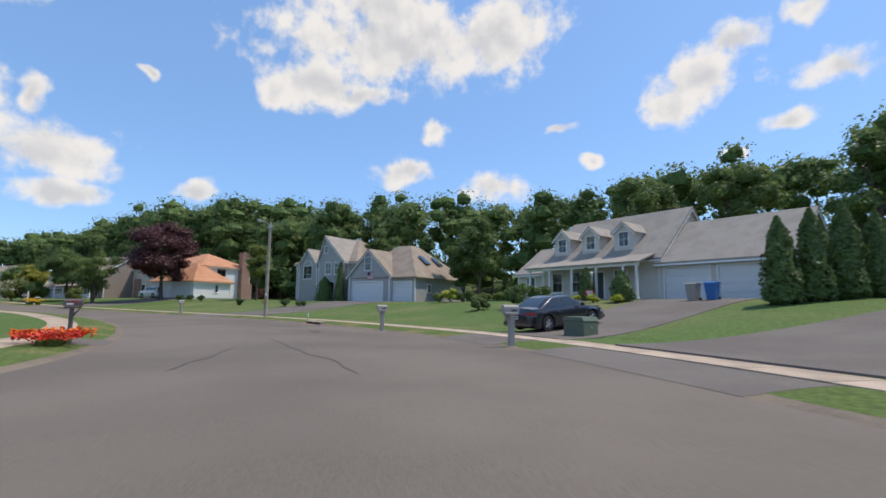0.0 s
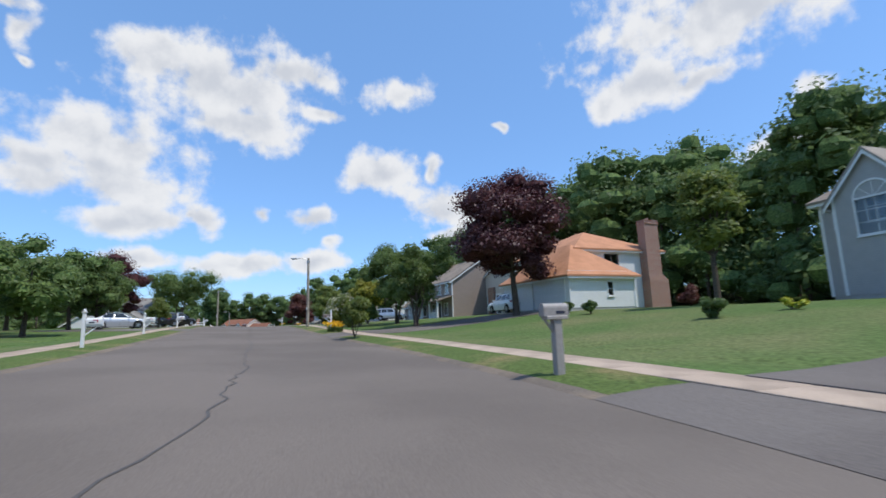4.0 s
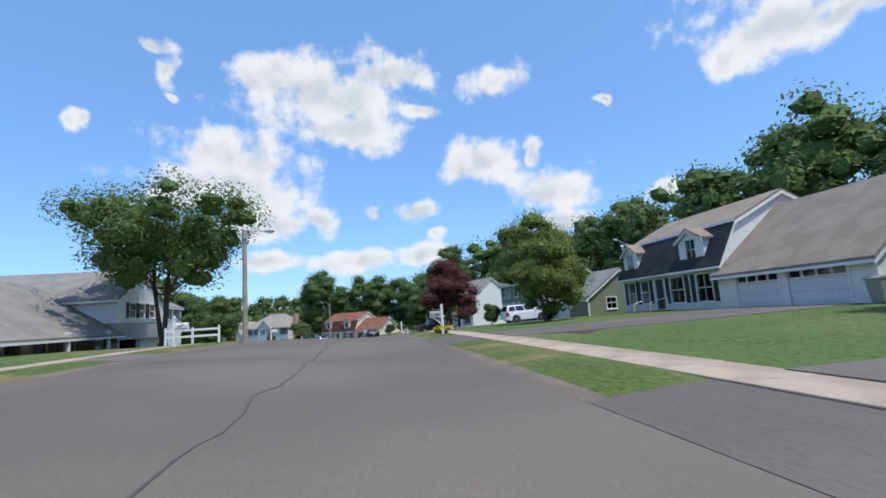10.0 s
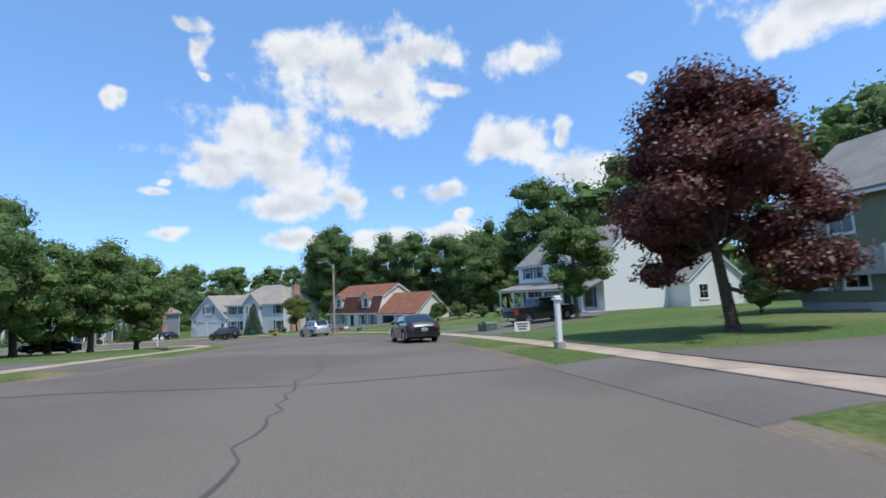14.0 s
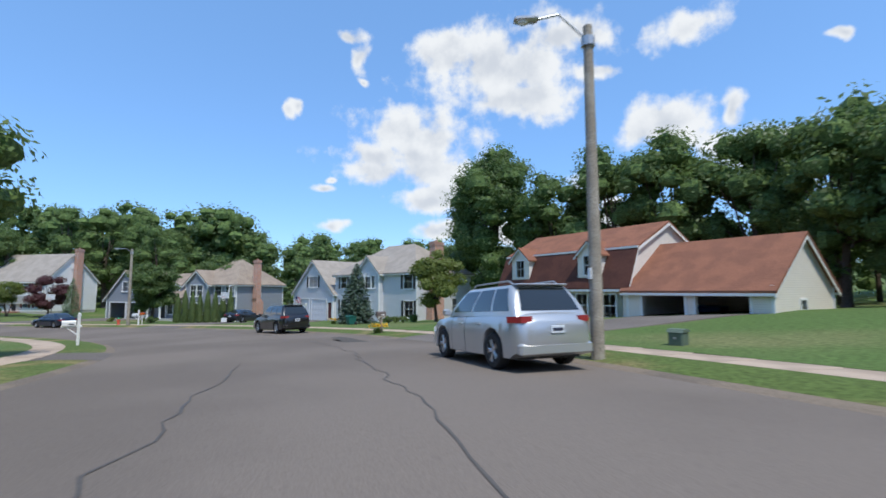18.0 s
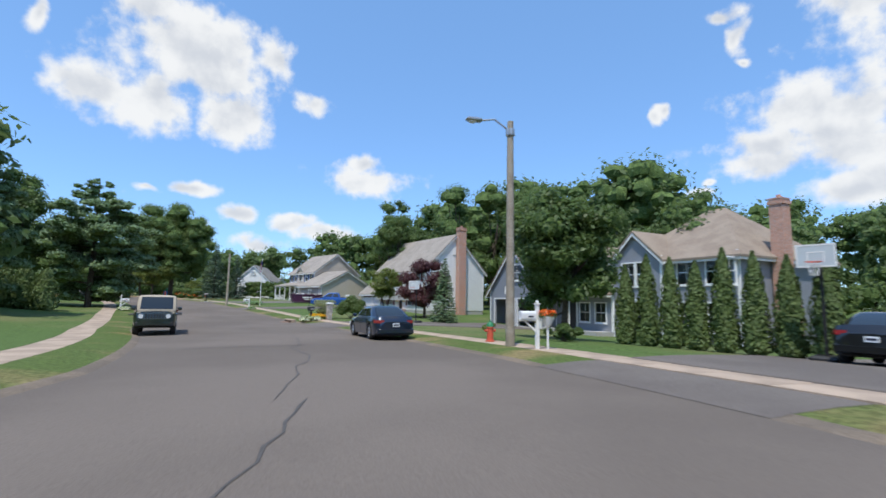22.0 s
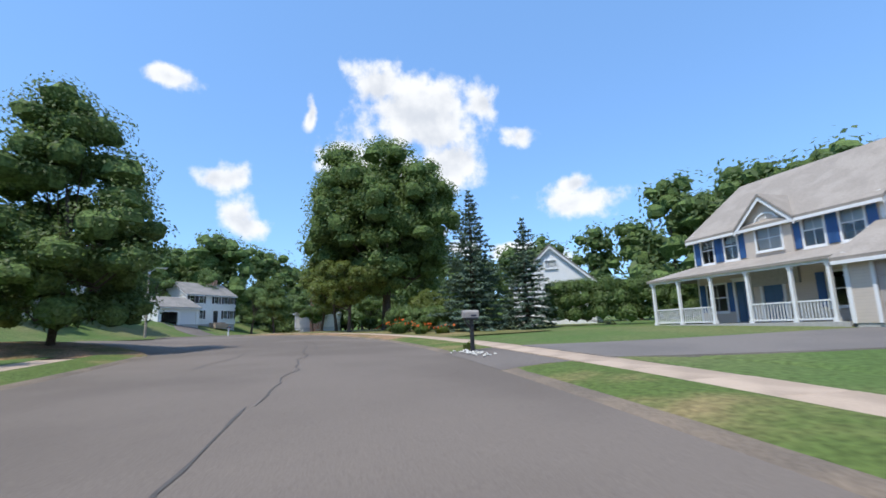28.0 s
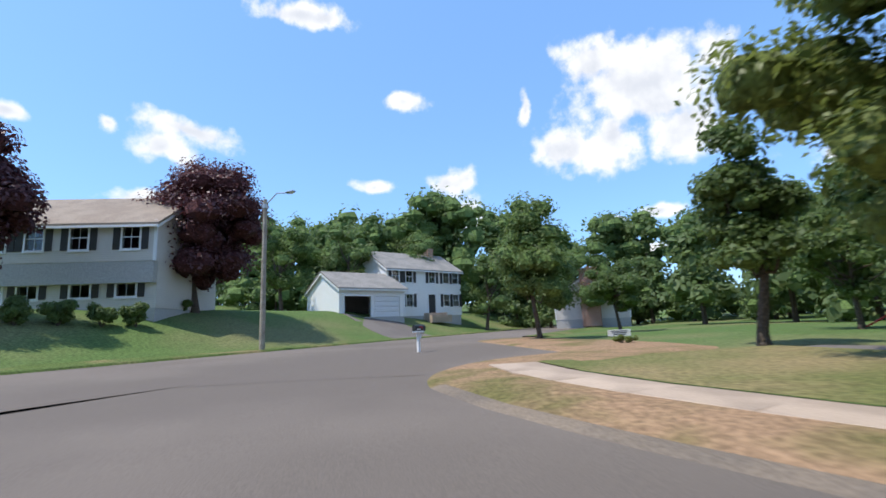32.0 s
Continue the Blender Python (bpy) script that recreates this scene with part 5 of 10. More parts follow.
# cape house with three dormers
h = thing("cape_house", "beige cape house with grey roof, three dormers, porch and two-bay garage", "house", at_house(17.72, 32.59, -58, 1.75))
build(h, -10.2, 0.7, 0, 10, 0, 3.2, "vinyl_beige", rows_of("f", (-8.6, -6.6, -2.4), 1.0, 0.7, 2.3, shut=None) + [("d", "f", -4.9, -3.9, 0.1, 2.2, {"mat": "door_dark"})])
gable(h, -10.2, 0.7, 0, 10, 3.2, 4.3, "x", "shingle_pale", "vinyl_beige", over=0.15)
slabs_roof(h, [[(-10.6, -2.1, 2.75), (0.4, -2.1, 2.75), (0.4, 0.1, 3.45), (-10.6, 0.1, 3.45)]], "shingle_pale", 0.12, "porch_roof")
Shape().box(-10.4, 0.2, -1.95, -1.75, 2.45, 2.66).done("porch_beam", "white", h)
Shape().box(-10.3, 0.2, -2.0, 0.0, -0.9, 0.08).done("porch_floor", "foundation", h)
for px in (-10.1, -7.9, -5.6, -3.3, -1.0, 0.05):
    post(h, px, -1.85, 0.08, 2.5, 0.07)
for dx in (-8.7, -5.7, -2.6):
    dormer(h, dx - 0.85, dx + 0.85, 0.9, 3.9, 5.55, 0.75, 2.6, "vinyl_beige", "shingle_pale", (dx - 0.4, dx + 0.4, 4.3, 5.4))
build(h, 0.7, 8.9, 0.0, 8, -0.1, 2.95, "vinyl_beige", [("g", "f", 1.1, 4.1, -0.1, 2.25, {}), ("g", "f", 4.7, 8.0, -0.1, 2.25, {})])
gable(h, 0.7, 8.9, 0, 8, 2.95, 3.1, "x", "shingle_pale", "vinyl_beige", ends=(False, True))
build(h, -14.8, -10.2, 1.5, 9, 0, 2.8, "vinyl_beige", [("w", "f", -13.6, -12.6, 0.8, 2.2, {}), ("w", "f", -11.6, -10.8, 0.1, 2.2, {"sash": False})])
gable(h, -14.8, -10.2, 1.5, 9, 2.8, 2.6, "x", "shingle_pale", "vinyl_beige", ends=(True, False))

# grey colonial with many gables
h = thing("grey_colonial", "large grey colonial house with many gables and three garage bays", "house", at_house(0.68, 54.47, -36.4, 1.43))
build(h, -10.2, -3.6, 0, 11, 0, 3.6, "vinyl_grey", [("g", "f", -9.55, -4.7, 0, 2.5, {}), ])
gable(h, -10.2, -3.6, 0, 8, 3.6, 3.1, "y", "shingle_brown", "vinyl_grey", over=0.4)
window(h, -7.6, -6.6, 4.0, 5.6, "f", (-10.2, -3.6, -0.03, 8), grid=(1, 2))
flag(h, "small striped flag hung below the gable window", w=0.9, h=0.9, at=pose(-7.0, -0.12, 2.85), sag=0.1)
build(h, -3.6, 0, 0.3, 12.5, 0, 3.2, "vinyl_grey", [("g", "f", -3.1, -0.5, 0, 2.45, {}), ("w", "r", 3.0, 3.7, 1.3, 2.2, {"sash": False}), ("w", "r", 8.6, 9.4, 0.9, 2.2, {})])
slabs_roof(h, [[(-10.5, 0.0, 3.05), (0.45, -0.15, 3.05), (-4.6, 5.6, 7.6), (-6.8, 5.6, 7.6)], [(0.45, -0.15, 3.05), (0.45, 13.0, 3.05), (-4.6, 7.4, 7.6), (-4.6, 5.6, 7.6)], [(0.45, 13.0, 3.05), (-10.5, 13.0, 3.05), (-6.8, 7.4, 7.6), (-4.6, 7.4, 7.6)], [(-10.5, 13.0, 3.05), (-10.5, 0.0, 3.05), (-6.8, 5.6, 7.6), (-6.8, 7.4, 7.6)], [(-6.8, 5.6, 7.6), (-4.6, 5.6, 7.6), (-4.6, 7.4, 7.6), (-6.8, 7.4, 7.6)]], "shingle_brown")
for k in (4.6, 7.6):
    Shape().add([(-1.35, k, 5.0), (-1.35, k + 1.1, 5.0), (-2.6, k + 0.9, 6.1), (-2.6, k - 0.1, 6.1), (-1.35, k, 4.9), (-1.35, k + 1.1, 4.9), (-2.6, k + 0.9, 6.0), (-2.6, k - 0.1, 6.0)], [(0, 1, 2, 3), (7, 6, 5, 4), (0, 4, 5, 1), (1, 5, 6, 2), (2, 6, 7, 3), (3, 7, 4, 0)]).done("skylight", "carglass", h)
build(h, -21.6, -10.2, 1.2, 12, 0.3, 5.6, "vinyl_grey", [("w", "f", -20.9, -20.1, 3.9, 5.2, {}), ("w", "f", -19.4, -18.6, 3.9, 5.2, {}), ("w", "f", -20.8, -19.8, 0.9, 2.5, {}), ("w", "f", -14.7, -13.6, 3.8, 5.3, {}), ("w", "f", -12.6, -11.6, 3.8, 5.3, {}), ("w", "f", -12.8, -11.8, 0.9, 2.5, {})])
hip(h, -21.6, -10.2, 1.2, 12, 5.6, 3.6, 4.5, "shingle_brown")
build(h, -16.2, -11.6, 0.3, 6, 0.3, 5.7, "vinyl_grey", [("w", "f", -14.9, -13.9, 3.7, 5.2, {}), ("w", "f", -13.2, -12.2, 3.7, 5.2, {}), ("w", "f", -14.4, -13.2, 0.9, 2.6, {})])
gable(h, -16.2, -11.6, 0.3, 7, 5.7, 3.3, "y", "shingle_pale", "vinyl_grey", ridge=-15.0)
window(h, -15.2, -14.6, 6.6, 7.5, "f", (0, 0, 0.27, 7), grid=(1, 2), sash=False)
build(h, -20.6, -17.0, 0.7, 5, 0.3, 5.3, "vinyl_grey", [("w", "f", -19.6, -18.0, 3.2, 4.9, {"arch": True, "grid": (2, 3), "sash": False})])
gable(h, -20.6, -17.0, 0.7, 6, 5.3, 2.1, "y", "shingle_pale", "vinyl_grey")

# white house with orange roof
h = thing("orange_roof_house", "white two-storey house with orange shingle roof and tall brick chimney", "house", at_house(-28.1, 80.2, -29, 1.8))
build(h, -10.0, 0, -7.6, 1.9, 0, 5.2, "vinyl_white", [("w", "r", -4.6, -3.0, 3.5, 4.6, {"grid": (2, 1), "sash": False})] + rows_of("f", (-8.5, -6.2), 1.0, 3.4, 4.6))
hip(h, -10.0, 0, -7.6, 1.9, 5.2, 2.2, 4.4, "shingle_orange")
build(h, -6.0, 3.2, -11.0, -4.7, 0, 2.75, "vinyl_white", [("w", "r", -7.4, -6.9, 0.9, 1.9, {"grid": (1, 2)}), ("g", "f", -1.5, 2.6, 0, 2.2, {})])
hip(h, -6.0, 3.2, -11.0, -4.7, 2.75, 2.6, 3.4, "shingle_orange")
chimney(h, 0.02, 0.85, -0.5, 1.1, -1.0, 7.6, "brick", (2.3, (0, 0.05, 0, 0.6)))
build(h, -23.0, -10.0, -5.0, 6, 0, 3.8, "vinyl_tan", [("w", "f", -21.5, -20.3, 0.9, 2.3, {}), ("d", "f", -18.0, -17.0, 0.1, 2.2, {}), ("w", "f", -14.6, -13.4, 0.9, 2.3, {})])
gable(h, -23.0, -10.0, -5.0, 6, 3.8, 2.9, "y", "shingle_pale", "vinyl_tan")
Shape().box(-19.6, -18.2, -5.3, -5.0, -0.6, 3.2).done("brick_pier", "brick", h)

# brown house behind the silver car
h = thing("brown_house", "brown house with rust-brown roof, open porch and garage", "house", at_house(-65.9, 89.5, -29, 1.35))
build(h, 0.2, 6.2, 0, 7, 0, 2.35, "vinyl_brown", [("g", "f", 0.6, 3.0, 0, 2.0, {"mat": "garage_tan", "lites": True}), ("g", "f", 3.5, 5.9, 0, 2.0, {"mat": "garage_tan", "lites": True})])
gable(h, 0.2, 6.2, 0, 7, 2.35, 2.9, "x", "shingle_brown", "vinyl_brown", ends=(True, False))
build(h, 6.2, 17, 0.5, 9, 0, 4.9, "vinyl_brown", rows_of("f", (7.8, 10.2, 13.0, 15.4), 1.0, 3.2, 4.5) + rows_of("f", (7.6, 11.0, 15.0), 1.1, 0.6, 2.0) + [("d", "f", 12.6, 13.5, 0.1, 2.1, {})])
gable(h, 6.2, 17, 0.5, 9, 4.9, 2.8, "x", "shingle_brown", "vinyl_brown")
slabs_roof(h, [[(6.0, -1.6, 2.3), (17.2, -1.6, 2.3), (17.2, 0.55, 2.95), (6.0, 0.55, 2.95)]], "shingle_brown", 0.12, "porch_roof")
Shape().box(6.1, 17, -1.5, 0.5, -0.9, 0.08).done("porch_floor", "foundation", h)
for px in (6.4, 9.0, 11.6, 14.2, 16.8):
    post(h, px, -1.4, 0.08, 2.2)
for a, b in ((6.5, 8.9), (9.1, 11.5), (14.3, 16.7)):
    railing(h, a, b, -1.4, 0.08)

# white gambrel house
def gambrel(house, x0, x1, y0, y1, z, brk, top, mats, wall, lap=0.75):
    """A gambrel roof: steep lower slopes to brk, then up to the ridge."""
    ym = (y0 + y1) / 2
    prof = [(y0 - 0.3, z - 0.02), (y0 + lap, brk), (ym, top), (y1 - lap, brk), (y1 + 0.3, z - 0.02)]
    for (ya, za), (yb, zb), m, nm in ((prof[0], prof[1], mats[0], "lower_roof"), (prof[1], prof[2], mats[1], "upper_roof"), (prof[2], prof[3], mats[1], "upper_roof"), (prof[3], prof[4], mats[0], "lower_roof")):
        slabs_roof(house, [[(x0 - 0.2, ya, za), (x1 + 0.2, ya, za), (x1 + 0.2, yb, zb), (x0 - 0.2, yb, zb)]], m, 0.13, nm)
    for x, s in ((x0, 1), (x1, -1)):
        Shape().prism([(y0, z), (y1, z), (y1 - lap - 0.1, brk - 0.12), (ym, top - 0.14), (y0 + lap + 0.1, brk - 0.12)], x, x + 0.18 * s, "x").done("gable_wall", wall, house)
        for (ya, za), (yb, zb) in zip(prof, prof[1:]):
            Shape().prism([(ya, za - 0.14), (yb, zb - 0.14), (yb, zb - 0.32), (ya, za - 0.32)], x - 0.22 * s, x - 0.19 * s, "x").done("rake_board", "white", house)
    Shape().box(x0 - 0.2, x1 + 0.2, y0 + lap - 0.12, y0 + lap + 0.02, brk - 0.16, brk - 0.03).box(x0 - 0.2, x1 + 0.2, y0 - 0.36, y0 - 0.24, z - 0.26, z - 0.12).done("cornice", "white", house)


h = thing("white_gambrel_house", "white gambrel house with charcoal lower roof, two dormers and garage", "house", at_house(-81.3, 97.3, -29, 1.55))
build(h, -10.0, 0, 0, 9, 0, 2.5, "vinyl_white", rows_of("f", (-8.9, -7.3), 0.85, 0.55, 2.05, shut="shut_black") + rows_of("f", (-3.9, -1.5), 1.25, 0.5, 2.05, shut="shut_black") + [("d", "f", -6.1, -5.2, 0.1, 2.1, {"mat": "door_dark"})])
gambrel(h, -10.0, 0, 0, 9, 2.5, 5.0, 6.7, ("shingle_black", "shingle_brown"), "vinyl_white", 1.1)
for dx, w in ((-8.8, 1.7), (-2.3, 2.1)):
    dormer(h, dx - w / 2, dx + w / 2, 0.05, 2.75, 4.35, 0.6, 1.6, "vinyl_white", "shingle_brown", (dx - 0.4, dx + 0.4, 3.0, 4.2))
Shape().box(-6.6, -4.7, -1.3, 0, -0.6, 0.05).box(-6.4, -4.9, -1.7, -1.3, -0.6, -0.12).done("steps", "brick", h)
for rx in (-6.55, -4.75):
    Shape().path([(rx, -0.2, 0.0), (rx, -0.2, 0.9), (rx, -1.5, 0.55), (rx, -1.5, -0.3)], 0.025).done("handrail", "white", h)
build(h, 0, 8.0, -0.3, 8.5, -0.35, 2.15, "vinyl_white", [("g", "f", 1.2, 3.7, -0.35, 1.75, {"lites": True}), ("g", "f", 4.2, 6.9, -0.35, 1.75, {"lites": True})])
gable(h, 0, 8.0, -0.3, 8.5, 2.15, 3.6, "x", "shingle_brown", "vinyl_white", ends=(False, True))

# green garrison colonial
h = thing("green_colonial", "grey-green colonial with overhanging upper storey and open garage", "house", at_house(-106.1, 110.8, -24, 0.92))
build(h, -10.2, 0, 0.35, 8.2, 0, 2.3, "vinyl_green", rows_of("f", (-9.2, -7.6), 0.9, 0.6, 1.95) + rows_of("f", (-2.6, -1.0), 1.0, 0.6, 1.95) + [("d", "f", -5.6, -4.6, 0.05, 2.05, {})], corners=False)
build(h, -10.2, 0, 0, 8.2, 2.3, 4.85, "vinyl_green", rows_of("f", (-9.4, -7.7, -5.2, -3.0, -1.1), 0.95, 2.95, 4.35))
gable(h, -10.2, 0, 0, 8.2, 4.85, 3.0, "x", "shingle_grey", "vinyl_green")
Shape().box(-0.02, 0.06, 3.6, 4.7, 6.35, 7.05).done("gable_vent", "vinyl_green", h)
Shape().box(-6.1, -4.1, -1.2, 0.3, -0.7, 0.04).done("steps", "foundation", h)
for px in (-6.0, -4.2):
    post(h, px, -0.1, 0.04, 2.3, 0.09)
build(h, 0, 10.5, 0.2, 7.4, -0.1, 2.2, "vinyl_green", [("g", "f", 1.3, 3.7, -0.1, 1.95, {"shut": False}), ("g", "f", 4.4, 6.9, -0.1, 1.95, {}), ("w", "r", 2.2, 3.2, 0.9, 1.9, {})])
gable(h, 0, 10.5, 0.2, 7.4, 2.2, 2.5, "x", "shingle_grey", "vinyl_green", ends=(False, True))
Shape().box(1.2, 3.8, 5.9, 6.1, -0.1, 1.2).box(1.4, 2.2, 4.9, 5.6, -0.1, 0.9).done("garage_shelves", "inner", h)
flag(h, "small striped flag beside the garage", w=0.7, h=0.5, at=pose(8.0, -0.5, 1.2), sag=0.5)

# white house behind the leaning tree
h = thing("white_garage_house", "white house with gable-end garage and grey roof", "house", at_house(-131, 134, -18, -0.55))
build(h, -10.6, 1.6, 0, 7, 0, 3.3, "vinyl_white", [("g", "f", -9.6, -4.2, 0, 2.3, {"lites": True}), ("w", "r", 1.2, 2.2, 1.2, 2.5, {}), ("w", "r", 4.2, 5.2, 1.2, 2.5, {})])
gable(h, -10.6, 1.6, 0, 7, 3.3, 2.6, "x", "shingle_grey", "vinyl_white")
build(h, -21.0, -8.6, 1.5, 11, 0, 6.0, "vinyl_white", rows_of("f", (-20, -17.5, -15, -12.4), 1.0, 3.8, 5.2) + rows_of("f", (-19.6, -16.4), 1.1, 0.8, 2.3))
gable(h, -21.0, -8.6, 1.5, 11, 6.0, 3.6, "x", "shingle_grey", "vinyl_white")

# white house with blue shutters and a long porch
def porch_house(house, wall, roofm, shut, w=13.5, stem=""):
    build(house, 0, w, 0, 9, 0, 5.4, wall, rows_of("f", (2.1, 4.4), 0.95, 3.5, 4.9, shut=shut, blind=0.5) + rows_of("f", (11.4,), 0.95, 3.5, 4.9, shut=shut) + rows_of("f", (1.6, 3.6), 1.0, 0.5, 2.2, shut=shut) + rows_of("f", (10.6, 12.4), 1.0, 0.5, 2.2, shut=shut) + [("d", "f", 6.6, 7.6, 0.05, 2.15, {"mat": "door_dark"})])
    gable(house, 0, w, 0, 9, 5.4, 3.4, "x", roofm, wall)


h = thing("porch_house", "white colonial with blue shutters, arched window and long shaded porch", "house", at_house(-147.8, 129.0, -12, -0.15))
build(h, 0.4, 14.5, 0, 9, 0, 5.35, "vinyl_white", rows_of("f", (2.3, 4.5), 0.95, 3.6, 5.0, shut="shut_blue", blind=0.5) + rows_of("f", (11.0, 13.2), 0.95, 3.6, 5.0, shut="shut_blue") + rows_of("f", (2.2, 4.6), 1.1, 0.4, 2.2, shut="shut_blue") + rows_of("f", (12.4,), 1.2, 0.4, 2.2, shut="shut_blue") + [("d", "f", 8.6, 9.8, 0.05, 2.15, {})])
gable(h, 0.4, 14.5, 0, 9, 5.35, 3.4, "x", "shingle_grey", "vinyl_white")
build(h, 5.6, 9.8, -0.25, 2, 3.0, 5.5, "vinyl_white", [("w", "f", 6.8, 8.6, 3.45, 4.75, {"arch": True, "grid": (2, 1), "sash": False})], corners=False)
gable(h, 5.6, 9.8, -0.25, 4.5, 5.5, 1.35, "y", "shingle_grey", "vinyl_white")
slabs_roof(h, [[(-1.0, -2.4, 2.3), (15.2, -2.4, 2.3), (15.0, 0.05, 3.1), (0.2, 0.05, 3.1)], [(-1.0, 3.0, 2.3), (-1.0, -2.4, 2.3), (0.2, 0.05, 3.1), (0.2, 3.0, 3.1)]], "shingle_grey", 0.12, "porch_roof")
Shape().box(-0.9, 15.0, -2.3, -2.15, 2.05, 2.24).done("porch_beam", "white", h)
Shape().box(-0.7, 15, -2.3, 0, -1.0, 0.05).done("porch_floor", "foundation", h)
for px in (-0.6, 2.3, 5.2, 8.1, 11.0, 14.0):
    post(h, px, -2.2, 0.05, 2.1)

# cream gambrel with red roof and open garage
h = thing("red_roof_house", "cream gambrel house with red roof, dormers and open two-bay garage", "house", at_house(-181.46, 118.51, 15, -2.72))
build(h, 0, 11.8, 0, 8.6, 0, 2.6, "vinyl_cream", rows_of("f", (1.25, 3.3), 0.85, 0.75, 2.15, shut="shut_green", blind=0.3) + rows_of("f", (8.2, 10.4), 0.9, 0.75, 2.15, shut="shut_green") + [("d", "f", 5.2, 6.1, 0.2, 2.15, {"mat": "door_dark"})])
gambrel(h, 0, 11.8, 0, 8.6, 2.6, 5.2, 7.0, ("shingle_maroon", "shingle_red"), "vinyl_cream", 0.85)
for dx in (2.3, 8.9):
    dormer(h, dx - 0.95, dx + 0.95, 0.0, 2.95, 4.9, 0.85, 1.4, "vinyl_cream", "shingle_red", (dx - 0.42, dx + 0.42, 3.45, 4.7))
window(h, 5.4, 6.3, 3.6, 4.9, "r", (0, 11.8, 0, 8.6))
Shape().box(4.6, 6.9, -1.0, 0, -0.7, 0.18).box(4.4, 7.1, -1.4, -1.0, -0.7, 0.02).done("steps", "brick", h)
Shape().box(4.95, 5.08, -0.08, 0.0, 0.2, 2.5).box(6.25, 6.38, -0.08, 0.0, 0.2, 2.5).box(4.85, 6.5, -0.14, 0.0, 2.3, 2.45).done("door_surround", "white", h)
build(h, 11.8, 19.5, -0.2, 7.2, 0, 2.65, "vinyl_cream", [("g", "f", 12.8, 15.3, 0, 2.1, {"shut": False}), ("g", "f", 15.9, 18.5, 0, 2.1, {"shut": False}), ("w", "r", 2.8, 3.5, 0.9, 1.9, {})])
gable(h, 11.8, 19.5, -0.2, 7.2, 2.65, 2.75, "x", "shingle_red", "vinyl_cream", ends=(False, True))
Shape().box(12.3, 14.3, 5.6, 6.6, 0, 1.4).box(16.2, 16.9, 5.2, 6.4, 0, 1.1).done("garage_clutter", "bin_blue", h)

# blue-grey colonial with hip roof
h = thing("blue_colonial", "blue-grey colonial with hip roof, brick chimney and gabled garage", "house", at_house(-208.95, 107.75, 30, -3.85))
build(h, 0, 14.9, 0, 9.5, 0, 5.9, "vinyl_blue", rows_of("f", (1.7, 4.3), 1.15, 3.9, 5.3, shut="shut_black") + rows_of("f", (13.6,), 1.4, 3.8, 5.35, shut="shut_black") + rows_of("f", (1.7, 4.2), 1.15, 0.7, 2.4, shut="shut_black") + rows_of("f", (13.7,), 1.4, 0.6, 2.4, shut="shut_black") + [("w", "r", 5.6, 6.3, 3.9, 5.3, {}), ("w", "r", 6.0, 6.8, 1.0, 2.6, {}), ("w", "r", 7.8, 8.5, 1.0, 2.6, {})])
hip(h, 0, 14.9, 0, 9.5, 5.9, 3.5, 5.0, "shingle_pale")
build(h, 5.4, 9.4, -0.7, 1, 0, 5.9, "vinyl_blue", [("w", "f", 6.1, 6.7, 3.9, 5.3, {"sash": False}), ("w", "f", 6.9, 7.9, 3.9, 5.2, {"arch": True, "sash": False}), ("w", "f", 8.1, 8.7, 3.9, 5.3, {"sash": False}), ("d", "f", 6.9, 7.9, 0.1, 2.2, {"mat": "white"})])
gable(h, 5.4, 9.4, -0.7, 4.6, 5.9, 1.9, "y", "shingle_pale", "vinyl_blue")
Shape().box(6.2, 8.6, -1.6, -0.7, -0.8, 0.08).done("steps", "brick", h)
chimney(h, 15.0, 15.8, 2.0, 3.5, -1.0, 9.0, "brick_pink", (2.5, (0, 0.05, 0.5, 0)))
build(h, -9.6, 0, -0.4, 9, -0.5, 3.5, "vinyl_blue", [("g", "f", -8.9, -5.6, -0.5, 2.4, {}), ("g", "f", -5.0, -1.6, -0.5, 2.4, {}), ("d", "f", -1.1, -0.25, 0.0, 2.05, {"mat": "door_red"})])
gable(h, -9.6, 0, -0.4, 9, 3.5, 4.3, "y", "shingle_pale", "vinyl_blue")
window(h, -5.7, -3.6, 4.1, 5.5, "f", (0, 0, -0.43, 9), shut="shut_black", grid=(2, 1), sash=False)
flag(h, "striped flag on a short staff at the garage", w=1.3, h=0.8, at=pose(-8.7, -0.7, 2.0), sag=0.3)

# slate house with a gabled open garage
h = thing("slate_house", "slate-blue house with hip roof, pink brick chimney and gabled garage", "house", at_house(-228, 76, 52, -4.25))
build(h, 0.4, 7.9, 0, 9, 0, 3.3, "vinyl_slate", [("g", "f", 1.15, 4.35, 0, 2.35, {"shut": False}), ("g", "f", 4.75, 7.6, 0, 2.35, {"shut": False})])
gable(h, 0.4, 7.9, 0, 9, 3.3, 3.75, "y", "shingle_brown", "vinyl_slate", over=0.6)
window(h, 3.6, 5.8, 4.0, 5.3, "f", (0, 0, -0.03, 9), grid=(2, 1))
Shape().box(1.6, 3.4, 7.0, 8.2, 0, 1.3).box(5.2, 6.4, 6.4, 7.6, 0, 1.0).done("garage_clutter", "inner", h)
build(h, 7.9, 13.9, 1.6, 9.5, 0.1, 3.1, "vinyl_slate", rows_of("f", (11.2, 12.8), 1.0, 0.75, 2.1) + [("d", "f", 9.3, 10.3, 0.15, 2.2, {})])
gable(h, 7.9, 13.9, 1.6, 9.5, 3.1, 3.6, "x", "shingle_brown", "vinyl_slate", ends=(False, False))
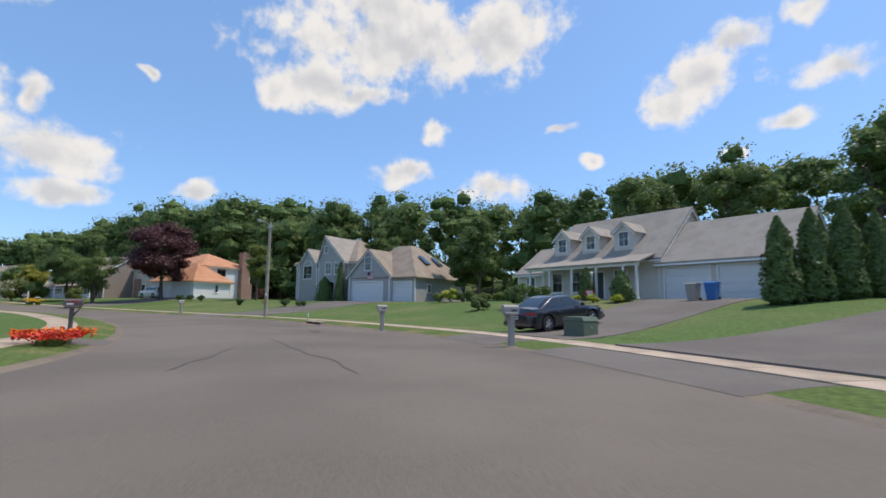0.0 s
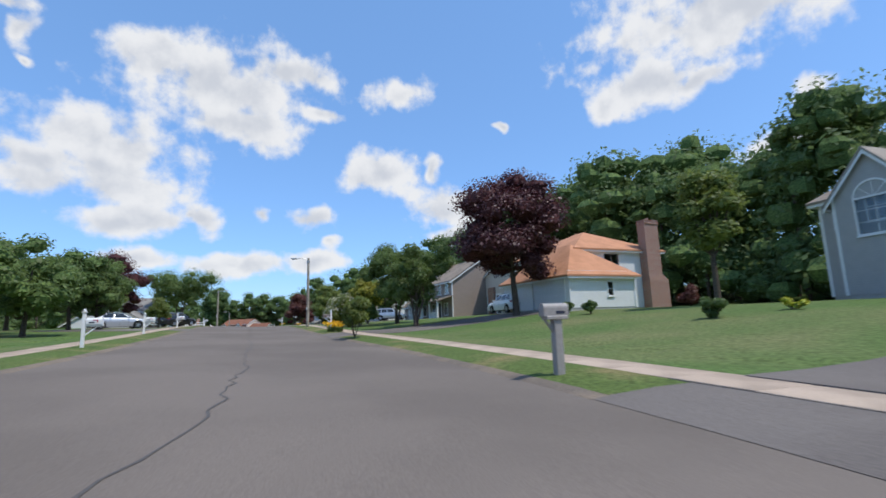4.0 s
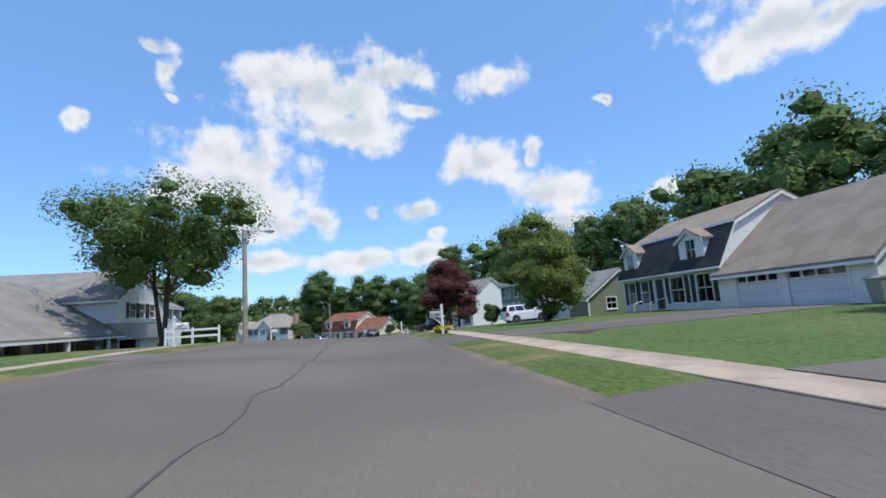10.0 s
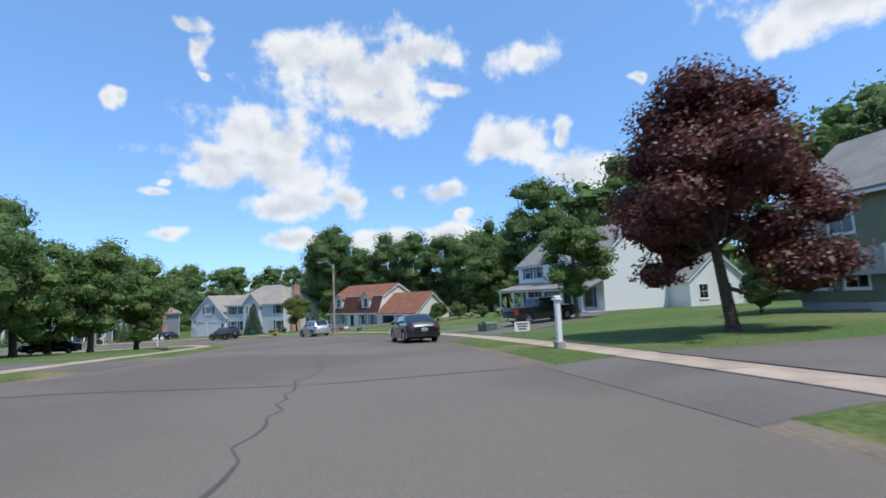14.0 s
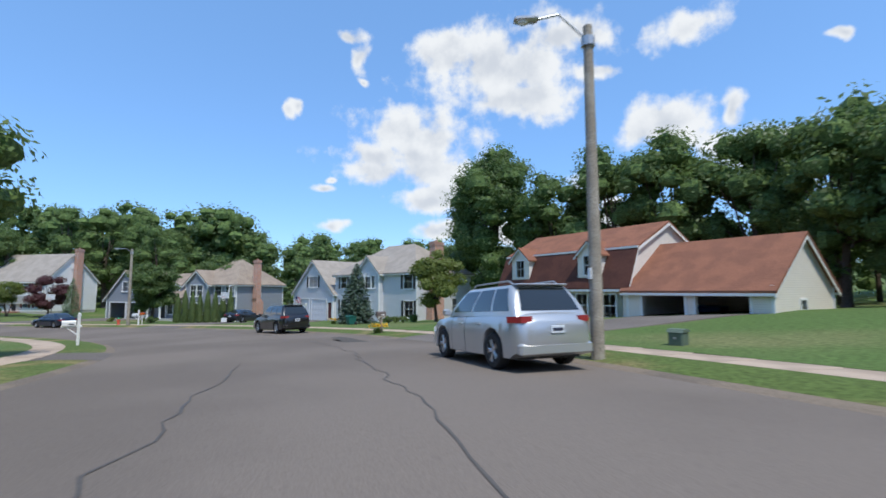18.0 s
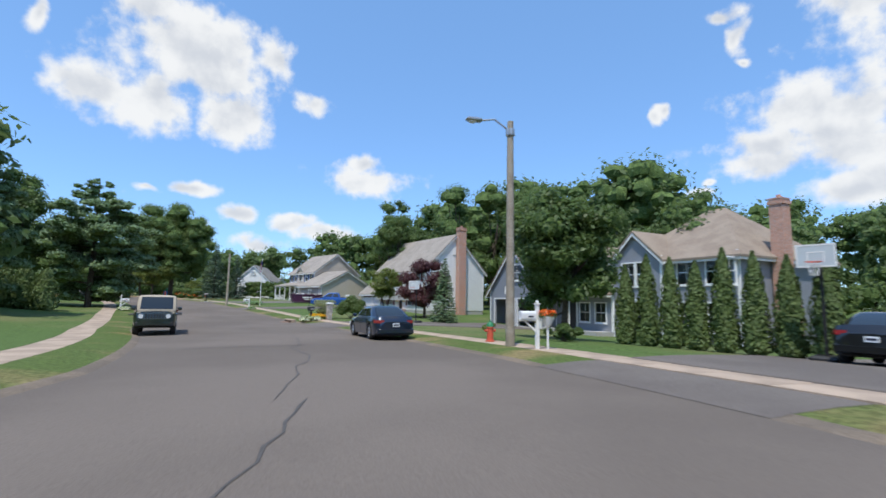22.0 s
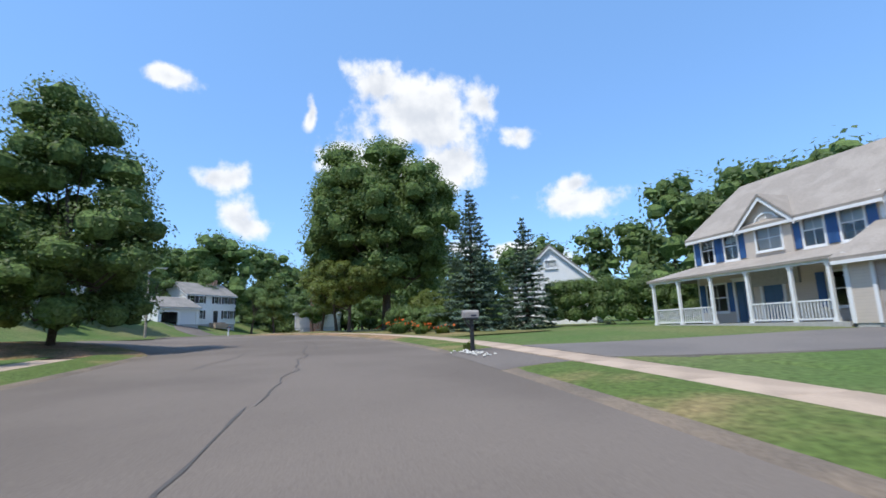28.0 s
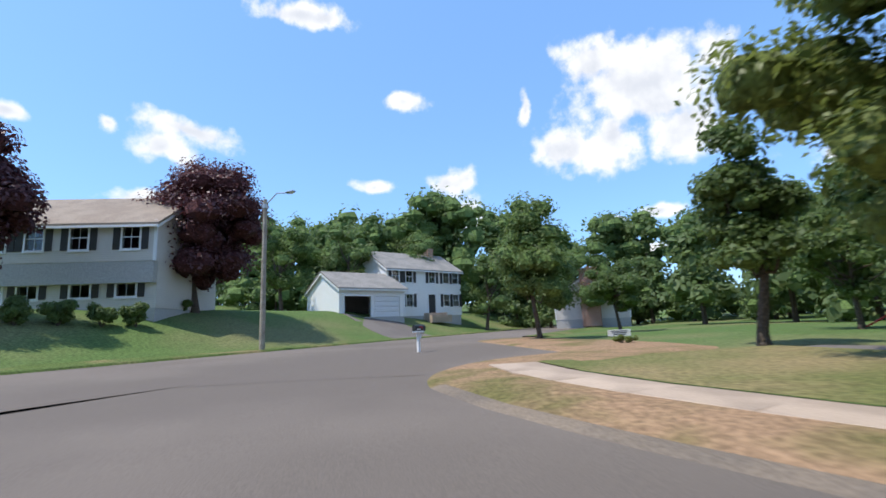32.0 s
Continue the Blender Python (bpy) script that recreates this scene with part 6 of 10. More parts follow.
dormer(h, 9.6, 12.2, 2.6, 3.5, 4.8, 0.4, 2.5, "vinyl_slate", "shingle_brown", (10.2, 11.6, 3.9, 4.7))
for px in (8.4, 10.8):
    post(h, px, 0.3, 0.1, 2.9, 0.1)
slabs_roof(h, [[(7.9, -0.1, 2.75), (13.9, -0.1, 2.75), (13.9, 1.7, 3.3), (7.9, 1.7, 3.3)]], "shingle_brown", 0.12, "porch_roof")
Shape().box(7.9, 13.9, 0.1, 1.6, -0.7, 0.12).done("porch_floor", "foundation", h)
build(h, 13.9, 22.3, 2.4, 12.0, -0.2, 5.2, "vinyl_slate", rows_of("f", (19.1, 21.0), 1.15, 3.35, 4.8) + rows_of("f", (19.1, 21.0), 1.15, 0.6, 2.2) + [("w", "r", 6.2, 7.1, 3.3, 4.7, {}), ("w", "r", 1.2, 2.1, 3.3, 4.7, {})])
hip(h, 13.9, 22.3, 2.4, 12.0, 5.2, 3.5, 3.6, "shingle_brown")
build(h, 13.9, 17.9, 1.7, 4.2, -0.2, 5.2, "vinyl_slate", rows_of("f", (15.3, 16.5), 1.0, 3.3, 4.8) + [("d", "f", 15.4, 16.4, 0.1, 2.2, {})])
gable(h, 13.9, 17.9, 1.7, 6.7, 5.2, 1.8, "y", "shingle_brown", "vinyl_slate")
chimney(h, 22.4, 23.1, 5.4, 6.25, -1.0, 8.3, "brick_pink", (2.4, (0, 0.05, 0, 0.5)))

# white garrison house with maroon shutters
h = thing("maroon_shutter_house", "white colonial with maroon shutters, grey roof and attached garage", "house", at_house(-238.0, 56.3, 61, -3.3))
build(h, 0, 12.0, 0.4, 8.6, 0, 2.35, "vinyl_white", rows_of("f", (1.6, 3.55), 0.9, 0.6, 1.95, shut="shut_maroon") + rows_of("f", (8.2, 10.4), 0.9, 0.6, 1.95, shut="shut_maroon") + [("d", "f", 5.6, 6.5, 0.1, 2.05, {"mat": "door_dark"})], corners=False)
build(h, 0, 12.0, 0, 8.6, 2.35, 4.9, "vinyl_white", rows_of("f", (1.2, 3.1, 5.4, 8.6, 10.6), 0.9, 3.35, 4.55, shut="shut_maroon"))
gable(h, 0, 12.0, 0, 8.6, 4.9, 4.2, "x", "shingle_pale", "vinyl_white")
Shape().box(12.02, 12.08, 3.9, 4.7, 6.6, 7.4).done("gable_vent", "white", h)
chimney(h, 12.1, 12.75, 4.3, 5.3, -0.8, 9.8, "brick_pink")
build(h, -7.0, 0, 1.2, 8.6, -0.1, 2.3, "vinyl_white", [("g", "f", -6.4, -3.7, -0.1, 1.95, {"lites": True}), ("g", "f", -3.2, -0.5, -0.1, 1.95, {"lites": True})])
gable(h, -7.0, 0, 1.2, 8.6, 2.3, 3.2, "x", "shingle_pale", "vinyl_white", ends=(True, False))
Shape().box(5.0, 7.2, -1.2, 0.4, -0.7, 0.05).done("steps", "brick", h)

# tan house with porch and blue shutters
h = thing("tan_porch_house", "tan colonial with grey roof, blue shutters and white-railed porch", "house", at_house(-249.2, 32.8, 69, -2.45))
build(h, -4.75, 4.5, 0, 8.8, 0, 5.05, "vinyl_tan", rows_of("f", (-3.85, -2.35), 0.75, 3.35, 4.75, shut="shut_blue", blind=0.4) + rows_of("f", (1.85, 3.4), 0.85, 3.35, 4.75, shut="shut_blue", blind=0.5) + rows_of("f", (-3.6,), 1.2, 0.7, 2.1, shut="shut_blue") + rows_of("f", (2.9,), 1.6, 0.7, 2.1, shut="shut_blue") + [("d", "f", -0.9, 0.1, 0.1, 2.15, {"mat": "door_blue"}), ("d", "f", -2.4, -1.6, 0.1, 2.15, {"mat": "door_blue"})])
gable(h, -4.75, 4.5, 0, 8.8, 5.05, 3.3, "x", "shingle_pale", "vinyl_tan")
build(h, -1.4, 1.0, -0.15, 2, 3.0, 5.1, "vinyl_tan", [("w", "f", -0.75, 0.5, 3.5, 4.6, {"arch": True, "grid": (2, 2), "sash": False})], corners=False)
gable(h, -1.4, 1.0, -0.15, 3.4, 5.1, 1.15, "y", "shingle_pale", "vinyl_tan")
slabs_roof(h, [[(-6.1, -2.4, 2.55), (4.0, -2.4, 2.55), (4.3, 0.05, 3.25), (-5.0, 0.05, 3.25)], [(-6.1, 4.0, 2.55), (-6.1, -2.4, 2.55), (-5.0, 0.05, 3.25), (-5.0, 4.0, 3.25)]], "shingle_pale", 0.12, "porch_roof")
Shape().box(-6.0, 3.9, -2.3, -2.15, 2.32, 2.5).done("porch_beam", "white", h)
Shape().box(-5.9, 4.2, -2.35, 0, -0.9, 0.06).done("porch_floor", "foundation", h)
for px in (-5.8, -3.9, -1.8, 0.2, 2.2, 3.7):
    post(h, px, -2.22, 0.06, 2.35, 0.065)
for a, b in ((-5.7, -4.0), (-3.8, -1.9), (0.3, 2.1), (2.3, 3.6)):
    railing(h, a, b, -2.22, 0.06)
build(h, 4.5, 12.0, -2.6, 6.5, 0, 2.55, "vinyl_tan", [("g", "f", 5.4, 8.0, 0, 2.1, {"mat": "garage_tan"}), ("g", "f", 8.7, 11.3, 0, 2.1, {"mat": "garage_tan"})])
gable(h, 4.5, 12.0, -2.6, 6.5, 2.55, 2.4, "x", "shingle_pale", "vinyl_tan", ends=(False, True))

# small white gable past the hedge
h = thing("white_gable_house", "white gable-fronted house with grey roof past a hedge", "house", at_house(-254.6, 15.4, 122, -2.3))
build(h, -3.8, 2.8, 0, 10, 0, 3.9, "vinyl_white", rows_of("f", (-2.6, 1.6), 1.0, 1.0, 2.4))
gable(h, -3.8, 2.8, 0, 10, 3.9, 3.0, "y", "shingle_grey", "vinyl_white")
window(h, -0.95, -0.05, 4.9, 5.5, "f", (0, 0, -0.03, 10), sash=False)

# white colonial facing the cross street
h = thing("white_colonial", "white colonial with black shutters and lower gabled garage", "house", at_house(-236.0, -49.3, -150, -0.1))
build(h, 0, 10.4, 0, 8, 0, 5.4, "vinyl_white", rows_of("f", (1.1, 2.9, 6.1, 8.2, 9.6), 0.85, 3.75, 5.05, shut="shut_black") + rows_of("f", (1.1, 2.9, 8.2, 9.6), 0.85, 1.05, 2.4, shut="shut_black") + [("d", "f", 5.5, 6.5, 0.3, 2.4, {})])
gable(h, 0, 10.4, 0, 8, 5.4, 2.3, "x", "shingle_grey", "vinyl_white")
chimney(h, 8.2, 9.0, 3.4, 4.2, 5.0, 8.4, "brick_pink")
Shape().box(4.8, 7.2, -1.2, 0, -0.8, 0.28).box(4.6, 7.4, -1.8, -1.2, -0.8, 0.0).done("steps", "concrete", h)
build(h, -7.2, 0, -3.2, 4.0, -0.1, 2.85, "vinyl_white", [("g", "f", -6.7, -3.9, -0.1, 1.9, {"shut": False}), ("g", "f", -3.4, -0.6, -0.1, 1.9, {})])
gable(h, -7.2, 0, -3.2, 4.0, 2.85, 1.75, "x", "shingle_grey", "vinyl_white")
flag(h, "small striped flag by the garage", w=0.8, h=0.5, at=pose(0.4, -0.6, 1.5), sag=0.6)

# pinkish garrison house across the cross street
h = thing("garrison_house", "pale garrison colonial with tan roof and black shutters", "house", at_house(-213.2, -27.4, 176, 0.35))
build(h, -6.0, 9.2, 0.4, 8.6, 0, 2.6, "vinyl_beige", rows_of("f", (-4, -1.2, 2.5, 5.2, 7.6), 1.0, 0.7, 2.1, shut="shut_black") + [("d", "f", 0.2, 1.2, 0.1, 2.15, {"mat": "door_blue"})], corners=False)
build(h, -6.0, 9.2, 0, 8.6, 2.6, 4.9, "vinyl_beige", rows_of("f", (-4.2, -1.6, 1.0, 2.9, 5.2, 7.9), 0.9, 3.3, 4.6, shut="shut_black"))
gable(h, -6.0, 9.2, 0, 8.6, 4.9, 2.5, "x", "shingle_brown", "vinyl_beige")

# split-level across the street
h = thing("split_level_house", "white split-level house with grey roof and brick porch front", "house", at_house(-111.5, 71.5, 151, 1.1))
build(h, -12.5, -1.0, 0, 9, 0, 2.1, "vinyl_white", rows_of("f", (-11.2, -9.4, -7.4), 1.1, 0.5, 1.7) + [("d", "f", -5.2, -4.3, 0, 1.95, {})])
gable(h, -12.5, -1.0, 0, 9, 2.1, 2.9, "x", "shingle_grey", "vinyl_white", over=1.2)
Shape().box(-6.6, -2.0, -0.04, 0.0, -0.3, 1.9).done("brick_front", "brick", h)
for px in (-2.6, -6.8):
    post(h, px, -1.1, -0.2, 1.6)
build(h, -1.0, 6.6, -0.4, 10, -0.5, 2.1, "brick", [("g", "f", 0.2, 2.9, -0.5, 1.5, {"shut": False}), ("g", "f", 3.5, 6.1, -0.5, 1.5, {})], corners=False)
build(h, -1.0, 6.6, -0.8, 10, 2.1, 4.0, "vinyl_white", rows_of("f", (1.2, 2.6, 4.4), 0.9, 2.5, 3.5, shut="shut_black"))
gable(h, -1.0, 6.6, -0.8, 10, 4.0, 2.2, "y", "shingle_grey", "vinyl_white")

h = thing("white_ranch_house", "white two-storey house with grey roof and plain end wall", "house", at_house(-130.5, 76.5, 156, 0.9))
build(h, 0, 9.5, 0, 8, -0.3, 4.6, "vinyl_white", rows_of("f", (1.6, 4.4, 7.6), 1.0, 3.0, 4.2, shut="shut_black") + rows_of("f", (2.0, 7.2), 1.0, 0.6, 2.0))
gable(h, 0, 9.5, 0, 8, 4.6, 2.1, "x", "shingle_grey", "vinyl_white")

h = thing("screened_house", "white house with tan roof half hidden by street trees", "house", at_house(-75.0, 38.5, 151, 1.3))
build(h, 0, 13, 0, 9, -0.3, 5.2, "vinyl_white", rows_of("f", (1.6, 4.4, 7.6, 11), 1.0, 3.4, 4.7, shut="shut_black") + rows_of("f", (2.0, 7.2, 11), 1.0, 0.7, 2.2, shut="shut_black") + [("d", "f", 4.6, 5.6, 0, 2.1, {})])
gable(h, 0, 13, 0, 9, 5.2, 3.0, "x", "shingle_brown", "vinyl_white")
h = thing("screened_house", "pale house with grey roof behind clipped trees", "house", at_house(-46.0, 22.5, 146, 0.5))
build(h, 0, 13, 0, 9, -0.3, 5.2, "vinyl_cream", rows_of("f", (1.6, 4.4, 7.6, 11), 1.0, 3.4, 4.7, shut="shut_black") + rows_of("f", (2.0, 7.2, 11), 1.0, 0.7, 2.2, shut="shut_black") + [("d", "f", 4.6, 5.6, 0, 2.1, {})])
gable(h, 0, 13, 0, 9, 5.2, 3.0, "x", "shingle_grey", "vinyl_cream")
h = thing("brick_end_house", "low beige house with brick end wall past the corner trees", "house", at_house(-262, -46, -120, -1.2))
build(h, 0, 11, 0, 8, 0, 3.0, "vinyl_beige", rows_of("f", (2, 5, 9), 1.1, 0.8, 2.1))
gable(h, 0, 11, 0, 8, 3.0, 2.2, "x", "shingle_grey", "vinyl_beige")
chimney(h, -0.9, -0.05, 3, 5, -0.8, 5.6, "brick")
h = thing("white_garage", "white single garage at the end of a shaded drive", "garage", at_house(-268, -2, 95, -1.9))
build(h, 0, 7, 0, 7, 0, 2.9, "vinyl_white", [("g", "f", 1.0, 4.0, 0, 2.2, {})])
gable(h, 0, 7, 0, 7, 2.9, 1.9, "x", "shingle_grey", "vinyl_white")
h = thing("small_shed", "small white shed with pale roof behind the house", "shed", at_house(-236.6, 74.4, 60, -4.2))
build(h, 0, 4.0, 0, 3, 0, 1.5, "vinyl_white", [("w", "f", 1.4, 2.2, 0.5, 1.2, {})])
gable(h, 0, 4.0, 0, 3, 1.5, 0.8, "x", "shingle_pale", "vinyl_white")

# drives
def hp(x, y, turn, lx, ly=-0.1):
    c, s = math.cos(radians(turn)), math.sin(radians(turn))
    return x + lx * c - ly * s, y + lx * s + ly * c


drive(13.0, 16.4, hp(17.72, 32.59, -58, 8.2), hp(17.72, 32.59, -58, 0.9))
drape("drive", spot(5.6, 7.9), spot(11.2, 7.6), (30, 9.5), (30, 16.8), "drive", "wide asphalt drive leading up beside the hedge", 26, 8, 0.06)
drive(43.2, 47.4, hp(0.68, 54.47, -36.4, 0), hp(0.68, 54.47, -36.4, -10))
drive(69.5, 74.6, (-30.5, 72.5), (-36.5, 75.8))
drive(104.2, 109.8, hp(-65.9, 89.5, -29, 6), hp(-65.9, 89.5, -29, 0.3))
drive(120.3, 124.6, hp(-81.3, 97.3, -29, 7.5, -0.5), hp(-81.3, 97.3, -29, 0.6, -0.5))
drive(149.5, 154.8, hp(-106.1, 110.8, -24, 7.2), hp(-106.1, 110.8, -24, 1.0))
drive(167.5, 171.5, hp(-131, 134, -18, -4), hp(-131, 134, -18, -10))
drive(176.0, 180.4, (-129.5, 121), (-134.5, 123.5), "pale_drive")
drive(202.5, 206.6, hp(-181.46, 118.51, 15, 18.6, -0.4), hp(-181.46, 118.51, 15, 12.6, -0.4))
drive(234.0, 239.2, hp(-208.95, 107.75, 30, -1.4, -0.5), hp(-208.95, 107.75, 30, -9.2, -0.5))
drive(258.6, 263.6, hp(-228, 76, 52, 8), hp(-228, 76, 52, 0.8))
drive(284.4, 288.0, hp(-238.0, 56.3, 61, 0, 1.1), hp(-238.0, 56.3, 61, -7, 1.1))
drive(302.6, 307.6, hp(-249.2, 32.8, 69, 11.6, -2.8), hp(-249.2, 32.8, 69, 5, -2.8), "pale_drive")
drive(84.0, 89.5, (-66, 46), (-71, 49), "pale_drive", -1, "worn pale drive with a parked car")
drive(100.0, 104.5, (-80, 53), (-84.5, 55.5), "drive", -1)
drive(160.0, 164.0, (-135, 80), (-139, 82), "drive", -1)
_a = CROSS_AT + CROSS_OUT * 5.2
drape("drive", tuple(_a + CROSS_WAY * 14.5), tuple(_a + CROSS_WAY * 20.5), hp(-236.0, -49.3, -150, -7, -3.3), hp(-236.0, -49.3, -150, -0.4, -3.3), "drive", "asphalt drive climbing to a white garage")


# ---- vehicles ----
def curve(pts):
    xs, zs = [p[0] for p in pts], [p[1] for p in pts]
    return lambda y: float(np.interp(y, xs, zs))


CARS = {
    "sedan": dict(L=4.75, W=1.82, H=1.45, clear=0.2, top=((-2.37, 0.78), (-2.25, 0.98), (-1.4, 1.0), (1.0, 0.94), (1.9, 0.82), (2.25, 0.72), (2.37, 0.55)), base=(-1.85, 1.0), roof=(-0.95, 0.2), wheels=(-1.42, 1.38), r=0.325, low=0.93),
    "suv": dict(L=4.62, W=1.84, H=1.69, clear=0.24, top=((-2.31, 0.95), (-2.22, 1.08), (-1.0, 1.08), (1.0, 1.04), (1.75, 0.96), (2.15, 0.86), (2.31, 0.62)), base=(-2.2, 1.1), roof=(-1.8, 0.3), wheels=(-1.36, 1.36), r=0.36, low=1.05),
    "full_suv": dict(L=5.2, W=2.02, H=1.9, clear=0.28, top=((-2.6, 1.1), (-2.53, 1.2), (-1.0, 1.2), (1.1, 1.16), (2.1, 1.1), (2.5, 1.0), (2.6, 0.7)), base=(-2.5, 1.2), roof=(-2.3, 0.5), wheels=(-1.5, 1.5), r=0.39, low=1.18),
    "pickup": dict(L=5.7, W=1.95, H=1.86, clear=0.32, top=((-2.85, 1.15), (-2.8, 1.22), (-0.85, 1.22), (1.2, 1.16), (2.3, 1.1), (2.75, 1.0), (2.85, 0.7)), base=(-0.85, 1.45), roof=(-0.62, 0.65), wheels=(-1.75, 1.75), r=0.39, low=1.18),
    "jeep": dict(L=4.1, W=1.72, H=1.82, clear=0.36, top=((-2.05, 1.05), (-1.95, 1.12), (0.6, 1.12), (0.65, 1.08), (1.7, 1.02), (2.0, 1.0), (2.05, 0.75)), base=(-1.95, 0.72), roof=(-1.85, 0.42), wheels=(-1.25, 1.25), r=0.4, low=1.1),
}


def car(kind, name, label, at, colour, clad=False, rails=False, cabin_mat=None, group="", rim_mat="alloy"):
    d = CARS[kind]
    L, W, H, r = d["L"], d["W"] / 2, d["H"], d["r"]
    t = thing(name, label, "pickup truck" if kind == "pickup" else "car", at, group)
    top = curve(d["top"])
    arch = r + 0.07

    def width(y):
        k = min(1.0, (L / 2 - abs(y)) / 0.55)
        return W * (0.80 + 0.20 * math.sqrt(max(0, 1 - (1 - k) ** 2))) - 0.02

    def under(y):
        b = d["clear"] + (0.10 if abs(y) > L / 2 - 0.25 else 0)
        for yw in d["wheels"]:
            if abs(y - yw) < arch:
                b = max(b, r + math.sqrt(arch ** 2 - (y - yw) ** 2))
        return b

    ys = set(np.round(np.linspace(-L / 2, L / 2, 30), 3)) | {round(-L / 2 + 0.05, 3), round(L / 2 - 0.05, 3)}
    for yw in d["wheels"]:
        ys |= set(np.round(yw + arch * np.cos(np.linspace(0, math.pi, 13)), 3)) | {round(yw - arch - 0.004, 3), round(yw + arch + 0.004, 3)}
    ys = sorted(ys)

    def section(y):
        w, z1, zb = width(y), top(y), under(y)
        zb = min(zb, z1 - 0.1)
        zm = max(zb + 0.03, 0.62 * z1)
        zs = max(zm + 0.02, z1 - 0.13)
        box_like = kind in ("pickup", "jeep", "full_suv")
        half = [(0, zb), (w - 0.16, zb), (w - 0.03, zb + 0.015), (w, zm), (w - 0.025, zs), (w - (0.05 if box_like else 0.09), z1 - 0.02), (w * 0.62, z1 + 0.015), (0, z1 + 0.03)]
        return [(x, y, z) for x, z in half] + [(-x, y, z) for x, z in half[-2:0:-1]]

    b = Shape()
    rows_ = [section(y) for y in ys]
    n = len(rows_[0])
    f = [(i * n + j, i * n + (j + 1) % n, (i + 1) * n + (j + 1) % n, (i + 1) * n + j) for i in range(len(ys) - 1) for j in range(n)]
    b.add([p for q in rows_ for p in q], [q[::-1] for q in f])
    for end, y_end in ((rows_[0], -L / 2 - 0.035), (rows_[-1], L / 2 + 0.035)):
        zc = sum(p[2] for p in end) / n
        inner_ring = [(x * 0.93, y_end, zc + (z - zc) * 0.86) for x, y, z in end]

        b.add(end + inner_ring, [(j, (j + 1) % n, n + (j + 1) % n, n + j) if y_end < 0 else (n + j, n + (j + 1) % n, (j + 1) % n, j) for j in range(n)] + [tuple(range(n, 2 * n)) if y_end < 0 else tuple(range(2 * n - 1, n - 1, -1))])
    body = b.done("body", colour, t, smooth=True)
    # underside and wheel wells
    u = Shape().box(-W + 0.2, W - 0.2, -L / 2 + 0.3, L / 2 - 0.3, d["clear"] - 0.02, d["low"] - 0.1)
    u.done("underbody", "trimblack", t)
    # cabin
    (b0, b1), (r0, r1) = d["base"], d["roof"]
    zl, zr = d["low"] - 0.02, H - 0.055
    wl_, wr_ = W - 0.09, W - (0.12 if kind == "jeep" else 0.29)
    foot = [(-wl_, b0), (wl_, b0), (wl_, b1), (-wl_, b1)]
    head = [(-wr_, r0), (wr_, r0), (wr_, r1), (-wr_, r1)]
    c = Shape()
    cut, turns = (0.16, 4) if kind != "jeep" else (0.07, 2)

    def ring(v, inset=1.0, z=None):
        """The cabin's outline at a share v of its height, with rounded corners; inset shrinks it into the roof."""
        bow = 0.035 * 4 * v * (1 - v)
        out, mid_y = [], (b0 + b1) / 2 + ((r0 + r1) / 2 - (b0 + b1) / 2) * v
        for i, ((x0, y0), (x1, y1)) in enumerate(zip(foot, head)):
            x, y = x0 + (x1 - x0) * v, y0 + (y1 - y0) * v
            sx, sy = (1 if x0 > 0 else -1), (1 if i > 1 else -1)
            x, y = x + bow * sx, y + bow * sy
            k = cut * (0.6 + 0.4 * v)
            angles = [q / turns * math.pi / 2 for q in range(turns + 1)]
            if sx * sy < 0:
                angles = angles[::-1]
            corner = [(x - sx * k * (1 - math.cos(a)), y - sy * k * (1 - math.sin(a))) for a in angles]

            out += corner
        order = sorted(out, key=lambda q: math.atan2((q[1] - mid_y) / (abs(b1 - b0)), q[0] / W))
        return [(x * inset, mid_y + (y - mid_y) * inset, (zl + (zr - zl) * v) if z is None else z) for x, y in order]

    rings = [ring(v) for v in (0.0, 0.25, 0.5, 0.75, 0.92)] + [ring(0.98, 0.985)]
    rings += [ring(1.0, f, zr + 0.055 * (1 - f ** 3)) for f in (0.95, 0.86, 0.7, 0.45, 0.15)]
    pts = [p for q in rings for p in q]
    m = len(rings[0])
    c.add(pts, [(i * m + j, i * m + (j + 1) % m, (i + 1) * m + (j + 1) % m, (i + 1) * m + j) for i in range(len(rings) - 1) for j in range(m)])
    c.add(rings[-1], [tuple(range(m))])
    cabin = c.done("cabin", cabin_mat or colour, t, smooth=True)

    def pane(name, corners, lo, hi, a, e, mat="carglass"):
        """Glass set in a quarter of a cabin side: from fraction a to e along it, lo to hi up it."""
        A, B, C, D = [Vector(p) for p in corners]

        def on(s, v):
            p = A.lerp(B, s).lerp(D.lerp(C, s), v)
            return p + nrm * (0.006 + 0.035 * 4 * v * (1 - v))
        nrm = (B - A).cross(D - A).normalized()
        mid = (A + B + C + D) / 4
        if nrm.dot(mid - Vector((0, (b0 + b1) / 2, mid.z))) < 0:
            nrm = -nrm
        s = Shape()
        v, fs = [], []
        for i in range(5):
            for j in range(3):
                v.append(on(a + (e - a) * i / 4, lo + (hi - lo) * j / 2))
        for i in range(4):
            for j in range(2):
                k = i * 3 + j
                fs.append((k, k + 3, k + 4, k + 1))
        s.add(v, fs)
        return s.done(name, mat, cabin, smooth=True)

    P = [Vector((*p, zl)) for p in foot] + [Vector((*p, zr)) for p in head]
    pane("windshield", (P[3], P[2], P[6], P[7]), 0.10, 0.93, 0.07, 0.93)
    pane("rear_window", (P[0], P[1], P[5], P[4]), 0.16, 0.90, 0.09, 0.91)
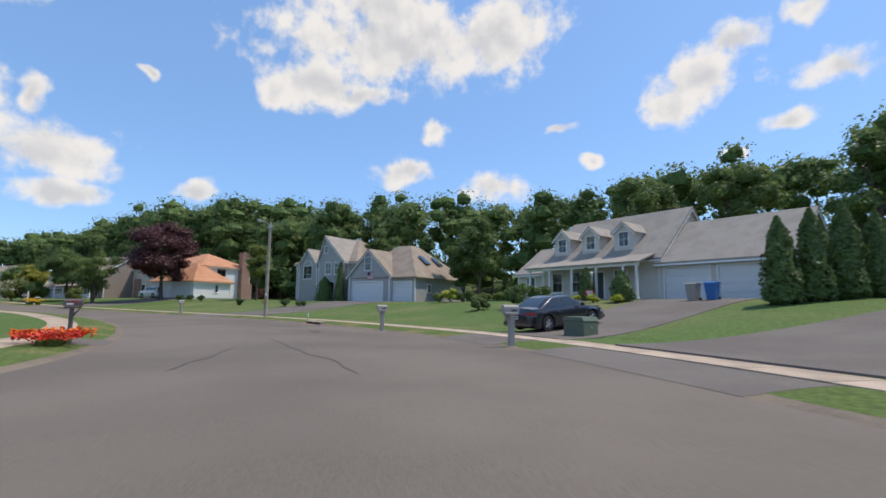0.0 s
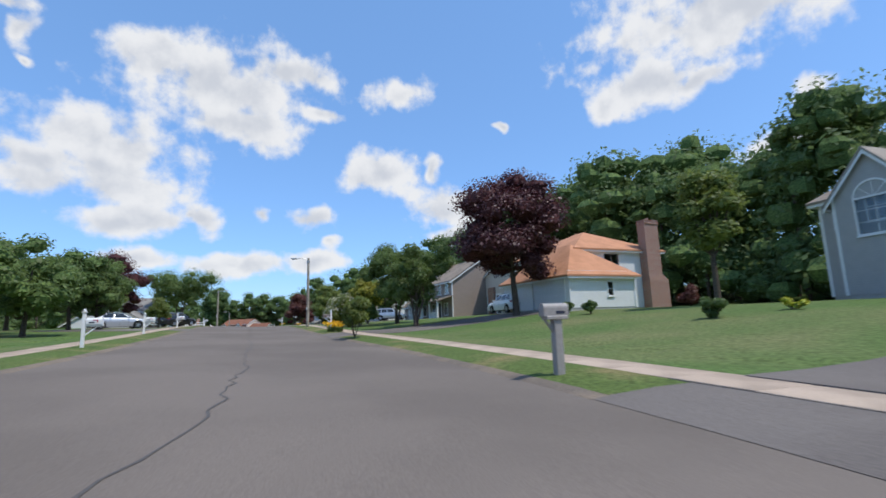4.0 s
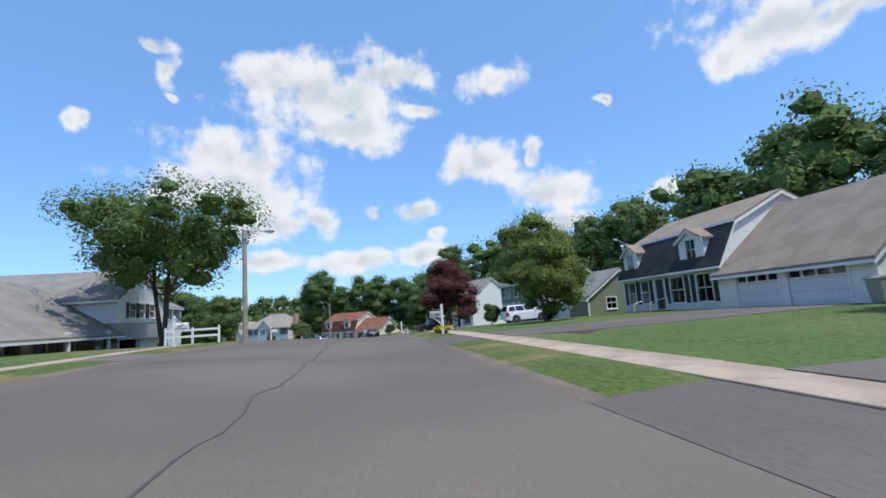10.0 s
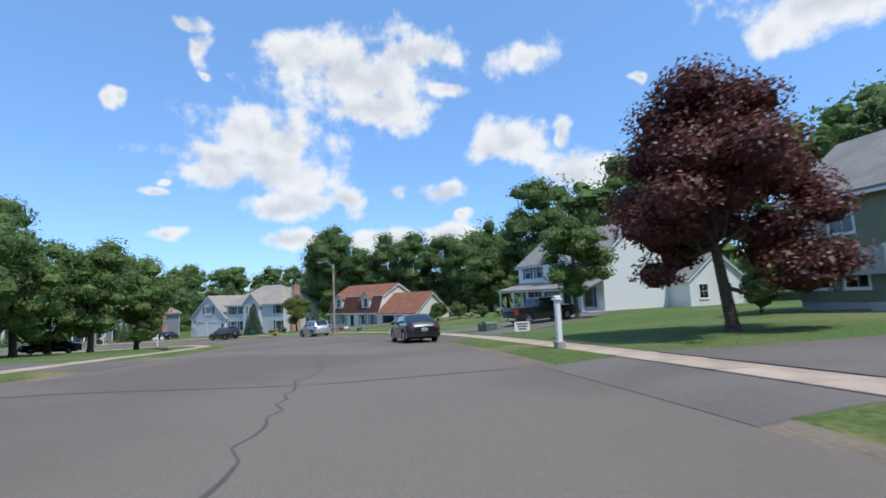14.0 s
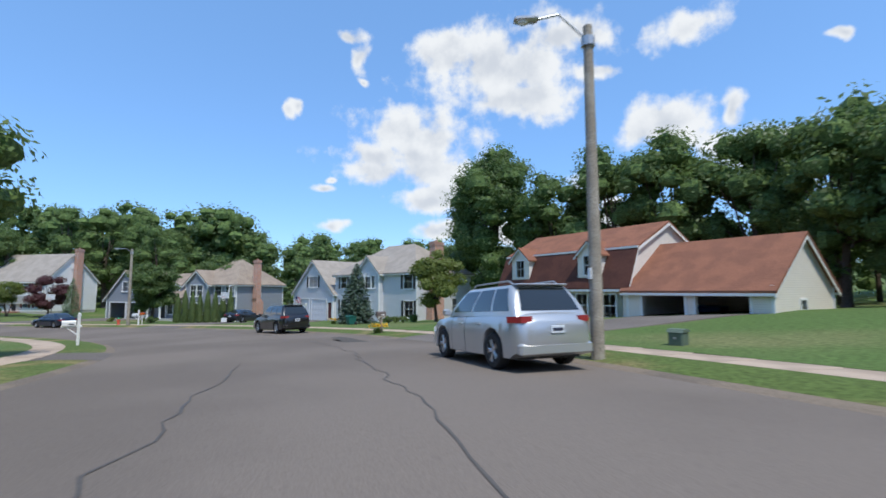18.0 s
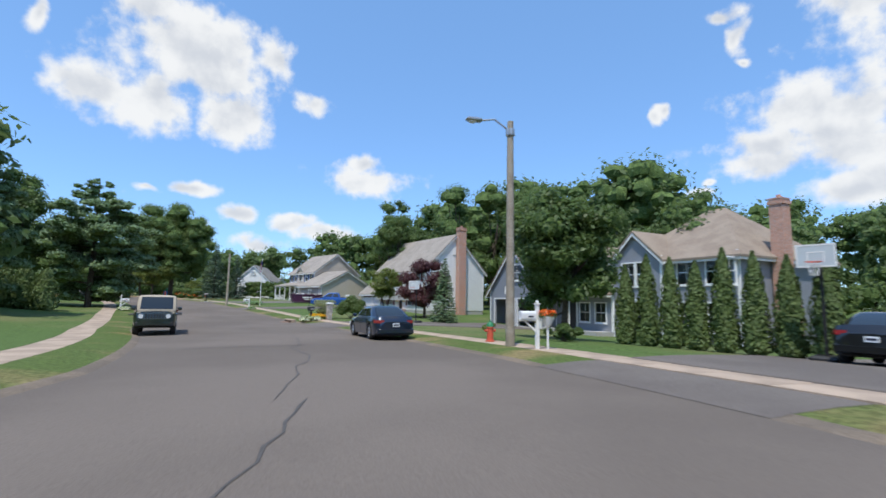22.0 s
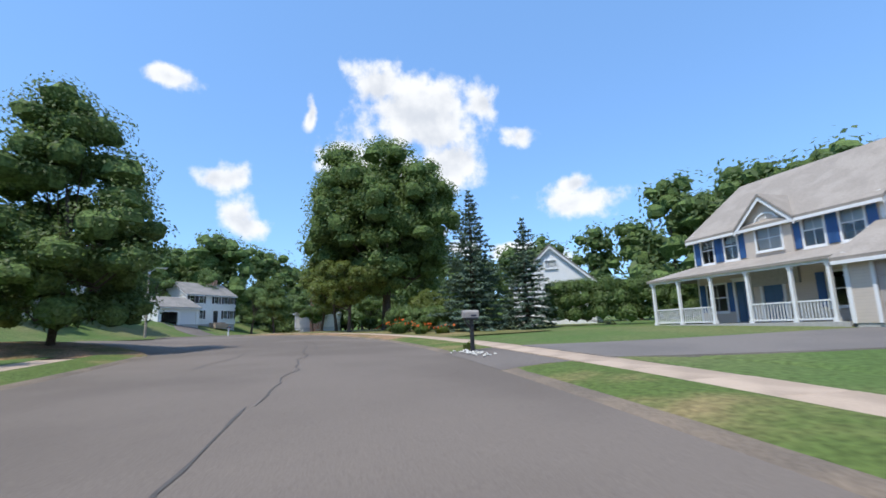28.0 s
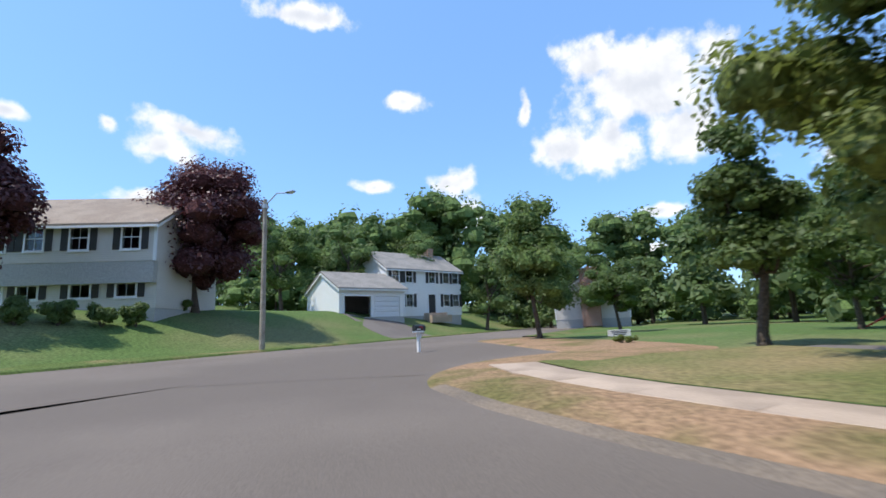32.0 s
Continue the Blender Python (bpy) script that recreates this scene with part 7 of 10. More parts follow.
    for sd in (0, 1):
        cn = (P[1], P[2], P[6], P[5]) if sd else (P[0], P[3], P[7], P[4])
        if kind == "pickup":
            spans = ((0.08, 0.44), (0.49, 0.90))
        elif kind == "sedan":
            spans = ((0.12, 0.47), (0.50, 0.90))
        else:
            spans = ((0.05, 0.27), (0.30, 0.58), (0.61, 0.92))
        for a, e in spans:
            pane("side_window", cn, 0.16, 0.90, a, e)
    # wheels
    for yw in d["wheels"]:
        for sx in (-1, 1):
            x1, x0 = sx * (W - 0.03), sx * (W - 0.25)
            w = thing("wheel", "", "", None)
            w.parent = t
            tyre = Shape()
            prof = [(r * 0.62, 0), (r * 0.9, 0.0), (r * 0.985, 0.035), (r, 0.07), (r, 0.17), (r * 0.97, 0.22)]
            k = 24
            tv = [(x1 - sx * o, yw + q_ * math.cos(a * math.tau / k), r + q_ * math.sin(a * math.tau / k)) for q_, o in prof for a in range(k)]
            tyre.add(tv, [(i * k + a, i * k + (a + 1) % k, (i + 1) * k + (a + 1) % k, (i + 1) * k + a) for i in range(len(prof) - 1) for a in range(k)])
            tyre.done("tyre", "rubber", w, smooth=True)
            rim = Shape()
            for a in range(5):
                for da in (-0.16, 0.16):
                    an = a * math.tau / 5 + da
                    rim.tube((x1 - sx * 0.03, yw + 0.04 * math.cos(an), r + 0.04 * math.sin(an)), (x1 - sx * 0.015, yw + r * 0.62 * math.cos(an), r + r * 0.62 * math.sin(an)), 0.022, 0.018, 6)
            rim.tube((x1 - sx * 0.06, yw, r), (x1 - sx * 0.012, yw, r), 0.06, 0.045, 12)
            rim.tube((x1 - sx * 0.10, yw, r), (x1 - sx * 0.004, yw, r), r * 0.64, r * 0.66, 24, False)
            rim.done("rim", rim_mat, w, smooth=True)
            Shape().tube((x1 - sx * 0.12, yw, r), (x1 - sx * 0.10, yw, r), r * 0.62, None, 20).done("brake_disc", "iron", w)
    # lights, bumpers, plates, mirrors, handles
    zf, zt = top(L / 2 - 0.12), top(-L / 2 + 0.1)
    for sx in (-1, 1):
        if kind == "jeep":
            Shape().tube((sx * 0.52, L / 2 - 0.04, 0.86), (sx * 0.52, L / 2 + 0.035, 0.86), 0.1, 0.095, 16).done("headlight", "head", t, smooth=True)
        else:
            y0 = L / 2 - 0.34
            Shape().prism([(sx * (W - 0.52), L / 2 - 0.03), (sx * (W - 0.20), L / 2 - 0.05), (sx * (W - 0.025), y0), (sx * (W - 0.12), y0 - 0.04), (sx * (W - 0.5), y0 + 0.1)], zf - 0.17, zf - 0.035, "z").done("headlight", "head", t)
        hi = zt - (0.05 if kind != "sedan" else 0.10)
        tall = 0.42 if kind in ("full_suv", "pickup") else 0.12
        Shape().prism([(sx * (W - (0.40 if tall < 0.2 else 0.2)), -L / 2 - 0.008), (sx * (W - 0.17), -L / 2 + 0.0), (sx * (W - 0.018), -L / 2 + 0.28), (sx * (W - 0.1), -L / 2 + 0.34), (sx * (W - 0.46), -L / 2 + 0.12)], hi - tall, hi, "z").done("tail_light", "tail", t)
        Shape().soft(sx * (W + 0.02) - 0.03, sx * (W + 0.02) + 0.15 * sx if sx > 0 else sx * (W + 0.02) + 0.03, b1 - 0.42, b1 - 0.28, zl + 0.02, zl + 0.17, 0.03).done("mirror", colour, t, smooth=True) if sx > 0 else \
            Shape().soft(-(W + 0.17), -(W - 0.01), b1 - 0.42, b1 - 0.28, zl + 0.02, zl + 0.17, 0.03).done("mirror", colour, t, smooth=True)
        for yh in ((-0.75, 0.2) if kind != "jeep" else (-0.1,)):
            Shape().soft(sx * (W - 0.025) - 0.02, sx * (W - 0.025) + 0.03, yh - 0.1, yh + 0.1, zl - 0.17, zl - 0.135, 0.008).done("door_handle", colour if not clad else "chrome", t)
        for ys_ in ((b1 - 0.35, -0.02, -1.0) if kind != "pickup" else (b1 - 0.35, 0.3, -0.62)):
            if min(abs(ys_ - yw) for yw in d["wheels"]) > arch:
                sec = section(ys_)
                line = [Vector((sx * (abs(x) + 0.001), ys_, z)) for x, y, z in sec[2:6]]
                Shape().path(line, 0.005, 4).done("door_seam", "trimblack", t)
    nose = Shape().soft(-W * 0.86, W * 0.86, L / 2 - 0.12, L / 2 + 0.03, d["clear"] + 0.06, d["clear"] + 0.26, 0.04)
    nose.done("front_bumper", "trimblack" if clad or kind == "jeep" else colour, t, smooth=True)
    tailb = Shape().soft(-W * 0.88, W * 0.88, -L / 2 - 0.04, -L / 2 + 0.14, d["clear"] + 0.06, d["clear"] + 0.30, 0.045)
    tailb.done("rear_bumper", "chrome" if kind == "pickup" else ("trimblack" if clad or kind == "jeep" else colour), t, smooth=True)
    gr = Shape()
    if kind == "jeep":
        for i in range(7):
            gr.soft(-0.33 + i * 0.11 - 0.03, -0.33 + i * 0.11 + 0.03, L / 2 - 0.02, L / 2 + 0.012, 0.68, 0.98, 0.01)
    else:
        for i in range(4):
            gr.box(-W * 0.42, W * 0.42, L / 2 - 0.05, L / 2 + 0.008, zf - 0.30 + i * 0.055, zf - 0.30 + i * 0.055 + 0.038)
    gr.done("grille", "trimblack" if kind != "full_suv" else "chrome", t)
    zp = zt - 0.30 if kind != "pickup" else d["clear"] + 0.2
    pl = Shape().soft(-0.15, 0.15, -L / 2 - 0.055, -L / 2 - 0.035, zp - 0.075, zp + 0.075, 0.008).done("licence_plate", "plate_w", t)
    Shape().box(-0.11, 0.11, -L / 2 - 0.058, -L / 2 - 0.0555, zp - 0.03, zp + 0.03).done("lettering_bar", "bars", pl)
    Shape().soft(-W * 0.5, W * 0.5, -L / 2 - 0.012, -L / 2 + 0.06, zp + 0.085, zp + 0.12, 0.01).done("boot_trim", "chrome", t)
    if clad:
        for sx in (-1, 1):
            Shape().soft(sx * (W - 0.04) - 0.03, sx * (W - 0.04) + 0.03, d["wheels"][0] + arch, d["wheels"][1] - arch, d["clear"] - 0.02, d["clear"] + 0.14, 0.02).done("sill_cladding", "trimblack", t)
    if rails:
        for sx in (-1, 1):
            Shape().path([(sx * (wr_ - 0.1), r0 + 0.15, zr + 0.03), (sx * (wr_ - 0.1), r0 + 0.28, zr + 0.10), (sx * (wr_ - 0.1), r1 - 0.28, zr + 0.10), (sx * (wr_ - 0.1), r1 - 0.12, zr + 0.03)], 0.018, 6).done("roof_rail", "steel", t)
    if kind == "pickup":
        Shape().soft(-W + 0.14, W - 0.14, -L / 2 + 0.12, b0 - 0.05, 1.23, 1.27, 0.015).done("bed_cover", "trimblack", t)
    if kind in ("suv", "full_suv"):
        Shape().soft(-wr_ + 0.05, wr_ - 0.05, r0 - 0.12, r0 + 0.10, zr - 0.005, zr + 0.03, 0.012).done("spoiler", colour, t)
    if kind == "jeep":
        for sx in (-1, 1):
            for yw in d["wheels"]:
                Shape().soft(sx * (W + 0.06) - 0.13, sx * (W + 0.06) + 0.1, yw - arch - 0.1, yw + arch + 0.1, 2 * r + 0.1, 2 * r + 0.15, 0.02).done("fender", "trimblack", t)
    return t


def parked(s, u, turn=0.0):
    """On the street, in line with it."""
    x, y = spot(s, u)
    z0, z1 = (float(surface(s + q, u)) for q in (-1.3, 1.3))
    return pose(x, y, float(surface(s, u)) + 0.005, math.degrees(math.atan2(z1 - z0, 2.6)), 0, heading(s) + turn) if turn == 0 else \
        pose(x, y, float(surface(s, u)) + 0.005, -math.degrees(math.atan2(z1 - z0, 2.6)), 0, heading(s) + turn)


def on_drive(x, y, turn):
    a = math.radians(turn)
    fx, fy = -math.sin(a), math.cos(a)
    zf, zb = ground_at(x + fx * 1.3, y + fy * 1.3), ground_at(x - fx * 1.3, y - fy * 1.3)
    return pose(x, y, (zf + zb) / 2 + 0.045, math.degrees(math.atan2(zf - zb, 2.6)), 0, turn)


BLACK, SILVER, WHITE = paint("black_paint", (0.012, 0.012, 0.014), 0.2), paint("silver_paint", (0.52, 0.53, 0.54), 0.6, 0.32), paint("white_car_paint", (0.78, 0.78, 0.78), 0.0, 0.3)
NAVY, COBALT, GREENP, BROWNB = paint("navy_paint", (0.009, 0.019, 0.042), 0.3), paint("cobalt_paint", (0.012, 0.085, 0.34), 0.3), paint("dark_green_paint", (0.022, 0.032, 0.026), 0.2), paint("dark_grey_paint", (0.014, 0.017, 0.026), 0.3)
TAN_TOP = material("tan_canvas", (0.42, 0.36, 0.28), 0.85, grain=0.2, grain_scale=30)
car("sedan", "dark_sedan", "dark blue-grey sedan parked on a sloping drive", on_drive(6.6, 20.2, heading(16) - 80), BROWNB)
car("suv", "white_suv", "white sport utility car parked by a maroon maple", on_drive(-38.5, 73.5, 60), WHITE, rails=True)
car("sedan", "silver_sedan", "silver sedan parked on a drive across the street", on_drive(*spot(91.5, -12.6), heading(91) - 65), SILVER)
car("suv", "black_suv", "black sport utility car on a drive across the street", on_drive(-80.9, 63.0, heading(110) - 38), BLACK, rails=True)
car("pickup", "white_pickup", "white pickup truck on a lawn drive far across the street", on_drive(*spot(66, -21), heading(66) + 75), WHITE)
car("sedan", "grey_sedan", "dark grey sedan beside a white pickup truck", on_drive(*spot(72, -20), heading(72) + 80), BROWNB)
car("suv", "silver_crossover", "silver crossover parked on a brown house's drive", on_drive(-64.2, 84.9, -61), SILVER, clad=True, rails=True)
car("full_suv", "white_full_size_suv", "large white sport utility car on a wide drive", on_drive(-105.7, 108.4, heading(140) - 86), WHITE, rails=True)
car("pickup", "black_pickup", "black pickup truck beside a white garage", on_drive(-131.5, 115.0, heading(165) - 80), BLACK)
car("sedan", "black_sedan", "black sedan parked along the kerb", parked(170.4, 4.0), BLACK)
car("suv", "silver_suv", "silver sport utility car parked along the kerb", parked(197.6, 4.4), SILVER, rails=True)
car("suv", "black_crossover", "black crossover with a pale licence plate at the kerb", parked(217.5, 4.5), BLACK, rails=True)
car("sedan", "navy_sedan", "dark navy sedan parked at the kerb", parked(250.5, 3.75), NAVY)
car("jeep", "open_country_car", "dark green off-road car with a tan canvas top", parked(256.2, -5.5, 180), GREENP, clad=True, cabin_mat=TAN_TOP)
car("sedan", "black_drive_sedan", "black sedan parked on a drive by evergreens", on_drive(-203.3, 97.2, heading(238) - 72), BLACK)
car("pickup", "blue_pickup", "bright blue pickup truck on a house's drive", on_drive(-234.1, 52.5, heading(280) + 62), COBALT)
car("sedan", "far_sedan", "dark sedan on a drive across the bend", on_drive(*spot(214, -16), heading(214) + 70), BROWNB)
car("suv", "far_white_suv", "white sport utility car far across the lawns", on_drive(*spot(50, -24), heading(50) + 70), WHITE)

# ---- plants ----
def mesh_of(name, verts, faces_of_four, mat, parent=None, label="", **tags):
    """Loose four-cornered leaves from arrays."""
    me = bpy.data.meshes.new(name)
    n = len(verts)
    me.vertices.add(n)
    me.vertices.foreach_set("co", np.asarray(verts, np.float32).ravel())
    me.loops.add(n)
    me.loops.foreach_set("vertex_index", np.arange(n, dtype=np.int32))
    me.polygons.add(n // 4)
    me.polygons.foreach_set("loop_start", np.arange(0, n, 4, dtype=np.int32))
    me.update(calc_edges=True)
    me.materials.append(M[mat])
    ob = new(name, me)
    if parent:
        ob.parent = parent
    return tagged(ob, label, **tags)


def unit(a):
    return a / np.maximum(np.linalg.norm(a, axis=1, keepdims=True), 1e-6)


def leaf_quads(p, n, size, g, slim=0.55):
    """Lozenge leaves at places p facing n, bent a little."""
    k = len(p)
    a = unit(np.cross(n, g.normal(size=(k, 3))))
    b = np.cross(n, a)
    s = (size * g.uniform(0.6, 1.35, k))[:, None] if np.ndim(size) == 0 else size[:, None]
    v = np.stack((p - a * s, p - b * s * slim + n * s * 0.12, p + a * s, p + b * s * slim + n * s * 0.12), 1)
    return v.reshape(-1, 3)


def on_ball(k, g):
    return unit(g.normal(size=(k, 3)))


def lobes_of(form, h, r, base, g, count):
    """Middles and radii of the leafy lobes that make a crown."""
    mid, half = (h + base) / 2, (h - base) / 2
    q = on_ball(count, g)
    if form == "round":
        c = q * np.array((r, r, half)) * g.uniform(0.4, 0.8, (count, 1))
        c[:, 2] += mid
        rad = g.uniform(0.26, 0.42, count) * min(r, half)
        c[:, 2] = np.clip(c[:, 2], base + 0.5 * rad, h - 0.8 * rad)
    elif form == "oak":
        c = q * np.array((r, r, half)) * g.uniform(0.35, 0.9, (count, 1))
        c[:, 2] += mid
        rad = g.uniform(0.13, 0.24, count) * min(r, half)
    elif form == "oval":
        c = q * np.array((r, r, half)) * g.uniform(0.3, 0.75, (count, 1))
        c[:, :2] *= (1.1 - 0.25 * (c[:, 2:3] / half + 1))
        c[:, 2] += mid
        rad = g.uniform(0.30, 0.48, count) * r
    elif form == "vase":
        t = g.uniform(0, 1, count) ** 0.7
        a = g.uniform(0, math.tau, count)
        d = r * (0.25 + 0.6 * t) * np.sqrt(g.uniform(0.1, 1, count))
        c = np.stack((d * np.cos(a), d * np.sin(a), base + (h - base) * (0.12 + 0.76 * t)), 1)
        rad = g.uniform(0.2, 0.32, count) * r
    elif form == "maple":
        t = g.uniform(0, 1, count)
        a = g.uniform(0, math.tau, count)
        d = r * np.minimum(1, 0.7 + 1.5 * t) * (1 - 0.72 * t ** 1.6) * np.sqrt(g.uniform(0.15, 1, count)) * 0.85
        c = np.stack((d * np.cos(a), d * np.sin(a), base + (h - base) * (0.12 + 0.8 * t)), 1)
        rad = g.uniform(0.2, 0.33, count) * r
    else:
        a = g.uniform(0, math.tau, count)
        d = r * 0.78 * np.sqrt(g.uniform(0.0, 1, count))
        top = base + (h - base) * np.sqrt(np.maximum(0.05, 1 - (d / r) ** 2)) * g.uniform(0.55, 0.86, count)
        c = np.stack((d * np.cos(a), d * np.sin(a), top), 1)
        rad = g.uniform(0.22, 0.34, count) * r
    top = (c[:, 2] + 0.85 * rad).max()
    c[:, 2] = base + (c[:, 2] - base) * (h - base) / (top - base)
    reach = np.sort(np.hypot(c[:, 0], c[:, 1]) + 0.95 * rad)[-4:].mean()
    c[:, :2] *= r / reach
    return c, rad


def core_shade_of(mat):
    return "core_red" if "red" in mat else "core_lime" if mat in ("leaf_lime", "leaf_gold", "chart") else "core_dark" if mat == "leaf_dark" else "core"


def crown_leaves(c, rad, total, size, g, flat=0.8, fill=0.3):
    """Leaves over the outer shells of the lobes, and fewer, larger sprays inside."""
    w = rad ** 2
    pick = g.choice(len(c), total, p=w / w.sum())
    q = on_ball(total, g)
    q[:, 2] = np.where(q[:, 2] < -0.2, -q[:, 2] * g.choice((1.0, -0.6), total, p=(0.5, 0.5)), q[:, 2])
    deep = g.uniform(size=total) < fill
    d = np.where(deep, g.uniform(0.25, 0.82, total), g.uniform(0.64, 1.03, total))
    p = c[pick] + q * (rad[pick] * d)[:, None] * np.array((1, 1, flat))
    n = unit(q * 0.8 + g.normal(size=(total, 3)) * 0.5 + np.array((0, 0, 0.4)))
    return leaf_quads(p, n, size * np.where(deep, 1.75, 1.0) * g.uniform(0.65, 1.3, total), g)


def lumps(c, rad, g, k=0.66, flat=0.82, n=6, m=4):
    """Ragged solid masses inside the lobes, for the colours darkened as crown shade."""
    s = Shape()
    for p, r in zip(c, rad):
        i = len(s.v)
        s.ball(p, r * k, n, m, (1, 1, flat))
        s.v[i:] = [tuple(p + (np.array(q) - p) * g.uniform(0.72, 1.2)) for q in s.v[i:]]
    return s


def limbs(g, h, base, c, rad, thick, trunks=1, many=12):
    s = Shape()
    top = base + (h - base) * 0.62
    pick = g.choice(len(c), min(many, len(c)), replace=False)
    for k in range(trunks):
        a = k * math.tau / max(trunks, 1) + g.uniform(0, 1)
        off = 0.0 if trunks == 1 else 0.12
        foot = Vector((off * math.cos(a), off * math.sin(a), 0))
        tip = Vector((g.uniform(-.1, .1) * h * 0.3 + (0 if trunks == 1 else math.cos(a) * h * 0.1), g.uniform(-.1, .1) * h * 0.3 + (0 if trunks == 1 else math.sin(a) * h * 0.1), top))
        mid_p = foot.lerp(tip, 0.5) + Vector((g.uniform(-.04, .04) * h, g.uniform(-.04, .04) * h, 0))
        tk = thick / (1 if trunks == 1 else 1.7)
        s.tube(foot - Vector((0, 0, 0.15)), foot + Vector((0, 0, 0.35)), tk * 1.5, tk * 1.02, 9)
        s.path([foot + Vector((0, 0, 0.33)), mid_p, tip], [tk * 1.04, tk * 0.72, tk * 0.25], 9)
        for j in pick[k::trunks]:
            end = Vector(c[j])
            t = float(g.uniform(0.38, 0.85))
            fr = (foot.lerp(mid_p, t * 2) if t < 0.5 else mid_p.lerp(tip, t * 2 - 1))
            if fr.z > end.z:
                fr = foot.lerp(mid_p, min(1, max(0.5, 0.8 * end.z / max(mid_p.z, .1))))
            bend = fr.lerp(end, 0.5) + Vector((0, 0, -0.06 * h))
            s.path([fr, bend, end], [tk * 0.42, tk * 0.26, tk * 0.08], 6)
    return s


def tree(name, label, x, y, h, r, base, mat, form="round", leaves=7000, size=0.15, seed=1, lobes=26, thick=None, trunks=1, category="tree", group=""):
    g = np.random.default_rng(seed)
    t = thing(name, label, category, on_ground(x, y, seed * 37 % 360), group)
    c, rad = lobes_of(form, h, r, base, g, lobes)
    limbs(g, h, base, c, rad, thick or h * 0.022, trunks, 16).done("trunk", "bark", t, smooth=True)
    mesh_of("crown", crown_leaves(c, rad, int(leaves * 0.86), size * 0.88, g, fill=0.14), None, mat, t)
    lumps(c, rad, g, 0.36 if form == "vase" else 0.58 if form == "oak" else 0.60, 0.74, 6, 5).done("inner_foliage", core_shade_of(mat), t, smooth=True)
    return t


def conifer(name, label, x, y, h, r, mat, seed=1, low=0.25, tiers=26, per=11, droop=0.25, size=0.13, ragged=0.2, group=""):
    g = np.random.default_rng(seed)
    t = thing(name, label, "conifer", on_ground(x, y, seed * 51 % 360), group)
    s = Shape().tube((0, 0, -0.2), (0, 0, h * 0.5), h * 0.02, h * 0.012, 8).tube((0, 0, h * 0.5), (0, 0, h * 0.985), h * 0.012, 0.01, 7)
    ps, ns, sz = [], [], []
    for i in range(tiers):
        k = i / (tiers - 1)
        z = low + (h * 0.97 - low) * k
        rr = r * (1 - k) ** 0.85 * (0.9 if i == 0 else 1)
        m = max(4, int(per * (0.45 + 0.55 * (1 - k))))
        turn = g.uniform(0, math.tau)
        for j in range(m):
            a = turn + math.tau * (j + g.uniform(-.3, .3)) / m
            ln = (rr + 0.12) * g.uniform(1 - ragged, 1 + ragged * 0.5)
            lift = 0.35 * k - droop * (1 - k)
            end = np.array((math.cos(a) * ln, math.sin(a) * ln, z + lift * ln * 0.55))
            sta = np.array((0, 0, z))
            s.tube(sta, end * 0.98 + sta * 0.02, 0.012 + 0.010 * ln / r, 0.006, 4, False)
            cnt = max(6, int(ln / size * 4.2))
            u = g.uniform(0.12, 1, cnt) ** 0.7
            p = sta + (end - sta) * u[:, None]
            p[:, 2] += 0.10 * ln * u * (1 - u) * 4 * (-droop)
            side = np.array((-math.sin(a), math.cos(a), 0))
            p += side * (g.normal(size=cnt) * 0.20 * ln * (1.05 - u))[:, None] + g.normal(size=(cnt, 3)) * size * 0.35
            ps.append(p)
            ns.append(unit(np.array((0, 0, 1.0)) + g.normal(size=(cnt, 3)) * 0.45 + np.array((math.cos(a), math.sin(a), 0)) * 0.3))
            sz.append(np.full(cnt, size) * g.uniform(0.7, 1.3, cnt))
    s.done("trunk", "bark", t)
    mesh_of("needles", leaf_quads(np.concatenate(ps), np.concatenate(ns), np.concatenate(sz), g, 0.42), None, mat, t)
    return t


def pine(name, label, x, y, h, r, seed=1, mat="pine", group=""):
    """A white pine: level plates of soft needle tufts."""
    g = np.random.default_rng(seed)
    t = thing(name, label, "pine tree", on_ground(x, y, seed * 51 % 360), group)
    s = Shape().path([(0, 0, -0.2), (0.1, 0, h * 0.5), (0, 0.1, h * 0.97)], [h * 0.024, h * 0.015, 0.03], 9)
    cs, rs = [], []
    z = h * 0.05
    while z < h * 0.98:
        k = z / h
        rr = r * (0.55 + 0.75 * k if k < 0.4 else 0.85 * (1 - (k - 0.4) / 0.62) ** 0.75 + 0.05)
        for j in range(5 if k < 0.8 else 3):
            a, d = g.uniform(0, math.tau), rr * g.uniform(0.45, 1)
            end = Vector((d * math.cos(a), d * math.sin(a), z + 0.16 * d + g.uniform(-.2, .2)))
            s.path([(0, 0, z - 0.1), Vector((0, 0, z)).lerp(end, 0.6) - Vector((0, 0, 0.05 * d)), end], [0.06 * (1.2 - k), 0.04 * (1.2 - k), 0.012], 5)
            for q in (0.5, 0.78, 1.0):
                cs.append(np.array(Vector((0, 0, z)).lerp(end, q)) + g.normal(size=3) * 0.15)
                rs.append(max(0.35, 0.24 * rr) * g.uniform(0.7, 1.1))
        z += h * 0.045
    s.done("trunk", "bark", t)
    mesh_of("needles", crown_leaves(np.array(cs), np.array(rs), 36000, 0.125, g, flat=0.5, fill=0.2), None, mat, t)
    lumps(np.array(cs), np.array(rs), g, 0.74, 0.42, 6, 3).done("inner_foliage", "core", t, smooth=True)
    return t


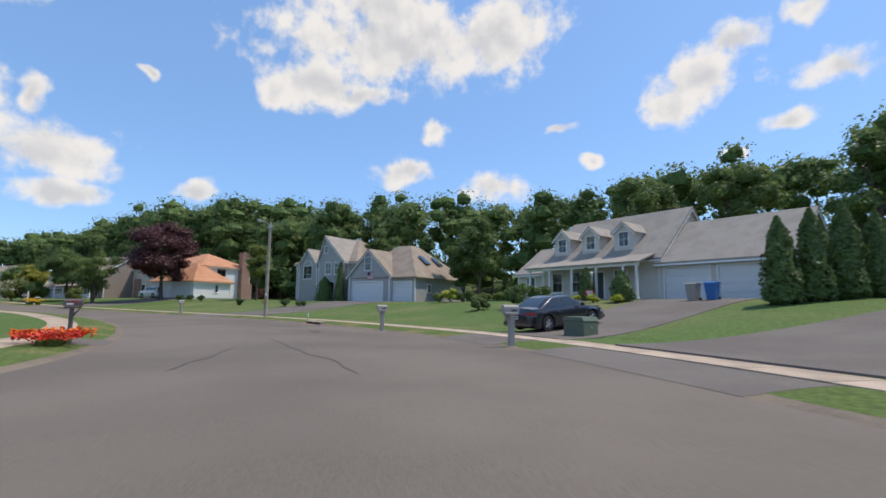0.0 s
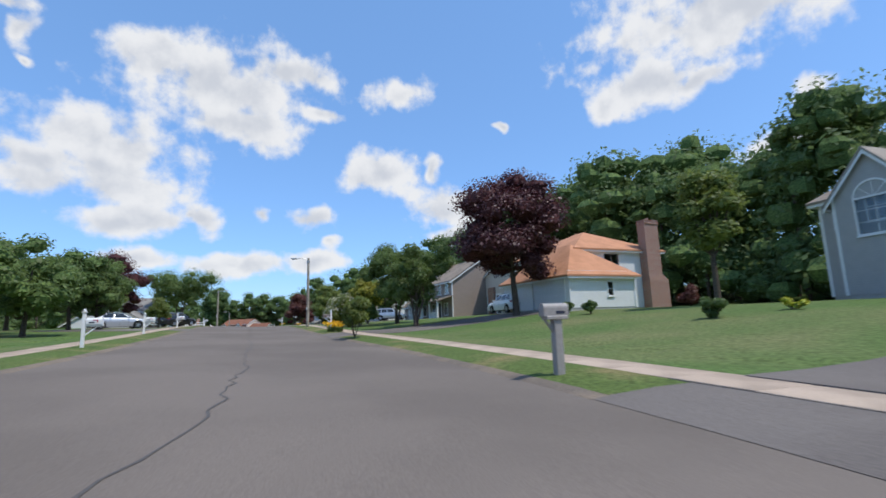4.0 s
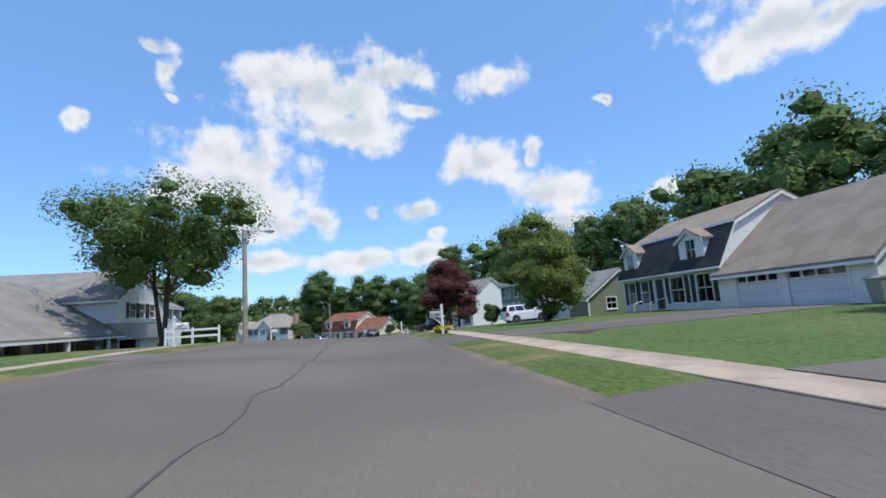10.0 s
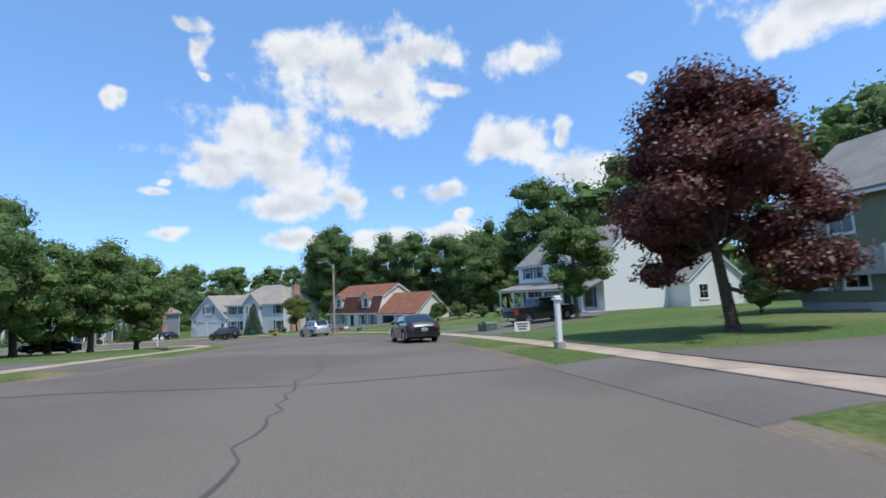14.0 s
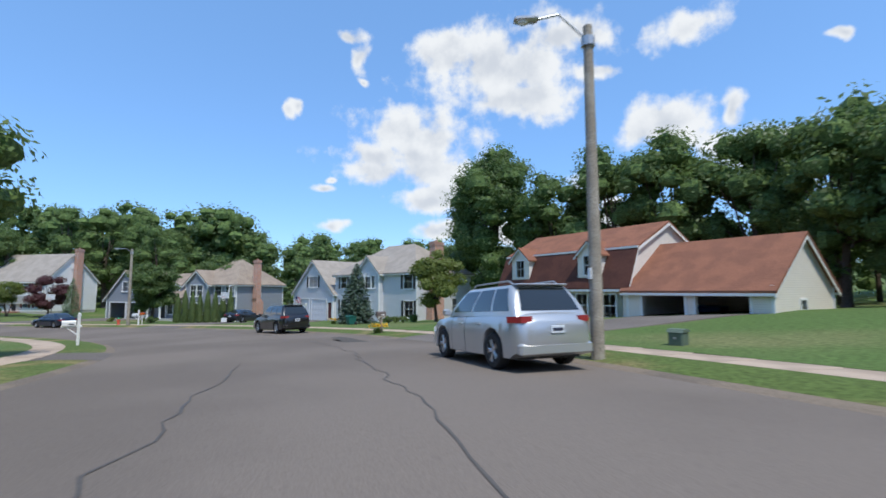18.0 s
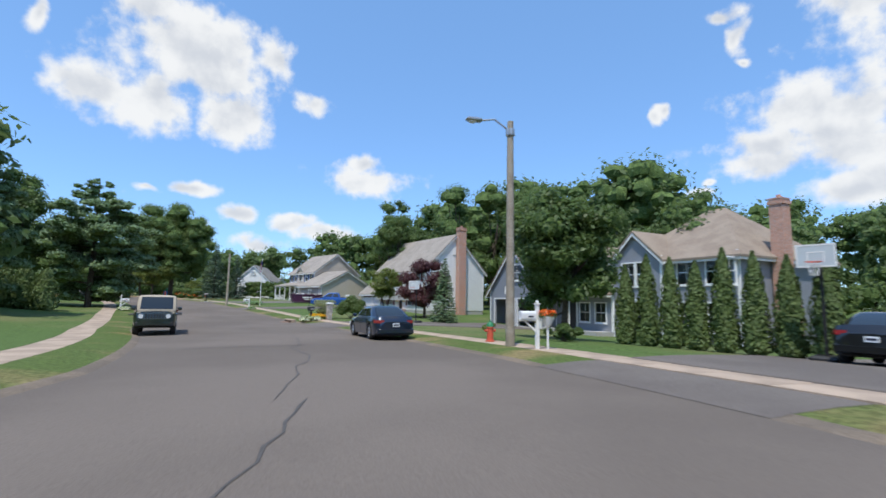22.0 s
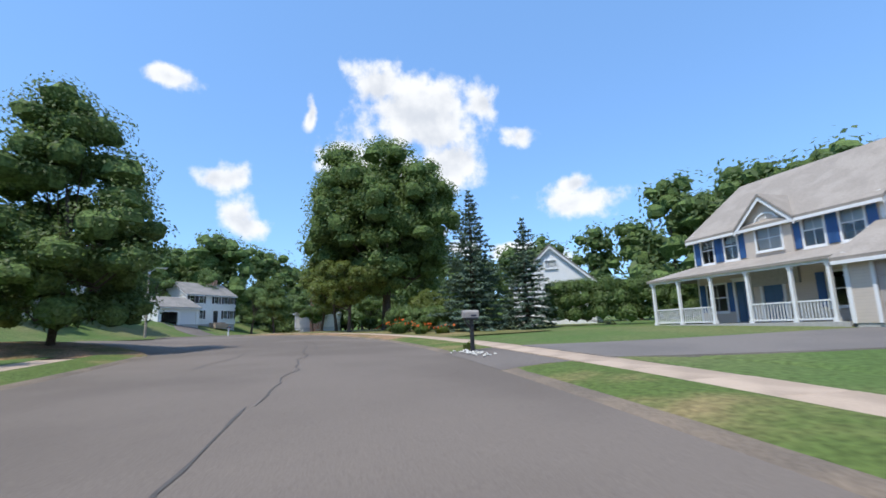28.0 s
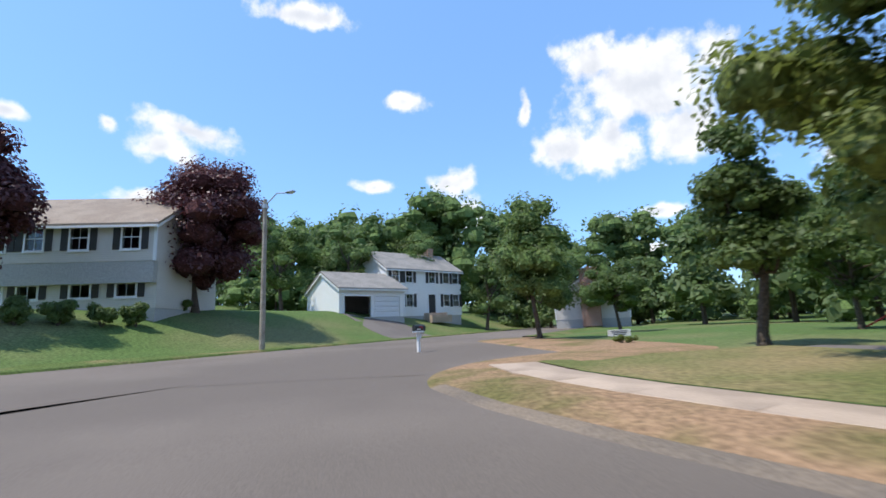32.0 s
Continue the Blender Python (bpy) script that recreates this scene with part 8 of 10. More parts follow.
def spire(name, label, x, y, h, r, mat="arbor", seed=1, leaves=4200, group="", size=0.085, category="evergreen"):
    """A dense clipped column, as arborvitae grow."""
    g = np.random.default_rng(seed)
    t = thing(name, label, category, on_ground(x, y), group)
    Shape().tube((0, 0, -0.1), (0, 0, h * 0.8), 0.07, 0.02, 7).done("trunk", "bark", t)
    # solid column under the leaves, its colour darkened as shade
    inner = [(r * 0.72 * min(1, q / 0.10 + 0.55) * (1 - q ** 2.2) ** 0.8, 0.06 + q * h) for q in (0.0, 0.1, 0.25, 0.45, 0.65, 0.82, 0.93)]
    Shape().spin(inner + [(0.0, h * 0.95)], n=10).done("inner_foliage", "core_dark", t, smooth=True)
    k = g.uniform(0, 1, leaves) ** 1.25
    a = g.uniform(0, math.tau, leaves)
    prof = np.minimum(1, (k / 0.10 + 0.55)) * (1 - k ** 2.2) ** 0.8
    lump = 1 + 0.13 * np.sin(a * 3 + k * 9 + seed) + 0.1 * np.sin(a * 5 - k * 17)
    d = r * prof * lump * np.where(g.uniform(size=leaves) < 0.3, g.uniform(0.4, 0.9, leaves), g.uniform(0.88, 1.06, leaves))
    p = np.stack((d * np.cos(a), d * np.sin(a), 0.05 + k * h), 1)
    n = unit(np.stack((np.cos(a), np.sin(a), 0.25 + 0 * a), 1) + g.normal(size=(leaves, 3)) * 0.4)
    mesh_of("foliage", leaf_quads(p, n, size, g, 0.6), None, mat, t)
    return t


def shrub(name, label, x, y, r, h, mat, seed=1, leaves=1800, size=0.07, deep=None, group="", turn=0.0, petals=None, category="shrub", petal_n=160, petal_size=0.05):
    """A mounded bush; deep: half length if it is longer than wide."""
    g = np.random.default_rng(seed)
    t = thing(name, label, category, on_ground(x, y, turn), group)
    deep = deep or r
    k = max(9, int(9 * deep / r))
    q = on_ball(k, g)
    c = q * np.array((r, deep, h * 0.5)) * g.uniform(0.25, 0.62, (k, 1))
    c[:, 2] += h * 0.48
    rad = g.uniform(0.36, 0.52, k) * min(r, h * 0.62)
    if deep > 1.3 * r:
        k = 3 * max(6, int(4.2 * deep / min(r, h * 0.5)))
        c = np.stack((g.uniform(-0.3, 0.3, k) * r, np.tile(np.linspace(-deep * 0.85, deep * 0.85, k // 3), 3), np.repeat((0.25, 0.5, 0.74), k // 3) * h + g.uniform(-0.05, 0.05, k) * h), 1)
        rad = g.uniform(0.5, 0.62, k) * min(r, h * 0.5)
    c[:, 2] = np.clip(c[:, 2], rad * 0.6, h - rad * 0.85)
    s = Shape()
    for j in range(min(k, 7)):
        s.tube((0, 0, -0.05), tuple(c[j]), 0.022, 0.008, 5, False)
    s.done("stem", "bark", t)
    mesh_of("foliage", crown_leaves(c, rad, leaves, size, g, flat=0.95, fill=0.05), None, mat, t)
    lumps(c, rad, g, 0.74, 0.95, 6, 4).done("inner_foliage", core_shade_of(mat), t, smooth=True)
    if petals:
        q = on_ball(petal_n, g)
        q[:, 2] = abs(q[:, 2])
        j = g.choice(k, petal_n)
        mesh_of("blossom", leaf_quads(c[j] + q * rad[j][:, None] * 1.08, unit(q + g.normal(size=(petal_n, 3)) * 0.3), petal_size, g, 0.9), None, petals, t)
    return t


def tuft(name, label, x, y, r, h, mat, seed=1, blades=160, wide=0.03, petals=None, petal_n=40, petal_size=0.05, arch=0.6, group="", category="flowers", turn=0.0, deep=None):
    """A clump of arching blades, with flowers over it."""
    g = np.random.default_rng(seed)
    t = thing(name, label, category, on_ground(x, y, turn), group)
    deep = deep or r
    a, d = g.uniform(0, math.tau, blades), np.sqrt(g.uniform(0, 1, blades))
    foot = np.stack((r * 0.42 * d * np.cos(a), deep * 0.42 * d * np.sin(a), np.full(blades, -0.02)), 1)
    out = np.stack((np.cos(a), np.sin(a), 0 * a), 1)
    ln = h * g.uniform(0.4, 1.15, blades) * (1.08 - 0.35 * d)
    arch = arch * (0.55 + 0.75 * d)
    side = np.stack((-np.sin(a), np.cos(a), 0 * a), 1) * wide
    m1 = foot + out * (ln * 0.3 * arch)[:, None] + np.array((0, 0, 1)) * (ln * 0.7)[:, None]
    m2 = foot + out * (ln * 0.85 * arch)[:, None] + np.array((0, 0, 1)) * (ln * (1.0 - 0.38 * arch))[:, None]
    v = np.concatenate((np.stack((foot - side * .6, foot + side * .6, m1 + side, m1 - side), 1), np.stack((m1 - side, m1 + side, m2 + side * .2, m2 - side * .2), 1))).reshape(-1, 3)
    mesh_of("foliage", v, None, mat, t)
    if petals:
        a, d = g.uniform(0, math.tau, petal_n), np.sqrt(g.uniform(0, 1, petal_n))
        p = np.stack((r * d * np.cos(a), deep * d * np.sin(a), h * g.uniform(0.75, 1.2, petal_n)), 1)
        p = np.repeat(p, 3, 0) + g.normal(size=(petal_n * 3, 3)) * petal_size * 0.45
        mesh_of("blossom", leaf_quads(p, unit(g.normal(size=(petal_n * 3, 3)) + np.array((0, 0, 0.6))), petal_size, g, 0.75), None, petals, t)
    return t


def sp(s, u):
    return spot(s, u)


def hosta_clump(label, x, y, r, h, seed, margin=True, group="hostas by the stone pillar", z=None):
    """Broad arching leaves in a rosette, with pale margins under smaller green blades."""
    g = np.random.default_rng(seed)
    t = thing("hosta", label, "hosta", on_ground(x, y), group)
    if z is not None:
        t.matrix_world.translation.z = z
    n = int(70 * r / 0.5)
    a, k = g.uniform(0, math.tau, n), np.sqrt(g.uniform(0.03, 1, n))
    out, side, up = np.stack((np.cos(a), np.sin(a), 0 * a), 1), np.stack((-np.sin(a), np.cos(a), 0 * a), 1), np.array((0, 0, 1.0))
    foot = out * (0.25 * r * k)[:, None] + up * (h * (0.95 - 0.55 * k))[:, None]
    ln, wd = r * g.uniform(0.42, 0.62, n), r * g.uniform(0.16, 0.24, n)
    tilt = g.uniform(-0.25, 0.25, n)

    def blade(f, lift):
        w = side * (wd * f)[:, None]
        p0 = foot + out * (r * 0.25 * k)[:, None] + up * lift
        p1 = p0 + out * (ln * 0.5)[:, None] + up * (h * (0.14 + 0.2 * tilt))[:, None]
        p2 = p0 + out * (ln * (0.8 + 0.35 * f))[:, None] + up * (-h * (0.10 + 0.25 * k))[:, None]
        dip = up * (-0.018)
        return np.concatenate((np.stack((p0, p1 - w, p2, p1 + dip), 1), np.stack((p0, p1 + dip, p2, p1 + w), 1))).reshape(-1, 3)

    mesh_of("foliage", blade(1.0, 0.0), None, "hosta_w" if margin else "hosta", t)
    if margin:
        mesh_of("leaf_centre", blade(0.62, 0.012), None, "hosta", t)
    s = Shape()
    for j in range(8):
        s.tube((0, 0, -0.04), tuple(foot[j]), 0.012, 0.006, 5, False)
    s.done("stem", "hosta", t)
    return t


# woods behind the houses: one mass
g = np.random.default_rng(77)
wood_v, wood_t, wood_core = [], Shape(), Shape()


def wood_tree(x, y, h, r, n, size, back=False):
    z = ground_at(x, y)
    k = 15
    q = on_ball(k, g)
    q[:, 2] = np.where(q[:, 2] < -0.3, -q[:, 2], q[:, 2])
    c = q * np.array((r, r, h * 0.40)) * g.uniform(0.45, 0.8, (k, 1)) + np.array((0, 0, h * 0.54))
    rad = g.uniform(0.40, 0.58, k) * r
    c[:, 2] += h - (c[:, 2] + 0.85 * rad).max()
    low = np.stack((r * 0.8 * np.cos(np.arange(6) * 1.047), r * 0.8 * np.sin(np.arange(6) * 1.047), h * g.uniform(0.06, 0.36, 6)), 1)
    c, rad = np.concatenate((c, low)), np.concatenate((rad, np.full(6, 0.66 * r)))
    axis = np.stack((g.uniform(-0.2, 0.2, 4) * r, g.uniform(-0.2, 0.2, 4) * r, h * np.array((0.3, 0.46, 0.62, 0.76))), 1)
    c, rad = np.concatenate((c, axis)), np.concatenate((rad, r * np.array((0.78, 0.84, 0.8, 0.62))))
    here = np.array((x, y, z))
    wood_v.append(crown_leaves(c, rad, int(n * 1.25), size, g, fill=0.16) + here)
    core = lumps(c[::2] if back else c, rad[::2] if back else rad, g, 0.5, 0.72, 5, 4 - back)
    wood_core.add([tuple(np.array(p) + here) for p in core.v], core.f)
    wood_t.tube((x, y, z - 0.3), (x, y, z + h * 0.6), 0.24, 0.13, 6, False)


houses_at = [tuple(o.matrix_world.translation) for o in scene.objects if o.parent is None and "house" in o.name or "colonial" in o.name and o.parent is None]


def wood_belt(s0, s1, u0, u1, h0, h1, step, n=1100, size=0.38, rows=4):
    s = s0
    while s < s1:
        for row in range(rows):
            u = u0 + (u1 - u0) * (row + g.uniform(-.3, .3)) / max(1, rows - 1)
            x, y = spot(s + g.uniform(-2, 2), u)
            if min([99] + [math.hypot(x - a, y - b) for a, b, c in houses_at]) < 15:
                continue
            h = g.uniform(h0, h1)
            wood_tree(x, y, h, g.uniform(0.23, 0.31) * h, int(n * (1.25, 0.8, 0.5, 0.45)[row]), size, row > 1)
        s += step * g.uniform(0.8, 1.2)


wood_belt(-14, 50, 54, 78, 16, 19, 5.6, 1350, 0.27)
wood_belt(50, 66, 46, 70, 18, 22, 5.6, 1350, 0.27)
wood_belt(66, 84, 44, 66, 17, 21, 5.6, 1300, 0.26)
wood_belt(84, 128, 42, 66, 20, 24.5, 6.0, 1500, 0.28)
wood_belt(128, 198, 50, 76, 19, 24, 6.6, 1250, 0.29)
wood_belt(198, 208, 46, 72, 16, 19, 5.8, 1250, 0.27)
wood_belt(208, 262, 50, 72, 9, 12, 5.2, 1000, 0.25)
wood_belt(262, 322, 54, 76, 15, 19, 6.0, 1200, 0.28, rows=3)
wood_belt(36, 150, -64, -48, 10, 14, 8.5, 800, 0.32, rows=2)
wood_belt(170, 335, -66, -46, 14, 19, 8.5, 900, 0.32, rows=2)


def wood_patch(x0, y0, x1, y1, deep, count, h0, h1, n=800, size=0.34):
    for i in range(count):
        t = i / max(1, count - 1)
        x, y = x0 + (x1 - x0) * t + g.uniform(-deep, deep), y0 + (y1 - y0) * t + g.uniform(-deep, deep)
        h = g.uniform(h0, h1)
        wood_tree(x, y, h, g.uniform(0.24, 0.32) * h, n, size)


wood_patch(-250, -68, -200, -115, 5, 18, 17, 22)
wood_patch(-280, -40, -254, -64, 4, 10, 7, 9)
wood_patch(-254, 92, -280, 42, 6, 20, 19, 23)
wood_patch(-290, 100, -290, 172, 6, 18, 17, 20)
wood_patch(-200, -110, -150, -80, 8, 12, 13, 18)
wood_patch(-285, -30, -278, 40, 5, 18, 13, 18)
wood_patch(-262, -34, -272, -8, 3, 8, 8, 12)
wood_patch(-300, -30, -262, -75, 4, 14, 14, 18)
wood_patch(-262, -75, -215, -92, 4, 14, 16, 20)
wood_patch(-195, 50, -150, -60, 7, 20, 11, 15)
woods = tagged(new("woods"), "dense green deciduous woods behind the houses", "woods", kind="stuff")
wood_t.done("trunks", "bark", woods, kind="stuff")
mesh_of("crowns", np.concatenate(wood_v), None, "leaf_wood", woods, kind="stuff")
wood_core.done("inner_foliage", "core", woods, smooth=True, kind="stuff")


MAPLE, GREEN, BUSH = "dark maroon maple with a dense round crown", "leafy green shade tree on a lawn", "rounded green foundation shrub"
# first stretch
tree("maroon_maple", MAPLE, -34.3, 67.6, 11.4, 4.9, 0.5, "leaf_red", "round", 24000, 0.125, 3, 34)
tree("multi_stem_tree", "broad green multi-stemmed tree beside the footway", -40.8, 63.6, 6.4, 3.3, 1.0, "leaf", "vase", 9000, 0.12, 5, 30, trunks=4)
tree("multi_stem_tree", "broad green multi-stemmed tree beside the footway", -47.0, 68.0, 7.6, 3.8, 1.4, "leaf_mid", "round", 20000, 0.095, 6, 40, trunks=3)
for i, (s, u, h, r) in enumerate(((38, -17, 6.5, 3.6), (33, -22, 8.5, 4.0), (47, -19, 7.0, 4.0), (30, -30, 9, 4.2), (54, -20, 7.0, 4.0), (62, -20, 7.0, 4.2), (70, -18, 6.6, 3.8), (78, -14.5, 6.4, 3.4), (83, -19, 7.2, 4.0), (91, -16, 7.2, 4.1), (96, -22, 7.6, 4.0))):
    tree("lawn_tree", "broad green tree on the far lawn", *sp(s, u), h, r, 0.4, ("leaf_mid", "leaf", "leaf_mid")[i % 3], "round", 5600, 0.14, 20 + i, 36, group="trees on the far lawns")
tree("near_tree", "leafy tree overhanging the far footway", *sp(22, -16), 7.5, 3.4, 1.6, "leaf", "round", 8000, 0.12, 39, 26)
tree("near_tree", "leafy tree overhanging the far footway", -17.2, 14.6, 6.8, 3.3, 1.6, "leaf", "round", 14000, 0.10, 38, 32)
for i, (x, y, h) in enumerate(((7, 58, 9), (-4, 68, 11), (28, 36, 12), (34, 30, 13), (40, 24, 13), (46, 16, 13), (24, 44, 13))):
    tree("tall_tree", "tall green tree beyond the houses", x, y, h, h * 0.30, 0.5, ("leaf_mid", "leaf_dark")[i % 2], "round", 6000, 0.19, 40 + i, 28, group="tall trees behind the houses")
for i in range(9):
    spire("arborvitae", "tall narrow arborvitae in a clipped screen", 16.7 + i * 1.5, 19.5 - i * 0.1, 3.9 + 0.25 * ((i * 7) % 3), 0.74, "arbor", 60 + i, 3600, "arborvitae screen by the drive", 0.1)
for i, (x, y, h, r) in enumerate(((-8.8, 61.4, 5.2, 0.75), (-11.0, 62.5, 3.2, 1.2), (13.4, 33.9, 2.4, 0.55), (13.9, 29.2, 2.0, 0.7))):
    spire("spire_evergreen", "slim dark upright evergreen beside a porch", x, y, h, r, "arbor", 80 + i, 2500, "evergreens by the porches", 0.085)
tree("tall_tree", "tall dark tree between two houses", 8.3, 54.4, 10.5, 2.8, 0.8, "leaf_dark", "oval", 6000, 0.16, 90, 28, group="tall trees behind the houses")
tree("oak", "tall dense green oak behind the houses", -198.8, 125.6, 21.6, 7.5, 0.4, "leaf_dark", "round", 26000, 0.19, 91, 80, group="oaks behind the red-roofed house")
tree("lawn_tree", "broad green tree beside a white house", -121.5, 80.4, 5.0, 3.2, 0.6, "leaf_mid", "round", 7000, 0.11, 92, 28, group="trees on the far lawns")
for i, (x, y, r, h) in enumerate(((7.6, 32.2, 1.2, 1.9), (9.6, 33.6, 1.0, 1.5), (5.2, 33.8, 1.3, 1.2))):
    shrub("rounded_shrub", BUSH, x, y, r, h, "leaf_mid", 100 + i, 2200, 0.08, group="shrubs by the dormer house")
for i, (x, y) in enumerate(((12.4, 30.3), (11.6, 31.6), (13.2, 28.4))):
    shrub("golden_shrub", "low golden-leaved shrub by the porch", x, y, 0.7, 0.6, "chart", 110 + i, 900, 0.05, group="golden shrubs by the porch")
for i, (x, y) in enumerate(((-27.5, 64.5), (-29.6, 66.2), (-31.8, 67.6), (-20.0, 57.4), (-13.5, 53.0), (-11.5, 51.5), (-33.5, 78), (-36, 79.5))):
    shrub("clipped_shrub", "clipped dark green foundation shrub", x, y, 0.8, 0.85, "leaf_dark", 120 + i, 1300, 0.07, group="clipped foundation shrubs")
for i, (x, y) in enumerate(((9.0, 45.4), (10.6, 46.8), (12.2, 48.4), (7.6, 44.2), (13.6, 50.2), (15.0, 52.0), (6.4, 44.0), (5.3, 44.2), (4.2, 44.6), (3.1, 45.2))):
    shrub("lime_shrub", "low lime-green shrub along the top of a lawn", x, y, 1.3, 1.0 + 0.2 * (i % 3), ("leaf_lime", "leaf", "chart")[i % 3] if i != 5 else "leaf", 112 + i, 1800, 0.08, group="shrubs along the top of the lawn")
shrub("red_shrub", "small red-leaved maple shrub", -24.5, 79.0, 1.1, 2.0, "leaf_red2", 130, 2200, 0.08)
shrub("golden_shrub", "low golden-leaved shrub on the lawn", -17.6, 58.6, 0.8, 0.5, "chart", 131, 900, 0.05)
tree("lime_tree", "small lime-green tree by the lawn", -21, 66.5, 8.0, 2.2, 2.5, "leaf_lime", "oval", 4200, 0.15, 132, 18)
shrub("airy_shrub", "airy lime-green shrub leaning beside the footway", *sp(66.6, 3.4), 1.0, 2.8, "leaf_lime", 133, 3600, 0.07)
shrub("lime_shrub", "tall lime shrub with cream blossom", -52.0, 65.4, 2.0, 3.9, "leaf_lime", 134, 11000, 0.07, petals="cream", petal_n=900, petal_size=0.05)
shrub("dark_hedge_shrub", "broad dark green shrub beside the lawn", -49.4, 65.6, 1.9, 2.8, "leaf_dark", 135, 8000, 0.075)
# second stretch
tree("maroon_tree", "dark maroon shade tree across the street", -95.6, 59.2, 11.2, 5.9, 0.8, "leaf_red", "round", 18000, 0.13, 140, 36)
tree("lime_tree", "spreading lime-green tree before a maroon one", -87.1, 57.2, 5.3, 2.7, 1.0, "leaf_lime", "vase", 9000, 0.11, 136, 30, trunks=3)
tree("golden_rain_tree", "lime-green tree with yellow blossom beside a drive", -53.7, 70.6, 5.2, 2.1, 1.2, "leaf_gold", "round", 9000, 0.10, 137, 30)
shrub("dark_hedge_shrub", "dark green shrub below a lime tree", -54.6, 71.4, 1.6, 2.2, "leaf_dark", 138, 6000, 0.075)
tree("clipped_tree", "small clipped lime-green tree", -69.8, 56.6, 3.2, 1.3, 0.5, "leaf_lime", "round", 4500, 0.09, 141, 20)
tree("near_tree", "green tree hung over the far footway", -66.5, 50.4, 6.4, 2.9, 0.9, "leaf", "round", 8000, 0.11, 139, 28)
tree("vase_tree", "vase-shaped green tree with spreading limbs", -106.6, 74.0, 10.8, 7.1, 2.7, "leaf", "vase", 26000, 0.115, 142, 84, thick=0.26, trunks=3)
tree("round_lawn_tree", "round green tree in front of a white garage", -69.4, 89.2, 6.3, 4.1, 0.9, "leaf_mid", "round", 13000, 0.10, 143, 60)
tree("sapling", "thin young tree on the lawn", *sp(98.5, 7.4), 3.0, 0.8, 1.2, "leaf", "oval", 900, 0.08, 144, 10, thick=0.03)
tree("tall_tree", "tall dark tree beside the white house", -58.5, 88.5, 12.5, 3.6, 1.5, "leaf_dark", "round", 8500, 0.18, 145, 30, group="tall trees behind the houses")
tree("tall_tree", "tall dark tree beside the white house", -50, 90, 13.5, 4.0, 1.5, "leaf_mid", "round", 8500, 0.18, 146, 30, group="tall trees behind the houses")
tree("weeping_birch", "drooping green birch on the lawn", *sp(136.4, 13.2), 8.3, 3.6, 0.3, "leaf_lime", "round", 17000, 0.085, 147, 36, trunks=2)
tree("weeping_birch", "drooping green birch on the lawn", *sp(133.2, 11.6), 5.6, 2.9, 0.0, "leaf_lime", "round", 14000, 0.085, 148, 30, trunks=2)
tree("maroon_maple", "tall rusty maroon maple on a lawn", -113.9, 104.6, 8.7, 4.3, 0.8, "leaf_red2", "maple", 38000, 0.085, 149, 56)
shrub("rounded_shrub", "tall green shrub beside the white garage", -116.4, 113.6, 1.7, 3.4, "leaf_mid", 150, 5000, 0.1)
tree("leafy_tree", "leafy green tree beside the drive", -129.2, 116.4, 7.6, 3.0, 0.8, "leaf", "round", 9000, 0.13, 151, 30)
for i, (s, u, h, r) in enumerate(((183, -20, 9.0, 3.8), (190, -19, 9.8, 3.8), (198, -15, 10, 3.6), (186, -27, 11.5, 4.6), (194, -25, 12, 4.6), (203, -22, 13.5, 4.6), (176, -30, 10, 4.6), (210, -17, 11, 4.0), (168, -34, 9.5, 4.6), (216, -25, 14, 4.8), (207, -10.5, 9.8, 4.0))):
    tree("lawn_tree", "broad green tree beyond the far lawn", *sp(s, u), h, r, 0.1, ("leaf_mid", "leaf", "leaf_mid")[i % 3], "round", 8000, 0.14, 160 + i, 46, group="trees on the far lawns")
# third stretch
for i, (x, y, h, r) in enumerate(((-185.1, 132.5, 18.0, 5.8), (-179.3, 134.0, 16.8, 5.6), (-173.8, 136.5, 15.2, 5.6), (-167.7, 137.0, 13.6, 5.4), (-161.4, 136.6, 12.8, 5.0), (-156.4, 131.6, 9.4, 4.2), (-152.9, 137.5, 19.4, 5.4), (-141, 144, 18, 5.6), (-190, 129, 15.5, 5.0))):
    tree("oak", "tall dense green oak behind the houses", x, y, h, r, 0.3, ("leaf_dark", "leaf_mid")[i % 2], "round", 9500, 0.19, 180 + i, 44, group="oaks behind the red-roofed house")
shrub("rounded_shrub", "large rounded green shrub by the porch", -148.6, 120.4, 1.1, 2.1, "leaf", 190, 3600, 0.08)
shrub("rounded_shrub", "clipped green shrub by the porch", -145.4, 121.0, 0.95, 1.3, "leaf_dark", 191, 2600, 0.07)
shrub("flowering_shrub", "low shrub with white flowers by the porch", -146.9, 120.6, 0.8, 0.7, "hosta", 192, 1200, 0.06, petals="hosta_w", petal_n=200)
shrub("flowering_shrub", "low shrub with white flowers by the porch", -143.4, 121.8, 0.9, 0.9, "leaf", 193, 1200, 0.06, petals="cream", petal_n=200)
shrub("rounded_shrub", "tall green shrub beyond the lawn", -151.4, 119.4, 1.3, 2.2, "leaf_mid", 194, 3600, 0.09)
tree("small_tree", "small green tree beside a chimney", -184.6, 113.9, 6.2, 2.8, 0.9, "leaf_lime", "round", 9000, 0.12, 195, 28)
conifer("blue_spruce", "blue spruce in front of a grey house", -185.6, 107.3, 5.0, 1.55, "spruce", 196, low=0.15, tiers=30, per=15, size=0.10, droop=0.15)
for i, (x, y) in enumerate(((-183.9, 109.6), (-184.6, 110.4), (-185.2, 111.2), (-187.5, 107.2))):
    shrub("low_shrub", "low green shrub along the house foot", x, y, 0.6, 0.6, "leaf", 200 + i, 900, 0.06, group="low shrubs along the house")
